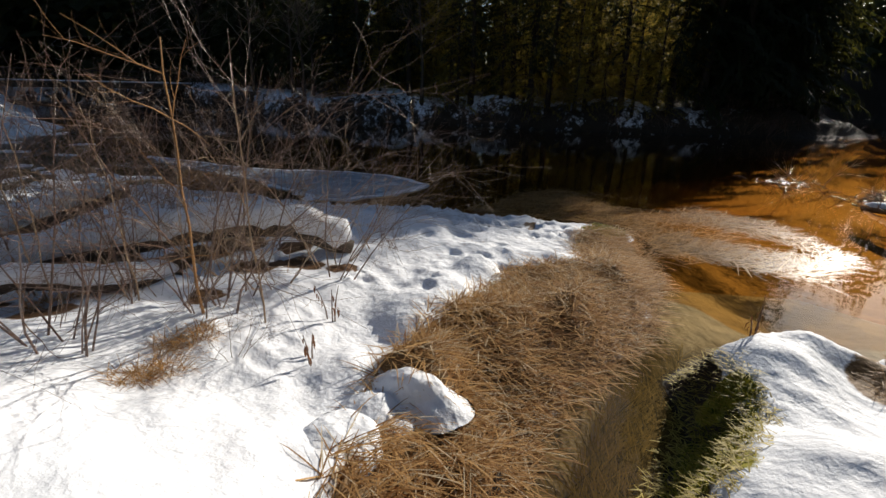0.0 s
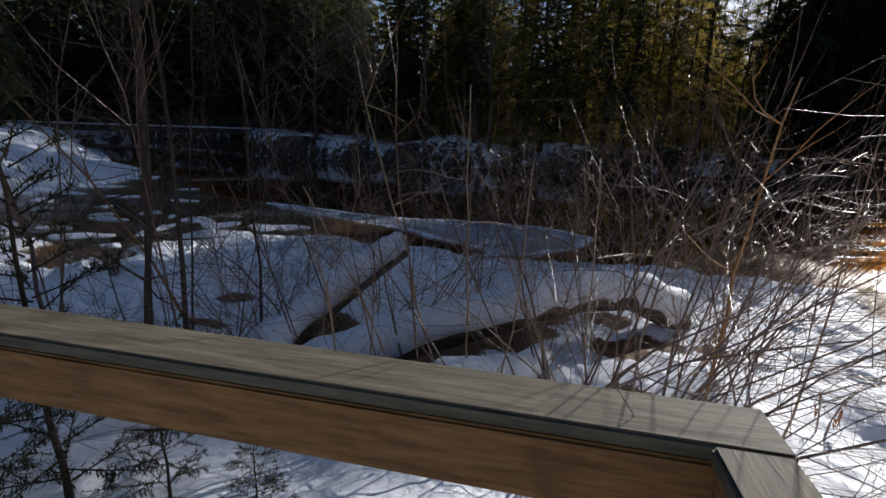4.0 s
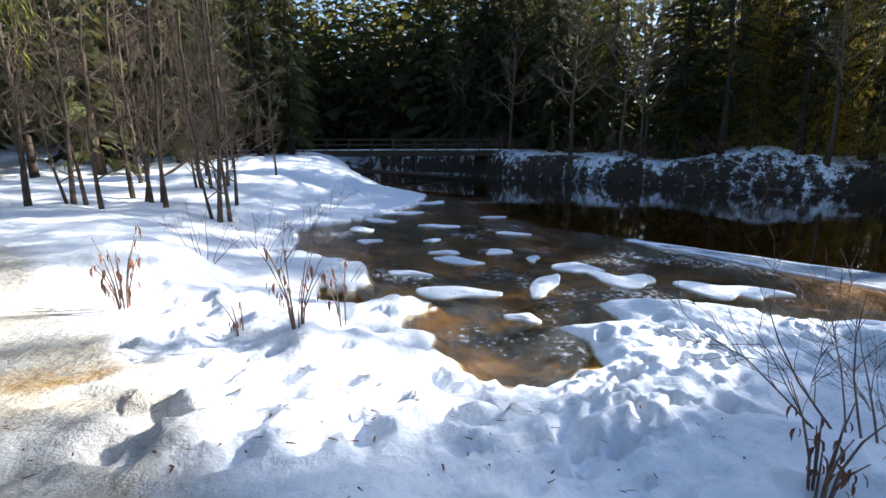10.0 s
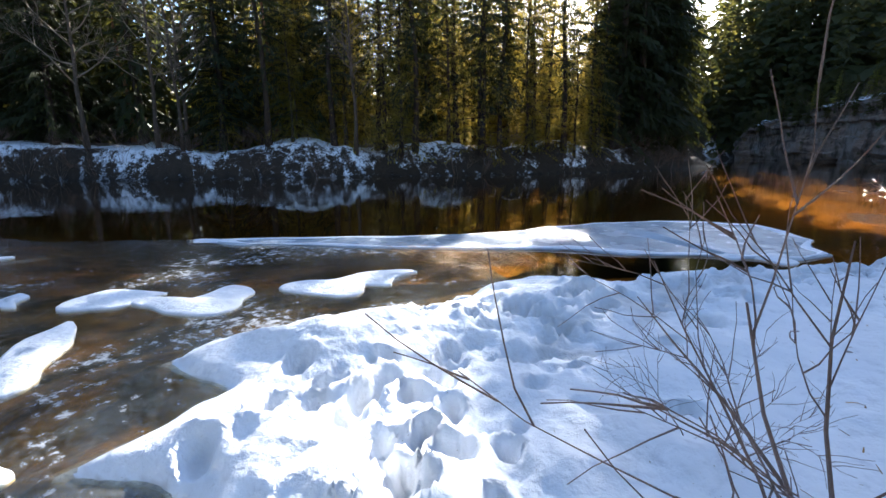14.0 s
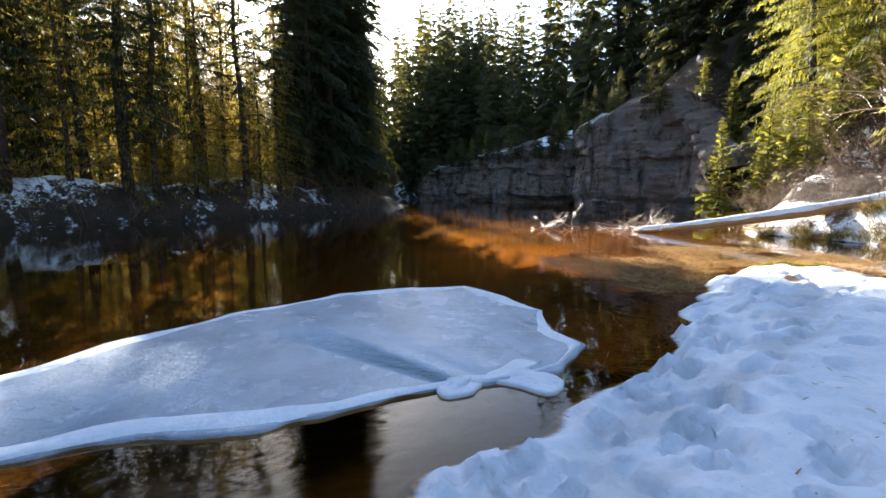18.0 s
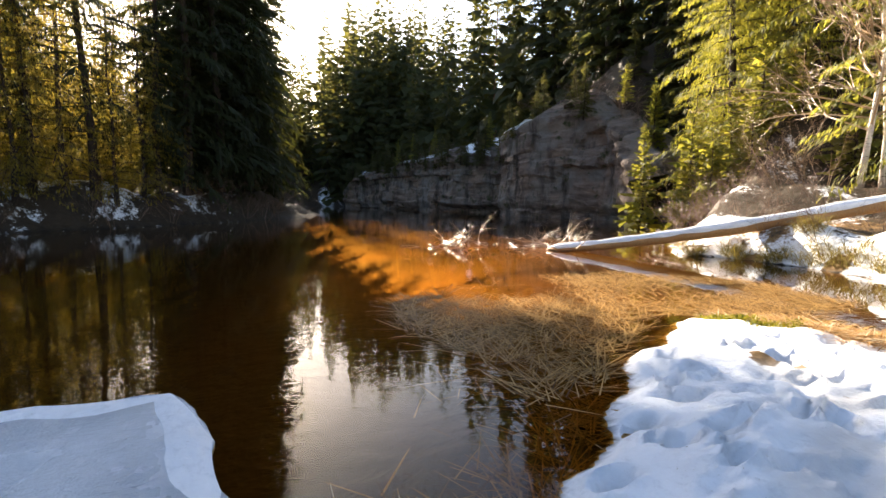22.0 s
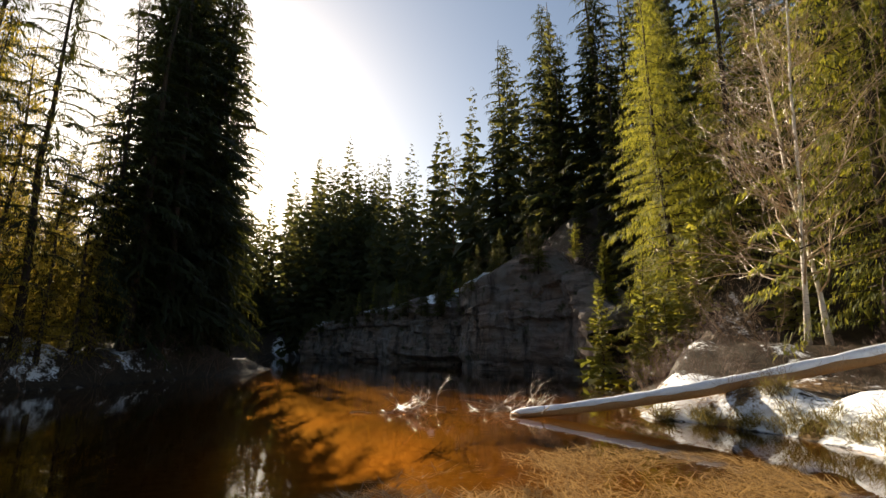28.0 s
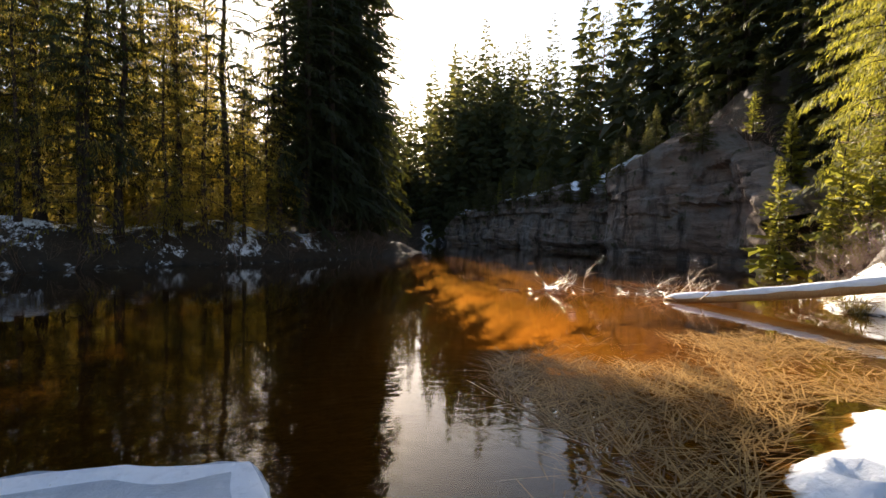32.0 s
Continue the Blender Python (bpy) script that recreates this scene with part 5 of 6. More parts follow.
# post with rail by the path
guide = thing("wooden_post", "round wooden post with dark cap beside the path", "post")
rod([(-2.72, 2.9, 0.7), (-2.70, 2.92, 1.6), (-2.68, 2.95, 2.3)], [0.09, 0.085, 0.08], BROWN_WOOD, "shaft", guide, "", 14)
rod([(-2.68, 2.95, 2.29), (-2.68, 2.95, 2.36)], [0.12, 0.115], DARK_WOOD, "cap", guide, "dark cap", 14)
timber("crossbar", (-2.28, 2.84, 1.76), (-3.4, 2.0, 1.2), 0.05, 0.09, DARK_WOOD, guide, "dark sloping bar")
timber("mark", (-2.635, 2.865, 2.02), (-2.635, 2.865, 2.16), 0.06, 0.05, MOSS, guide, "yellow mark")

# fence along the path upstream
fence = thing("path_fence", "low wooden fence of round posts and rails beside the path", "fence")
FENCE = [(-8.05, 19.5), (-9.9, 22.2), (-11.9, 25.2), (-14.2, 28.8)]
tops = []
for x, y in FENCE:
    z = ground_z(x, y)
    rod([(x, y, z - 0.3), (x, y, z + 1.15)], [0.11, 0.10], BROWN_WOOD, "post", fence, "", 10)
    tops.append(Vector((x, y, z)))
for a, b in zip(tops, tops[1:]):
    for h in (0.5, 1.05):
        rod([a + UP * h, b + UP * h], [0.055, 0.05], DARK_WOOD, "bar", fence, "", 8)


# ---- the cliff ----
CLIFF = np.array([(31.5, -18.6), (36, -20.7), (39.5, -21.4), (43, -21.0), (47, -19.9), (51.5, -20.0), (54.5, -21.2), (59, -20.6), (66, -19.0), (75, -16.9), (84, -13.9), (90, -11.0), (92.5, -9.0)])
CLIFF_TOP = np.array([2.5, 7.0, 9.6, 10.4, 9.8, 9.0, 7.2, 7.6, 7.8, 7.6, 7.0, 5.6, 3.2])


def build_cliff():
    seg = np.r_[0, np.cumsum(np.hypot(*np.diff(CLIFF, axis=0).T))]
    s = np.linspace(0, seg[-1], 460)
    x, y, top = np.interp(s, seg, CLIFF[:, 0]), np.interp(s, seg, CLIFF[:, 1]), np.interp(s, seg, CLIFF_TOP)
    tx, ty = np.gradient(x), np.gradient(y)
    n = np.hypot(tx, ty)
    ox, oy = -ty / n, tx / n
    rows = 52
    verts = []
    top = top + 0.9 * wave(s, 0 * s, 0.5, 57) + 0.4 * wave(s, 0 * s, 1.6, 58)
    def chance(k, seed):
        return np.modf(np.abs(np.sin(k * 12.9898 + seed * 78.233) * 43758.5453))[0]

    for j in range(rows):
        u = j / (rows - 1)
        z = -0.6 + (top + 0.6) * u
        bed_line = z * 0.95 + 0.45 * np.sin(z * 1.3) + 0.5 * wave(s, z * 0.2, 0.13, 59) + 0.12 * wave(s, z, 1.5, 64)
        layer = np.floor(bed_line)
        joint = np.floor(s * 0.33 + 0.7 * wave(s * 0.3, z * 0.3, 1.0, 60) + 3.7 * chance(layer, 1) * (chance(layer, 5) > 0.6))
        slab_out = 0.45 * chance(layer, 2) + 0.55 * chance(joint * 7.0 + layer, 3) + 0.5 * chance(joint, 4)
        chip = 0.22 * np.abs(wave(s, z * 1.3, 1.7, 63)) + 0.10 * wave(s, z, 4.2, 56)
        foot = -1.2 * step(z, 1.3 + 0.5 * wave(s, 0 * s, 0.3, 66), 0.3) * (0.4 + 0.6 * step(wave(s, 0 * s, 0.17, 65), -0.2, 0.3))
        lip = 0.35 * step(np.array(u), 0.72, 0.86) - 2.0 * step(np.array(u), 0.88, 1.0)
        push = 1.1 + slab_out - chip + foot + lip - 0.07 * z + 1.0 * wave(s, z * 0.12, 0.26, 53)
        verts.append(np.stack([x + ox * push, y + oy * push, z + 0.05 * wave(s, z, 2.0, 67)], -1))
    verts.append(np.stack([x - ox * 5, y - oy * 5, top - 2.5], -1))
    v = np.concatenate(verts)
    i = np.arange(len(v)).reshape(rows + 1, -1)
    q = np.stack([i[:-1, :-1], i[:-1, 1:], i[1:, 1:], i[1:, :-1]], -1).reshape(-1, 4)
    rim = np.tile(np.linspace(0, 1, rows + 1)[:, None], (1, len(s)))
    lie = step(rim, 0.80, 0.95) * step(wave(v[:, 0], v[:, 1], 0.7, 68).reshape(rim.shape) + 0.5 * rim - 0.6, -0.05, 0.25)
    lie[-1] = 0.0
    lie *= step(s, 15, 19)[None, :]
    rock = part("cliff", (v.tolist(), q.tolist()), ROCK)
    rock.data.attributes.new("snow", "FLOAT", "POINT").data.foreach_set("value", lie.ravel().astype(np.float32))
    return tagged(rock, "layered red-grey sandstone cliff rising from the river", "cliff", kind="structure")


build_cliff()


# ---- fallen logs ----
def snowy_log(name, label, pts, r0, r1, cap, wood, lift=0.6):
    t = thing(name, label, "log")
    n = len(pts)
    rad = [r0 + (r1 - r0) * i / (n - 1) for i in range(n)]
    rod(pts, rad, wood, "trunk", t, "", 12)
    v, f, fine = [], [], []
    for a, b in zip(pts, pts[1:]):
        for k in range(6):
            fine.append(Vector(a).lerp(Vector(b), k / 6))
    fine.append(Vector(pts[-1]))
    rng = np.random.default_rng(len(label))
    rr = [(r0 + (r1 - r0) * i / (len(fine) - 1)) * cap * (1 + rng.normal(0, 0.10)) * (0.35 if i in (0, len(fine) - 1) else 1) for i in range(len(fine))]
    tube(v, f, [p + UP * (lift * (r0 + (r1 - r0) * i / (len(fine) - 1))) for i, p in enumerate(fine)], rr, 10)
    smooth(part("snow_cap", (v, f), SNOW, t, "soft snow lying along the trunk"))
    return t


log = snowy_log("fallen_log", "long fallen trunk with a snow cap reaching into the river", [(22.35, -4.4, -0.02), (21.3, -5.6, 0.20), (20.3, -6.9, 0.46), (19.2, -8.5, 0.80), (18.1, -10.3, 1.22), (16.9, -12.5, 1.74), (15.4, -15.2, 2.4)], 0.11, 0.20, 0.9, LOG_WOOD, 0.8)
snowy_log("fallen_tree", "old mossy fallen tree under thick snow among bushes", [(2.9, 1.45, 0.50), (3.6, 1.15, 0.74), (5.2, 0.68, 0.95), (6.2, 0.45, 1.02), (7.05, 0.3, 0.9), (7.8, -0.1, 0.5)], 0.13, 0.15, 1.45, DARK_WOOD, 1.35)
snowy_log("fallen_tree", "dark fallen trunk with a strip of snow leaning over the bank", [(2.6, 1.55, 0.66), (3.7, 2.2, 0.92), (4.7, 2.68, 1.12), (5.3, 2.95, 1.22)], 0.16, 0.13, 1.15, DARK_WOOD, 1.15)
snowy_log("fallen_tree", "mossy fallen branch with snow by the water", [(2.9, 0.5, 0.6), (3.8, 0.15, 0.9), (4.6, 0.0, 0.72), (5.4, 0.35, 0.5)], 0.09, 0.11, 1.3, DARK_WOOD, 0.95)
snowy_log("fallen_tree", "short dark fallen log lying in the snow", [(0.9, 1.2, 0.75), (1.7, 1.1, 0.78), (2.4, 1.0, 0.72)], 0.1, 0.12, 0.8, DARK_WOOD, 0.7)


# ---- bushes and saplings by the walk ----
TW = "leafless bushes by the brook"
bushes = [shrub("bush", "leafless bush of thin red-brown twigs beside the brook", 2.5, 5, 41, (0, 0, 0), TWIG, TW, 2, 0.7, 0.010, 6, 0.3, 0.0),
          shrub("bush", "tangled leafless bush with pale sunlit twigs", 2.3, 7, 42, (0, 0, 0), PALE_TWIG, TW, 2, 0.8, 0.009, 5, 0.35, -0.03),
          shrub("bush", "tall leafless willow bush with straight shoots", 3.2, 5, 43, (0, 0, 0), TWIG, TW, 2, 0.5, 0.013, 5, 0.25, 0.02)]
BUSH_AT = [(3.55, -0.85, 2, 0.9), (3.95, -1.15, 0, 1.0), (4.2, -1.5, 2, 0.8), (5.3, -1.1, 0, 0.9), (6.3, -0.8, 1, 0.85), (7.0, -1.0, 0, 0.9), (7.4, -0.3, 1, 1.0), (6.8, 0.75, 2, 0.9), (5.2, -0.6, 1, 0.9), (4.8, -0.3, 2, 1.0), (4.0, 0.8, 0, 1.0), (3.4, 1.6, 2, 0.9),
           (5.8, 1.3, 1, 1.0), (7.6, 0.8, 1, 0.8), (4.4, 1.9, 1, 0.9), (6.2, 2.2, 2, 0.9), (3.2, 3.0, 1, 1.0), (5.0, 3.1, 0, 0.9), (4.9, 0.3, 1, 0.7), (8.1, -0.4, 1, 0.6), (2.9, 0.2, 0, 0.7), (6.0, -0.1, 1, 0.9), (5.6, -0.9, 0, 1.2), (5.4, 2.6, 0, 1.0)]
for k, b in enumerate(bushes):
    x, y, _, size = [row for row in BUSH_AT if row[2] == k][0]
    b.matrix_basis = stand(b, x, y, size, 20 * k)
for k, b in enumerate(bushes):
    for j, (x, y, _, size) in enumerate([row for row in BUSH_AT if row[2] == k][1:]):
        again(b, x, y, size, 73 * j + 31 * k)

for x, y, k, t in ((24.0, -14.2, 1.2, 0), (25.6, -15.6, 1.4, 70), (22.6, -15.4, 1.3, 140), (21.2, -15.9, 1.2, 210), (26.8, -15.0, 1.1, 280), (23.2, -16.6, 1.5, 20), (28.0, -15.6, 1.2, 100), (20.6, -13.8, 0.9, 190)):
    again(bushes[1], x, y, k, t)
SAP = "thin saplings beside the path"
sapling = shrub("sapling", "thin dark leafless sapling growing from the snow", 3.2, 2, 44, (0, 0, 0), TWIG, SAP, 2, 0.25, 0.009, 4, 0.1, 0.05)
sapling.matrix_basis = stand(sapling, 1.29, 2.94, 1.0, 0, 0.0, (0, -6))
bent = shrub("sapling", "bent leafless sapling leaning over the snow", 3.0, 1, 47, (0, 0, 0), TWIG, SAP, 2, 0.5, 0.012, 6, 0.05, 0.0)
bent.matrix_basis = stand(bent, 1.39, 1.82, 1.0, 200)
alder = shrub("sapling", "young alder with a slender brown trunk beside the path", 4.6, 1, 48, (0, 0, 0), ALDER_BARK, SAP, 3, 0.1, 0.024, 5, 0.0, 0.10)
alder.matrix_basis = stand(alder, 2.25, 2.2, 1.0, 60, 0.0, (0, 3))
for x, y, k, turn, tx, ty in ((0.96, 3.63, 0.42, 60, 4, -10), (1.72, 4.75, 0.6, 20, 10, -12), (2.4, 4.0, 0.7, 300, 0, 4), (3.1, 4.0, 0.8, 80, 3, -5), (2.9, 2.9, 0.7, 10, 6, 6), (3.6, 2.3, 0.8, 160, 0, 0), (2.3, 3.3, 0.8, 90, 0, -2), (0.9, 4.7, 0.6, 130, 0, 2)):
    again(sapling, x, y, k, turn, 0, (tx, ty))
for x, y, k, turn in ((2.05, 1.35, 1.0, 20), (2.7, 2.3, 0.9, 140), (1.95, 2.6, 0.8, 250), (1.07, 2.24, 0.45, 330)):
    again(bent, x, y, k, turn)


def bow(label, base, top, belly, r, bark, seed, twigs=7):
    """A bent stem from base to top, bulging sideways by belly, with side twigs."""
    rng = np.random.default_rng(seed)
    t = thing("sapling", label, "sapling", (base[0], base[1], ground_z(base[0], base[1]) - 0.05), 0, SAP)
    span = Vector(top) - Vector((base[0], base[1], ground_z(base[0], base[1]) - 0.05))
    pts = [span * u + Vector((belly[0], belly[1], 0)) * math.sin(u * 3.1416) + Vector(rng.normal(0, 0.012, 3)) for u in np.linspace(0, 1, 9)]
    v, f = [], []
    tube(v, f, pts, [r * (1 - 0.08 * i) for i in range(9)], 7)
    smooth(part("trunk", (v, f), bark, t))
    v, f = [], []
    for k in range(twigs):
        i = int(rng.integers(2, 8))
        grow(v, f, tuple(pts[i]), tuple(Vector(rng.normal(0, 1, 3)) + Vector((0, 0, 0.5))), rng.uniform(0.3, 0.9), r * 0.4, 1, rng, 0.15, 3, 0.03, 4, 0.7, 0.6, 0.0016)
    tagged(part("twigwork", (v, f), bark, t), kind="stuff")
    return t


bow("slender dark sapling bent over the snow beside the path", (0.88, 3.61), (0.55, 3.85, 2.2), (0.06, 0.1), 0.012, TWIG, 601)
bow("long thin sapling bowed towards the river", (1.19, 2.91), (0.28, 3.67, 3.3), (-0.15, 0.0), 0.013, TWIG, 602, 9)
bow("upright dark sapling stem with a thick base", (1.26, 2.93), (0.95, 2.75, 3.6), (0.1, 0.0), 0.022, TWIG, 603, 12)
bow("bare orange-brown branch arching over the saplings", (2.4, 2.2), (1.0, 4.3, 3.45), (0.25, -0.3), 0.017, LOG_WOOD, 604, 8)
bow("slender brown trunk beside the railing", (2.0, 2.63), (2.31, 2.65, 6.5), (0.05, 0.05), 0.032, ALDER_BARK, 605, 16)
again(alder, 3.3, 3.2, 0.8, 150, 0, (2, -4))
SHOOTS = [
    ((5.29, -1.33), (5.22, -1.53, 3.38), 0.017, LOG_WOOD, 10),
    ((3.56, 0.30), (2.82, 0.60, 2.51), 0.010, PALE_TWIG, 5),
    ((3.88, 0.16), (3.17, 0.54, 3.48), 0.011, PALE_TWIG, 7),
    ((4.82, -0.52), (4.68, -0.52, 2.78), 0.011, PALE_TWIG, 5),
    ((3.27, 0.13), (2.92, 0.23, 2.38), 0.008, TWIG, 4),
    ((4.05, 0.14), (3.90, 0.12, 3.27), 0.011, PALE_TWIG, 8),
    ((2.79, 0.18), (2.64, 0.15, 2.56), 0.010, PALE_TWIG, 2),
    ((4.49, -0.21), (3.60, 0.50, 3.18), 0.010, TWIG, 6),
    ((5.23, -0.89), (4.95, -0.59, 2.96), 0.009, TWIG, 6),
    ((4.04, -0.14), (4.08, -0.35, 2.86), 0.009, PALE_TWIG, 5),
    ((3.60, 0.13), (3.27, 0.25, 3.67), 0.011, TWIG, 8),
    ((4.76, -0.43), (4.19, 0.11, 2.25), 0.009, PALE_TWIG, 4),
    ((5.93, -1.42), (5.56, -0.75, 2.70), 0.010, TWIG, 8),
    ((5.80, -1.77), (5.69, -1.91, 3.16), 0.011, PALE_TWIG, 9),
    ((5.93, -0.75), (5.93, -1.19, 3.51), 0.011, TWIG, 8),
    ((5.18, 0.20), (5.35, -0.31, 2.67), 0.009, TWIG, 7),
    ((3.71, 1.39), (2.75, 1.66, 3.46), 0.011, TWIG, 8),
    ((1.93, 2.47), (2.21, 2.28, 4.20), 0.030, ALDER_BARK, 12),
    ((2.48, 3.00), (2.73, 2.77, 4.05), 0.014, ALDER_BARK, 9),
    ((1.28, 1.89), (1.67, 1.75, 3.15), 0.010, TWIG, 8),
]
for k, (foot, tip, r, bark, twigs) in enumerate(SHOOTS):
    bow("straight bare shoot with glossy bark behind the railing", foot, tip, (0.05 * math.sin(k * 2.3), 0.05 * math.cos(k * 1.7)), r, bark, 620 + k, twigs)
low_bush = shrub("low_bush", "low tangle of bare brown twigs in the snow", 0.9, 6, 45, (0, 0, 0), TWIG, "low bushes", 2, 1.1, 0.006, 4, 0.3, 0.0)
low_bush.matrix_basis = stand(low_bush, 2.1, 2.2)
for x, y, k, t in ((2.6, 2.7, 1.1, 30), (3.3, 3.2, 1.2, 90), (2.5, 1.6, 1.0, 150), (3.0, 6.6, 1.5, 200), (3.9, 7.0, 0.8, 250), (3.6, 6.3, 1.2, 20), (1.9, 3.2, 0.9, 310), (4.4, 4.4, 1.2, 10), (0.0, 13.2, 1.0, 40), (-1.2, 14.5, 1.2, 77), (-1.6, 16.5, 1.3, 12), (-0.6, 19.5, 1.2, 100), (0.4, 23, 1.2, 50), (-2.2, 13.2, 1.1, 190), (5.3, -2.2, 0.6, 5), (4.0, -1.0, 0.8, 120), (11.2, -8.8, 0.7, 0), (8.6, -0.4, 0.7, 270)):
    again(low_bush, x, y, k, t)
# scrub and small spruces on the rim of the cliff
rng_rim = np.random.default_rng(14)
reach_s = np.r_[0, np.cumsum(np.hypot(*np.diff(CLIFF, axis=0).T))]
for i in range(34):
    s = rng_rim.uniform(3, reach_s[-1] - 2)
    x, y, top = (float(np.interp(s, reach_s, c)) for c in (CLIFF[:, 0], CLIFF[:, 1], CLIFF_TOP))
    if i % 3:
        again(low_bush, x, y - rng_rim.uniform(-0.5, 0.6), rng_rim.uniform(1.8, 3.2), rng_rim.uniform(0, 360), 0, (0, 0), top - 0.5)
    else:
        again(YOUNG, x, y - rng_rim.uniform(0.0, 1.2), rng_rim.uniform(0.3, 0.65), rng_rim.uniform(0, 360), 0, (0, 0), top - 0.4)
DUSKY = spruce("young_spruce", "small dark spruce clinging to the cliff's rim", 6.5, 1.5, 0.07, 34, FOREST_NEEDLES, (0, 0, 0), "young spruces on the cliff", branches=110, per=44, low=0.02, droop=0.3, hang=0.4, taper=0.8, fine=0.7, size=0.8, core=0.14, steps=6)
DUSKY.matrix_basis = stand(DUSKY, 50.0, -21.4, 0.9, 0, 0, (0, 0), 7.6)
for i in range(46):
    s = 9.5 + 55 * (i + rng_rim.uniform(0, 1)) / 46
    x, y, top = (float(np.interp(s, reach_s, c)) for c in (CLIFF[:, 0], CLIFF[:, 1], CLIFF_TOP))
    if 8 < s < 15 and i % 2:
        continue
    again(DUSKY, x, y + rng_rim.uniform(1.0, 2.9), rng_rim.uniform(0.3, 0.8), rng_rim.uniform(0, 360), 0, (0, 0), top - rng_rim.uniform(0.6, 2.6))
for x, y, k, t in ((38.6, -22.4, 0.9, 15), (37.2, -22.0, 1.0, 140), (36.0, -21.4, 0.85, 250), (40.0, -23.2, 0.8, 300), (35.2, -22.4, 1.05, 40), (38.0, -23.6, 1.1, 190), (34.2, -20.6, 0.8, 70)):
    again(DUSKY, x, y, k, t)
for x, y, k, t in ((44.0, -24.6, 0.9, 0), (41.6, -26.2, 0.95, 60), (36.5, -24.6, 0.85, 120), (46.5, -25.5, 1.0, 200), (34.6, -23.2, 0.7, 260), (39.0, -29.0, 1.05, 310), (49.0, -24.6, 0.9, 20), (33.0, -27.0, 1.0, 90)):
    again(FARS, x, y, k, t)
# twigs on the bank by the fallen trunk
for i in range(44):
    x, y = rng_rim.uniform(15.4, 25.5), rng_rim.uniform(-14.8, -9.0)
    again(low_bush, x, y, rng_rim.uniform(0.7, 1.4), rng_rim.uniform(0, 360))
# scrub along the far bank
rng_bank = np.random.default_rng(12)
for i in range(130):
    p, w = along_far(4 + i * 0.64)
    o = rng_bank.uniform(0.1, 2.6)
    again(low_bush, p[0] + w[0] * o, p[1] + w[1] * o, rng_bank.uniform(0.9, 2.2), rng_bank.uniform(0, 360))
for x, y, k in ((21.5, -9.6, 1.6), (20.3, -10.5, 1.5), (22.6, -11.2, 1.8), (18.7, -9.2, 1.0), (17.1, -9.1, 1.0), (24, -13.2, 2.0), (26, -14.8, 2.0), (15.4, -8.7, 0.8), (19.8, -12.5, 1.6), (21.0, -13.4, 1.8)):
    again(low_bush, x, y, k, 91 * x)

# young spruces by the railing and the spruce that hangs over the path


def needled_spruce(name, label, h, reach, seed):
    """A small spruce: whorls of level boughs, side twigs and single short needles."""
    rng = np.random.default_rng(seed)
    t = thing(name, label, "tree", (0, 0, 0), 0, "young spruces by the railing")
    v, f, _ = trunk_mesh(h, 0.02, rng, 0.0, 6, 0.2)
    smooth(part("trunk", (v, f), SPRUCE_BARK, t))
    base, way, lv, lf = [], [], [], []
    for k in range(46):
        u = (k + rng.uniform(0, 1)) / 46
        L = reach * (1 - u) ** 0.8 * rng.uniform(0.6, 1.15) + 0.05
        a = k * 2.4 + rng.normal(0, 0.3)
        out = np.array([math.cos(a), math.sin(a), 0.18 + 0.5 * u])
        root = np.array([0, 0, h * (0.06 + 0.94 * u)])
        across = np.array([-math.sin(a), math.cos(a), 0.0])
        runs = [(root, out, L)]
        for j in range(max(2, int(L * 11))):
            q = rng.uniform(0.25, 0.95)
            d = out * 0.7 + across * rng.choice([-1, 1]) * rng.uniform(0.5, 0.9) + np.array([0, 0, rng.normal(-0.1, 0.15)])
            runs.append((root + out * L * q, d, L * 0.5 * (1.1 - q) + 0.04))
        for p, d, n in runs:
            tube(lv, lf, [tuple(p), tuple(p + d * n)], [0.006 if n == L else 0.003, 0.0015], 3, False)
            m = int(n * 150) + 3
            s = rng.uniform(0, 1, m)
            base.append(p + d * (n * s)[:, None])
            w = d * 0.7 + rng.normal(0, 0.6, (m, 3))
            way.append(w / np.linalg.norm(w, axis=1, keepdims=True))
    b, w = np.concatenate(base), np.concatenate(way)
    v, q = sprays_mesh(b, w, rng.uniform(0.025, 0.055, len(b)), rng.uniform(0.0025, 0.005, len(b)), 0.0)
    part("needles", (v.tolist(), q.tolist()), NEEDLES, t)
    tagged(part("branchwork", (lv, lf), SPRUCE_BARK, t), kind="stuff")
    return t


little = needled_spruce("young_spruce", "thin young spruce growing behind the railing", 2.3, 0.75, 64)
little.matrix_basis = stand(little, 1.32, 0.38, 1.0, 40)
again(little, 1.75, 0.15, 0.45, 130)
again(little, 1.0, 0.75, 0.6, 250)
again(little, 2.1, -0.3, 0.3, 20)


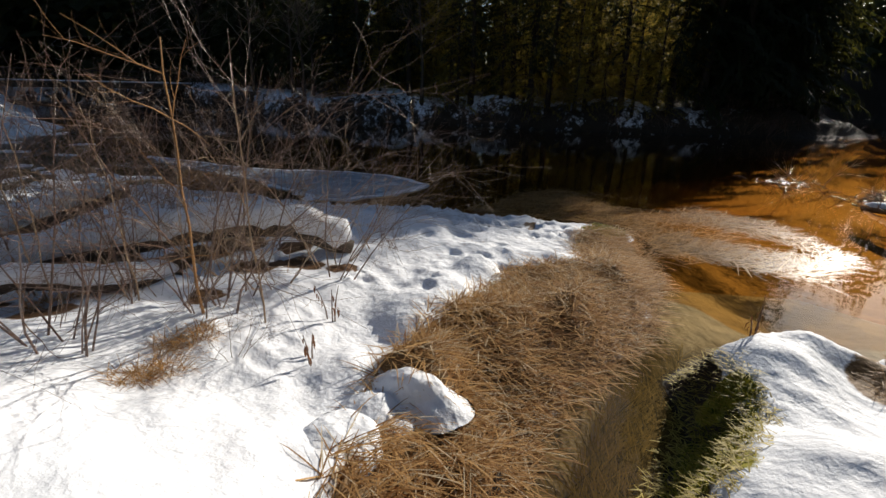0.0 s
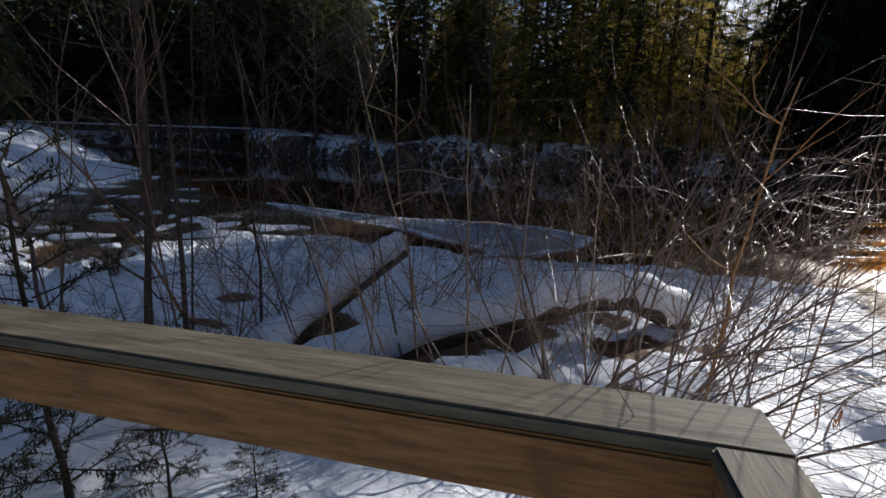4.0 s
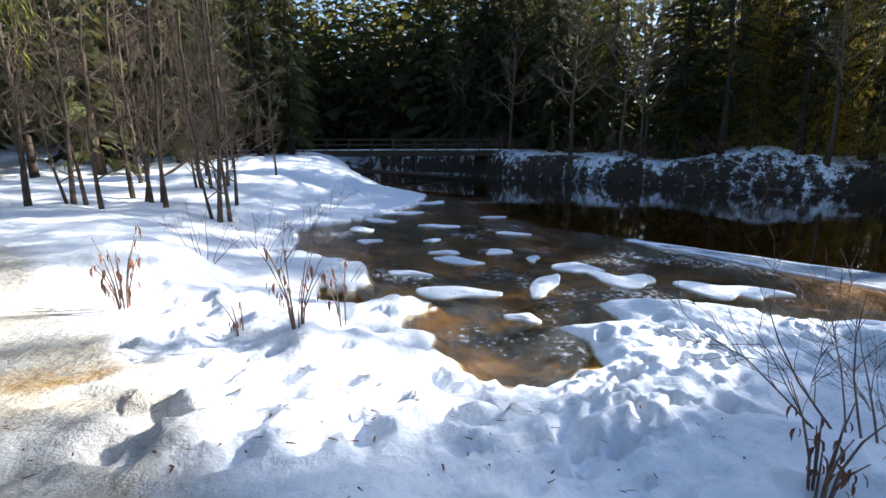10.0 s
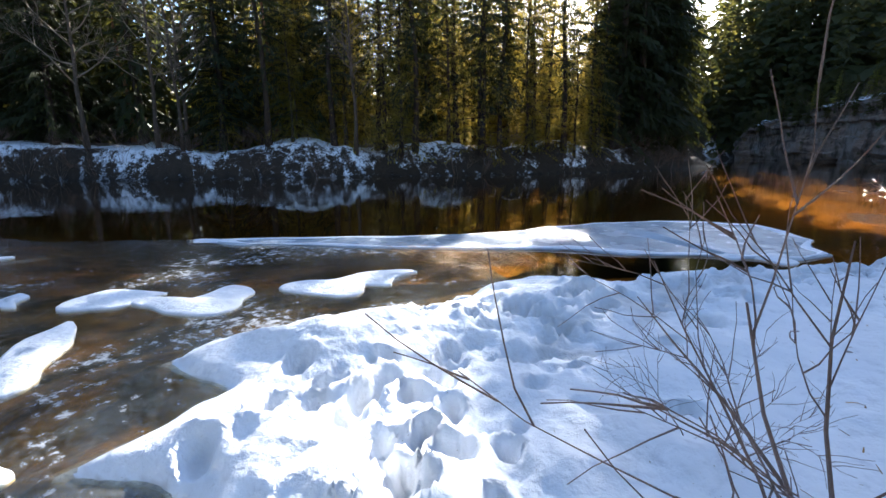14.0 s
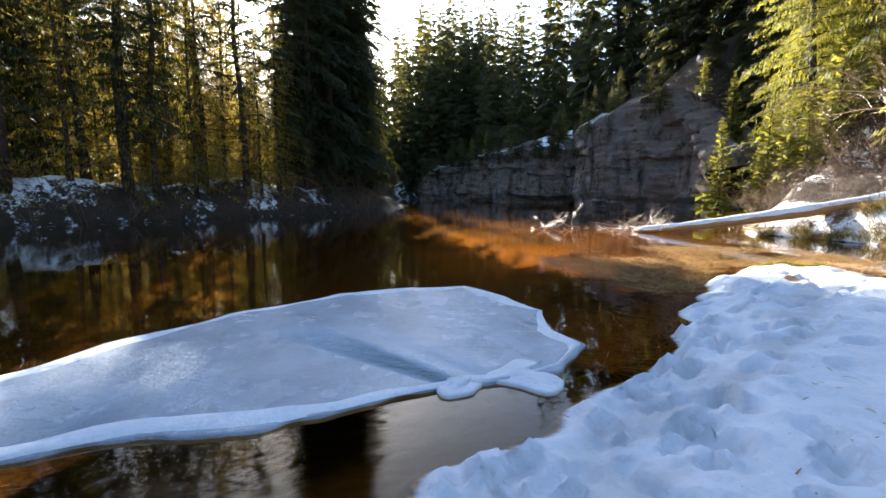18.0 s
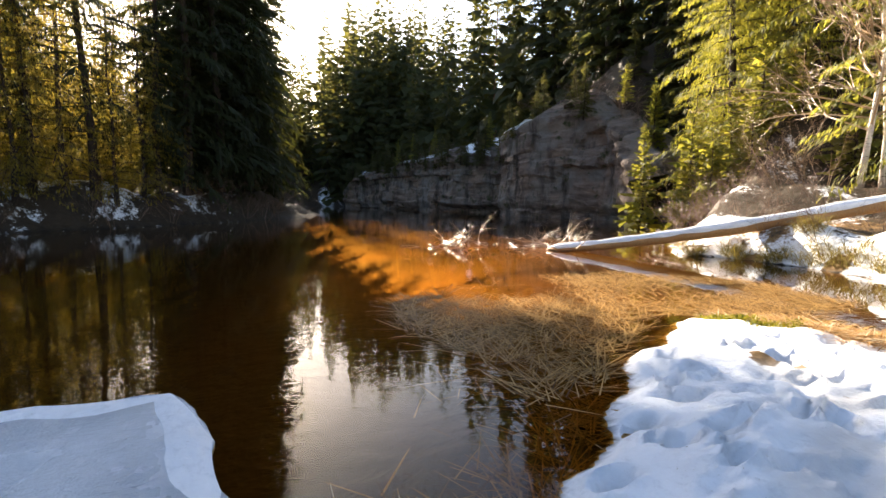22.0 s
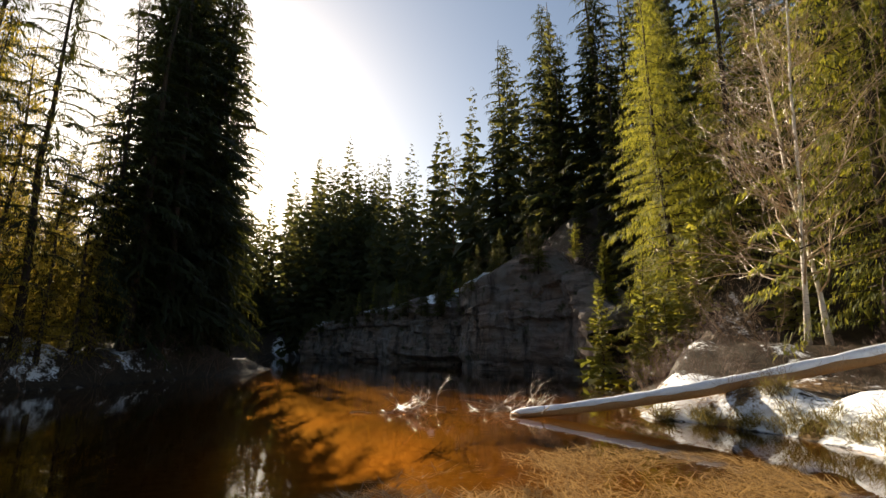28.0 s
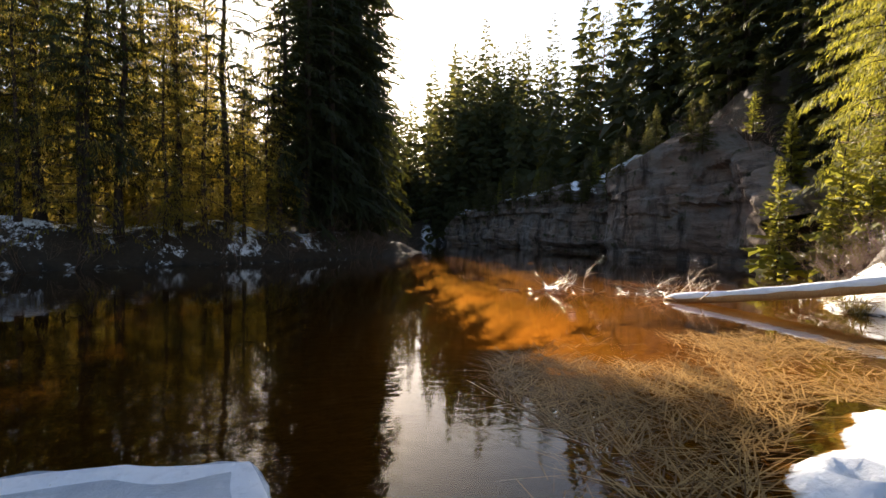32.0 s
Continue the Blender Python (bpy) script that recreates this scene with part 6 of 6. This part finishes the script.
def hanging_crown(rng, low, high, branches, reach, twigs, needles):
    """Low boughs with hanging side twigs, each set with small needle tufts."""
    base, way, lv, lf = [], [], [], []
    for i in range(branches):
        u = i / branches
        z = low + (high - low) * u
        L = reach * rng.uniform(0.75, 1.1) * (0.42 + 0.62 * u)
        a = i * 2.39996 + rng.normal(0, 0.3)
        out = np.array([math.cos(a), math.sin(a), 0.0])
        across = np.array([-math.sin(a), math.cos(a), 0.0])
        droop = rng.uniform(0.25, 0.5)
        tube(lv, lf, [tuple(out * L * t + np.array([0, 0, z + L * (0.12 * t - droop * t * t)])) for t in (0, 0.35, 0.7, 1.0)], [0.022, 0.016, 0.01, 0.004], 4, False)
        t = rng.uniform(0.2, 1.0, twigs) ** 0.7
        root = out * (L * t)[:, None]
        root[:, 2] += z + L * (0.12 * t - droop * t * t)
        side = rng.choice([-1.0, 1.0], twigs)[:, None]
        d = out * 0.35 + across * side * rng.uniform(0.3, 0.9, twigs)[:, None]
        d[:, 2] -= rng.uniform(0.6, 2.0, twigs)
        d /= np.linalg.norm(d, axis=1, keepdims=True)
        tl = rng.uniform(0.25, 0.8, twigs)
        for k in range(needles):
            f = (k + rng.uniform(0, 1, twigs)) / needles
            p = root + d * (tl * f)[:, None]
            p[:, 2] -= 0.25 * tl * f * f
            w = d * 0.9 + rng.normal(0, 0.38, (twigs, 3))
            base.append(p)
            way.append(w / np.linalg.norm(w, axis=1, keepdims=True))
    b, w = np.concatenate(base), np.concatenate(way)
    v, q = sprays_mesh(b, w, rng.uniform(0.05, 0.11, len(b)), rng.uniform(0.004, 0.008, len(b)), 0.12)
    return (v, q), (lv, lf)


near_spruce = spruce("spruce_tree", "old spruce with long hanging branches over the path", 17, 2.7, 0.09, 61, SUNNY_NEEDLES, (0, 0, 0), "", branches=130, per=40, low=0.28, droop=0.5, fine=0.6, hang=0.9, taper=0.5, core=0.16)


def hang_boughs(tree, seed, low, branches, reach, twigs, needles):
    (hv, hq), limbs = hanging_crown(np.random.default_rng(seed), low, 6.0, branches, reach, twigs, needles)
    kind = np.repeat(np.random.default_rng(seed + 1).random(len(hq) // 30 + 1), 30)[: len(hq)]
    # sunlit and shaded tufts painted as two needle colours, shared out by chance
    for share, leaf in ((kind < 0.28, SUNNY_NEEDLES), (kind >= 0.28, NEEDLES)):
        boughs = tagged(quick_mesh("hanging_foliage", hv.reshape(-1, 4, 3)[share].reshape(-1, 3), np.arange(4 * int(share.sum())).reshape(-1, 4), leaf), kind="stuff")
        boughs.parent = tree
    tagged(part("branchwork", limbs, SPRUCE_BARK, tree), kind="stuff")


hang_boughs(near_spruce, 62, 0.75, 84, 2.75, 92, 18)
near_spruce.matrix_basis = stand(near_spruce, -3.9, 5.5, 1.0, 0)
next_spruce = spruce("spruce_tree", "spruce whose long boughs hang high over the path", 18, 2.7, 0.10, 65, SUNNY_NEEDLES, (0, 0, 0), "", branches=130, per=40, low=0.3, droop=0.5, fine=0.6, hang=0.9, taper=0.5, core=0.1)
hang_boughs(next_spruce, 66, 2.3, 56, 3.3, 84, 18)
next_spruce.matrix_basis = stand(next_spruce, -4.9, 9.4, 1.0, 0)
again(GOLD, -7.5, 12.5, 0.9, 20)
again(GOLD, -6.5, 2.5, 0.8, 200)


# ---- dry plants ----
def dry_plant(name, label, h, stems, seed, place):
    rng = np.random.default_rng(seed)
    t = thing(name, label, "plant", place, 0, "dry plants in the snow")
    for i in range(stems):
        v, f = [], []
        a = rng.uniform(0, 6.28)
        lean = rng.uniform(0.05, 0.4)
        L = h * rng.uniform(0.55, 1.1)
        pts = [Vector((0.05 * math.cos(a), 0.05 * math.sin(a), -0.05)) + Vector((math.cos(a) * lean * L * u * u, math.sin(a) * lean * L * u * u, L * u)) for u in (0, 0.35, 0.7, 1.0)]
        tube(v, f, pts, [0.009, 0.008, 0.006, 0.003], 5)
        st = part("stem", (v, f), TWIG, t)
        for k in range(rng.integers(2, 6)):
            u = rng.uniform(0.35, 1.0)
            p = Vector(pts[0]).lerp(pts[3], u)
            b, d = rng.uniform(0, 6.28), rng.uniform(0.03, 0.06) * (1.25 if h > 0.7 else 1.0)
            o = Vector((math.cos(b), math.sin(b), 0))
            w = Vector((-o.y, o.x, 0)) * 0.25 * d
            lv = [p, p + o * d * 0.5 + w - UP * d * 0.5, p + o * d * 0.5 - w - UP * d * 0.6, p + o * d * 0.7 + w * 0.8 - UP * d * 1.4, p + o * d * 0.6 - w * 0.8 - UP * d * 1.5, p + o * d * 0.4 - UP * d * 2.2]
            part("leaf", (lv, [(0, 1, 2), (1, 3, 4, 2), (3, 5, 4)]), DRY_LEAF, st)
    return t


for k, (x, y, h, n) in enumerate(((-0.74, 9.8, 1.05, 10), (-2.65, 10.9, 1.0, 10), (2.05, 6.45, 0.6, 9), (-0.2, 10.4, 0.9, 3), (-1.3, 10.0, 0.6, 3), (8.0, -6.6, 0.6, 3), (9.55, -5.3, 0.4, 3), (5.9, -2.6, 0.5, 2), (6.5, -1.9, 0.5, 3))):
    dry_plant("dry_plant", "withered brown plant stems with curled leaves standing in snow", h, n, 300 + k, (x, y, ground_z(x, y)))


# ---- dead grass, reeds, debris ----
def blades(name, label, category, n, ring, seed, material, length, width, lie, z0, heading=None, turn=0.5, on_ground=True, clump=0.0):
    """Many bent blades inside a ring, as one mesh."""
    rng = np.random.default_rng(seed)
    lo, hi = ring.min(0), ring.max(0)
    pts = np.zeros((0, 2))
    while len(pts) < n:
        p = rng.uniform(lo, hi, (4 * n, 2))
        keep = shore_distance(p[:, 0], p[:, 1], ring) < 0.15 * rng.random(len(p)) - 0.05
        if clump:
            keep &= wave(p[:, 0], p[:, 1], clump, seed) > rng.normal(-0.1, 0.35, len(p))
        pts = np.concatenate([pts, p[keep]])
    pts = pts[:n]
    z = ground_at(pts[:, 0], pts[:, 1])[0] if on_ground else np.zeros(n)
    a = rng.normal(heading, turn, n) if heading is not None else rng.uniform(0, 6.28, n)
    a = a + 0.5 * wave(pts[:, 0], pts[:, 1], 1.3, seed + 3)
    L = length * rng.uniform(0.5, 1.5, n)
    d = np.stack([np.cos(a), np.sin(a)], -1)
    s = np.stack([-d[:, 1], d[:, 0]], -1) * (width * rng.uniform(0.6, 1.4, n))[:, None]
    up = rng.uniform(0.2, 1.0, n) * (1 - lie)
    rows = []
    for t, hgt, wf in ((0.0, 0.0, 1.0), (0.4, 0.55, 0.9), (0.75, 0.8, 0.7), (1.0, 0.7, 0.15)):
        c = pts + d * (L * t * (0.5 + 0.5 * lie))[:, None]
        h = np.maximum(z, 0) + z0 + L * up * hgt
        rows += [np.c_[c + s * wf, h], np.c_[c - s * wf, h]]
    v = np.stack(rows, 1).reshape(-1, 3)
    i = np.arange(n)[:, None] * 8
    q = np.concatenate([i + [0, 1, 3, 2], i + [2, 3, 5, 4], i + [4, 5, 7, 6]])
    return tagged(part(name, (v.tolist(), q.tolist()), material), label, category, kind="stuff")


blades("dead_grass", "matted straw-brown dead grass on the brook bank", "grass", 13000, GRASS_RING, 71, STRAW, 0.36, 0.0055, 0.78, 0.0, -0.6, 1.5)
BLEACHED = make_blades("bleached_grass", (0.42, 0.32, 0.19), (0.80, 0.68, 0.48))
blades("bleached_grass", "pale bleached stems lying over the dead grass", "grass", 2200, GRASS_RING, 83, BLEACHED, 0.34, 0.004, 0.86, 0.03, -0.9, 1.8, True, 2.2)
TURF_RING = np.array([(9.3, -4.75), (8.4, -5.15), (7.4, -5.35), (6.6, -5.5), (6.4, -5.9), (7.4, -5.95), (8.4, -5.85), (9.0, -5.35)])
blades("bank_grass", "tangled yellow-brown grass on the undercut brook bank", "grass", 2000, TURF_RING, 84, make_blades("bank_turf", (0.16, 0.12, 0.02), (0.56, 0.45, 0.09)), 0.11, 0.005, 0.8, 0.0, 2.2, 1.2)
for k, (a, b) in enumerate((((9.0, -3.6, 0.16), (9.75, -3.85, 0.1)), ((8.2, -3.9, 0.14), (8.9, -3.7, 0.2)), ((7.6, -3.3, 0.2), (8.3, -3.5, 0.18)))):
    m = (Vector(a) + Vector(b)) / 2 + Vector((0.03, 0.05, 0.02))
    tagged(rod([a, tuple(m), b], [0.013, 0.012, 0.006], GREY_TWIG, "stick"), "pale dead stick lying in the matted grass", "stick", "dead sticks in the grass")
NEAR_LITTER = np.array([(-2.0, 6.9), (-2.4, 6.3), (-2.8, 5.2), (-2.4, 3.9), (-2.7, 3.2), (-3.6, 2.3), (-6, 2.2), (-6, 9), (-3.7, 8.1), (-2.6, 7.5)])
blades("leaf_litter", "brown leaf litter and needles on bare ground under the spruce", "litter", 9000, NEAR_LITTER, 76, DRY_LEAF, 0.085, 0.011, 0.85, 0.004)
WALK_RING = np.array([(-3.2, 1.0), (1.2, 0.2), (1.6, 3.5), (2.6, 7.2), (0.5, 9.0), (-2.0, 9.5), (-3.0, 8.0), (-1.9, 5.5)])
blades("fallen_bits", "small dark bits of bark and twig lying on the snow", "litter", 420, WALK_RING, 77, DRY_LEAF, 0.055, 0.006, 0.95, 0.006)
SHORE_RING = np.array([(3.0, 7.0), (7.0, 5.6), (9.0, 3.6), (11.0, 0.4), (12.6, -0.8), (9.0, -2.0), (8.0, 1.0), (6.0, 4.6)])
blades("fallen_bits", "scattered dry bits of reed and bark on trodden snow", "litter", 260, SHORE_RING, 78, REED, 0.06, 0.004, 0.95, 0.008)
WEED_RING = np.array([(5.6, -5.5), (6.9, -5.0), (8.0, -4.62), (9.0, -4.48), (9.9, -4.5), (9.2, -4.75), (8.0, -5.3), (6.8, -5.55), (5.6, -5.75)])
blades("water_weed", "brown-green weed trailing under the brook water", "weed", 2600, WEED_RING, 79, WEED, 0.34, 0.005, 0.97, -0.012, 0.5, 0.5, False)
REED_RING = np.array([(14.9, 2.6), (16.5, 2.2), (17.8, -0.3), (17.8, -3.2), (16.0, -5.2), (14.0, -4.9), (13.0, -3.4), (12.7, -2.6), (13.7, -2.2), (14.3, -1.1), (13.7, -0.1), (13.1, 0.8), (12.4, 1.5), (12.3, 2.2), (13.2, 2.0)])
blades("floating_reeds", "brown dead reeds floating flat on the water", "reeds", 5200, REED_RING, 72, REED, 0.5, 0.006, 0.97, 0.004, -0.5, 0.8, False, 1.6)
MAT_RING = np.array([(9.75, 4.75), (10.3, 4.5), (11.2, 4.0), (12.3, 3.2), (13.6, 2.1), (15.2, 0.4), (14.6, -0.9), (13.7, -0.1), (13.1, 0.8), (12.5, 1.3), (11.7, 2.2), (11.0, 2.85), (10.5, 3.5), (10.0, 4.0)])
SUNK_REED = make_blades("sunken_reed", (0.04, 0.025, 0.010), (0.26, 0.17, 0.075), 0.15, 0.5)
blades("sunken_reeds", "mat of dark drowned reeds lying along the shore", "reeds", 4600, MAT_RING, 85, SUNK_REED, 0.42, 0.006, 0.98, -0.008, -0.5, 1.3, False, 1.8)
SEDGE_RING = np.array([(8.2, 11.4), (7.5, 9.5), (8.3, 8.7), (9.1, 8.7), (9.0, 9.6), (8.6, 10.8)])
blades("sunken_sedge", "golden sedge bent over in the icy shallows", "grass", 900, SEDGE_RING, 73, STRAW, 0.45, 0.004, 0.7, -0.02, 2.2, 0.8, False, 2.2)
for k, (x, y, r) in enumerate(((9.9, -6.5, 0.42), (4.15, 0.17, 0.35), (13.2, -10.6, 0.5), (10.5, -6.9, 0.3), (12.7, -9.7, 0.4), (5.0, -1.8, 0.3), (4.6, -2.2, 0.3))):
    ring = np.array([(x + r * math.cos(t), y + 0.6 * r * math.sin(t)) for t in np.linspace(0, 6.28, 9)[:-1]])
    blades("dead_grass", "tuft of dead grass showing through the snow", "grass", 300, ring, 80 + k, STRAW, 0.25, 0.003, 0.62, 0.0)
TUSSOCK = make_blades("olive_tussock_grass", (0.10, 0.08, 0.02), (0.42, 0.33, 0.10))
for k, (x, y, r) in enumerate(((15.3, -8.5, 0.4), (16.2, -8.7, 0.45), (17.0, -8.75, 0.5), (18.0, -8.6, 0.45), (19.0, -8.5, 0.4), (20.0, -8.0, 0.4), (17.6, -9.4, 0.4), (14.6, -8.15, 0.35), (20.9, -8.7, 0.5))):
    ring = np.array([(x + r * math.cos(t), y + 0.6 * r * math.sin(t)) for t in np.linspace(0, 6.28, 9)[:-1]])
    blades("tussock", "shaggy olive-brown grass tussock on the bank's edge", "grass", 420, ring, 120 + k, TUSSOCK, 0.5, 0.006, 0.35, 0.0)
MOSS_RING = np.array([(13.9, -1.35), (13.3, -1.1), (12.6, -1.3), (12.8, -1.65), (13.5, -1.75)])
blades("moss", "bright yellow-green moss on the tip of the snowy spit", "moss", 2500, MOSS_RING, 74, MOSS, 0.09, 0.006, 0.3, 0.0)
BANK_MOSS = np.array([(8.75, -5.25), (8.0, -5.38), (7.2, -5.55), (7.0, -5.8), (7.8, -5.75), (8.6, -5.6)])
blades("moss", "yellow-green moss on the brook's edge", "moss", 3500, BANK_MOSS, 75, MOSS, 0.06, 0.006, 0.3, 0.0)


def snow_lump(label, place, size, seed):
    """A rounded, dented heap of snow."""
    bm = bmesh.new()
    bmesh.ops.create_icosphere(bm, subdivisions=4, radius=1.0)
    co = np.array([v.co for v in bm.verts])
    k = 1 + 0.16 * wave(co[:, 0] + co[:, 2], co[:, 1] - co[:, 2], 2.4, seed) + 0.05 * wave(co[:, 0] - co[:, 2], co[:, 1] + co[:, 2], 6.5, seed + 1)
    for v, f in zip(bm.verts, k):
        up, flare = max(v.co.z, 0.0), 1.35 - 0.5 * max(v.co.z, 0.0) ** 0.6
        v.co = Vector((v.co.x * f * size[0] * flare, v.co.y * f * size[1] * flare, up**0.8 * f * size[2] - 0.08))
    ob = smooth(part("snow_lump", bm, SNOW))
    ob.matrix_basis = pose(place[0], place[1], ground_z(place[0], place[1]) + 0.05 * size[2], 0, 0, seed * 40)
    return tagged(ob, label, "snow", "lumps of old snow by the brook")


for k, (x, y, a, b, c) in enumerate(((6.4, -3.62, 0.36, 0.27, 0.28), (5.95, -3.6, 0.34, 0.24, 0.2), (5.5, -3.75, 0.3, 0.26, 0.16))):
    snow_lump("rounded lump of old snow at the brook's edge", (x, y), (a, b, c), 3 + k)


def twig_heap(label, place, n, spread, seed, stretch=(1.0, 1.0)):
    rng = np.random.default_rng(seed)
    t = thing("brushwood", label, "branches", place)
    tv, tf = [], []
    for i in range(n):
        v, f = [], []
        a = rng.uniform(0, 6.28)
        p = (rng.normal(0, spread * stretch[0]), rng.normal(0, spread * stretch[1]), rng.uniform(0.0, 0.12))
        grow(v, f, p, (math.cos(a), math.sin(a), rng.uniform(-0.05, 0.18)), rng.uniform(0.6, 1.5), 0.02, 1, rng, 0.25, 5, 0.0, 4, kids_to=(tv, tf))
        part("twig", (v, f), PALE_TWIG, t)
    tagged(part("twigwork", (tv, tf), PALE_TWIG, t), kind="stuff")
    return t


twig_heap("heap of bare branches caught at the log's tip", (23.0, -4.7, 0.02), 44, 0.55, 401)
twig_heap("raft of twigs drifting on the river", (24.4, -1.9, -0.02), 30, 0.34, 402, (0.5, 2.2))
twig_heap("broken branches on the bank beside the fallen trunk", (20.8, -8.2, 0.25), 22, 0.6, 403)
twig_heap("broken branches under the fallen trunk", (19.4, -9.6, 0.6), 16, 0.6, 404)
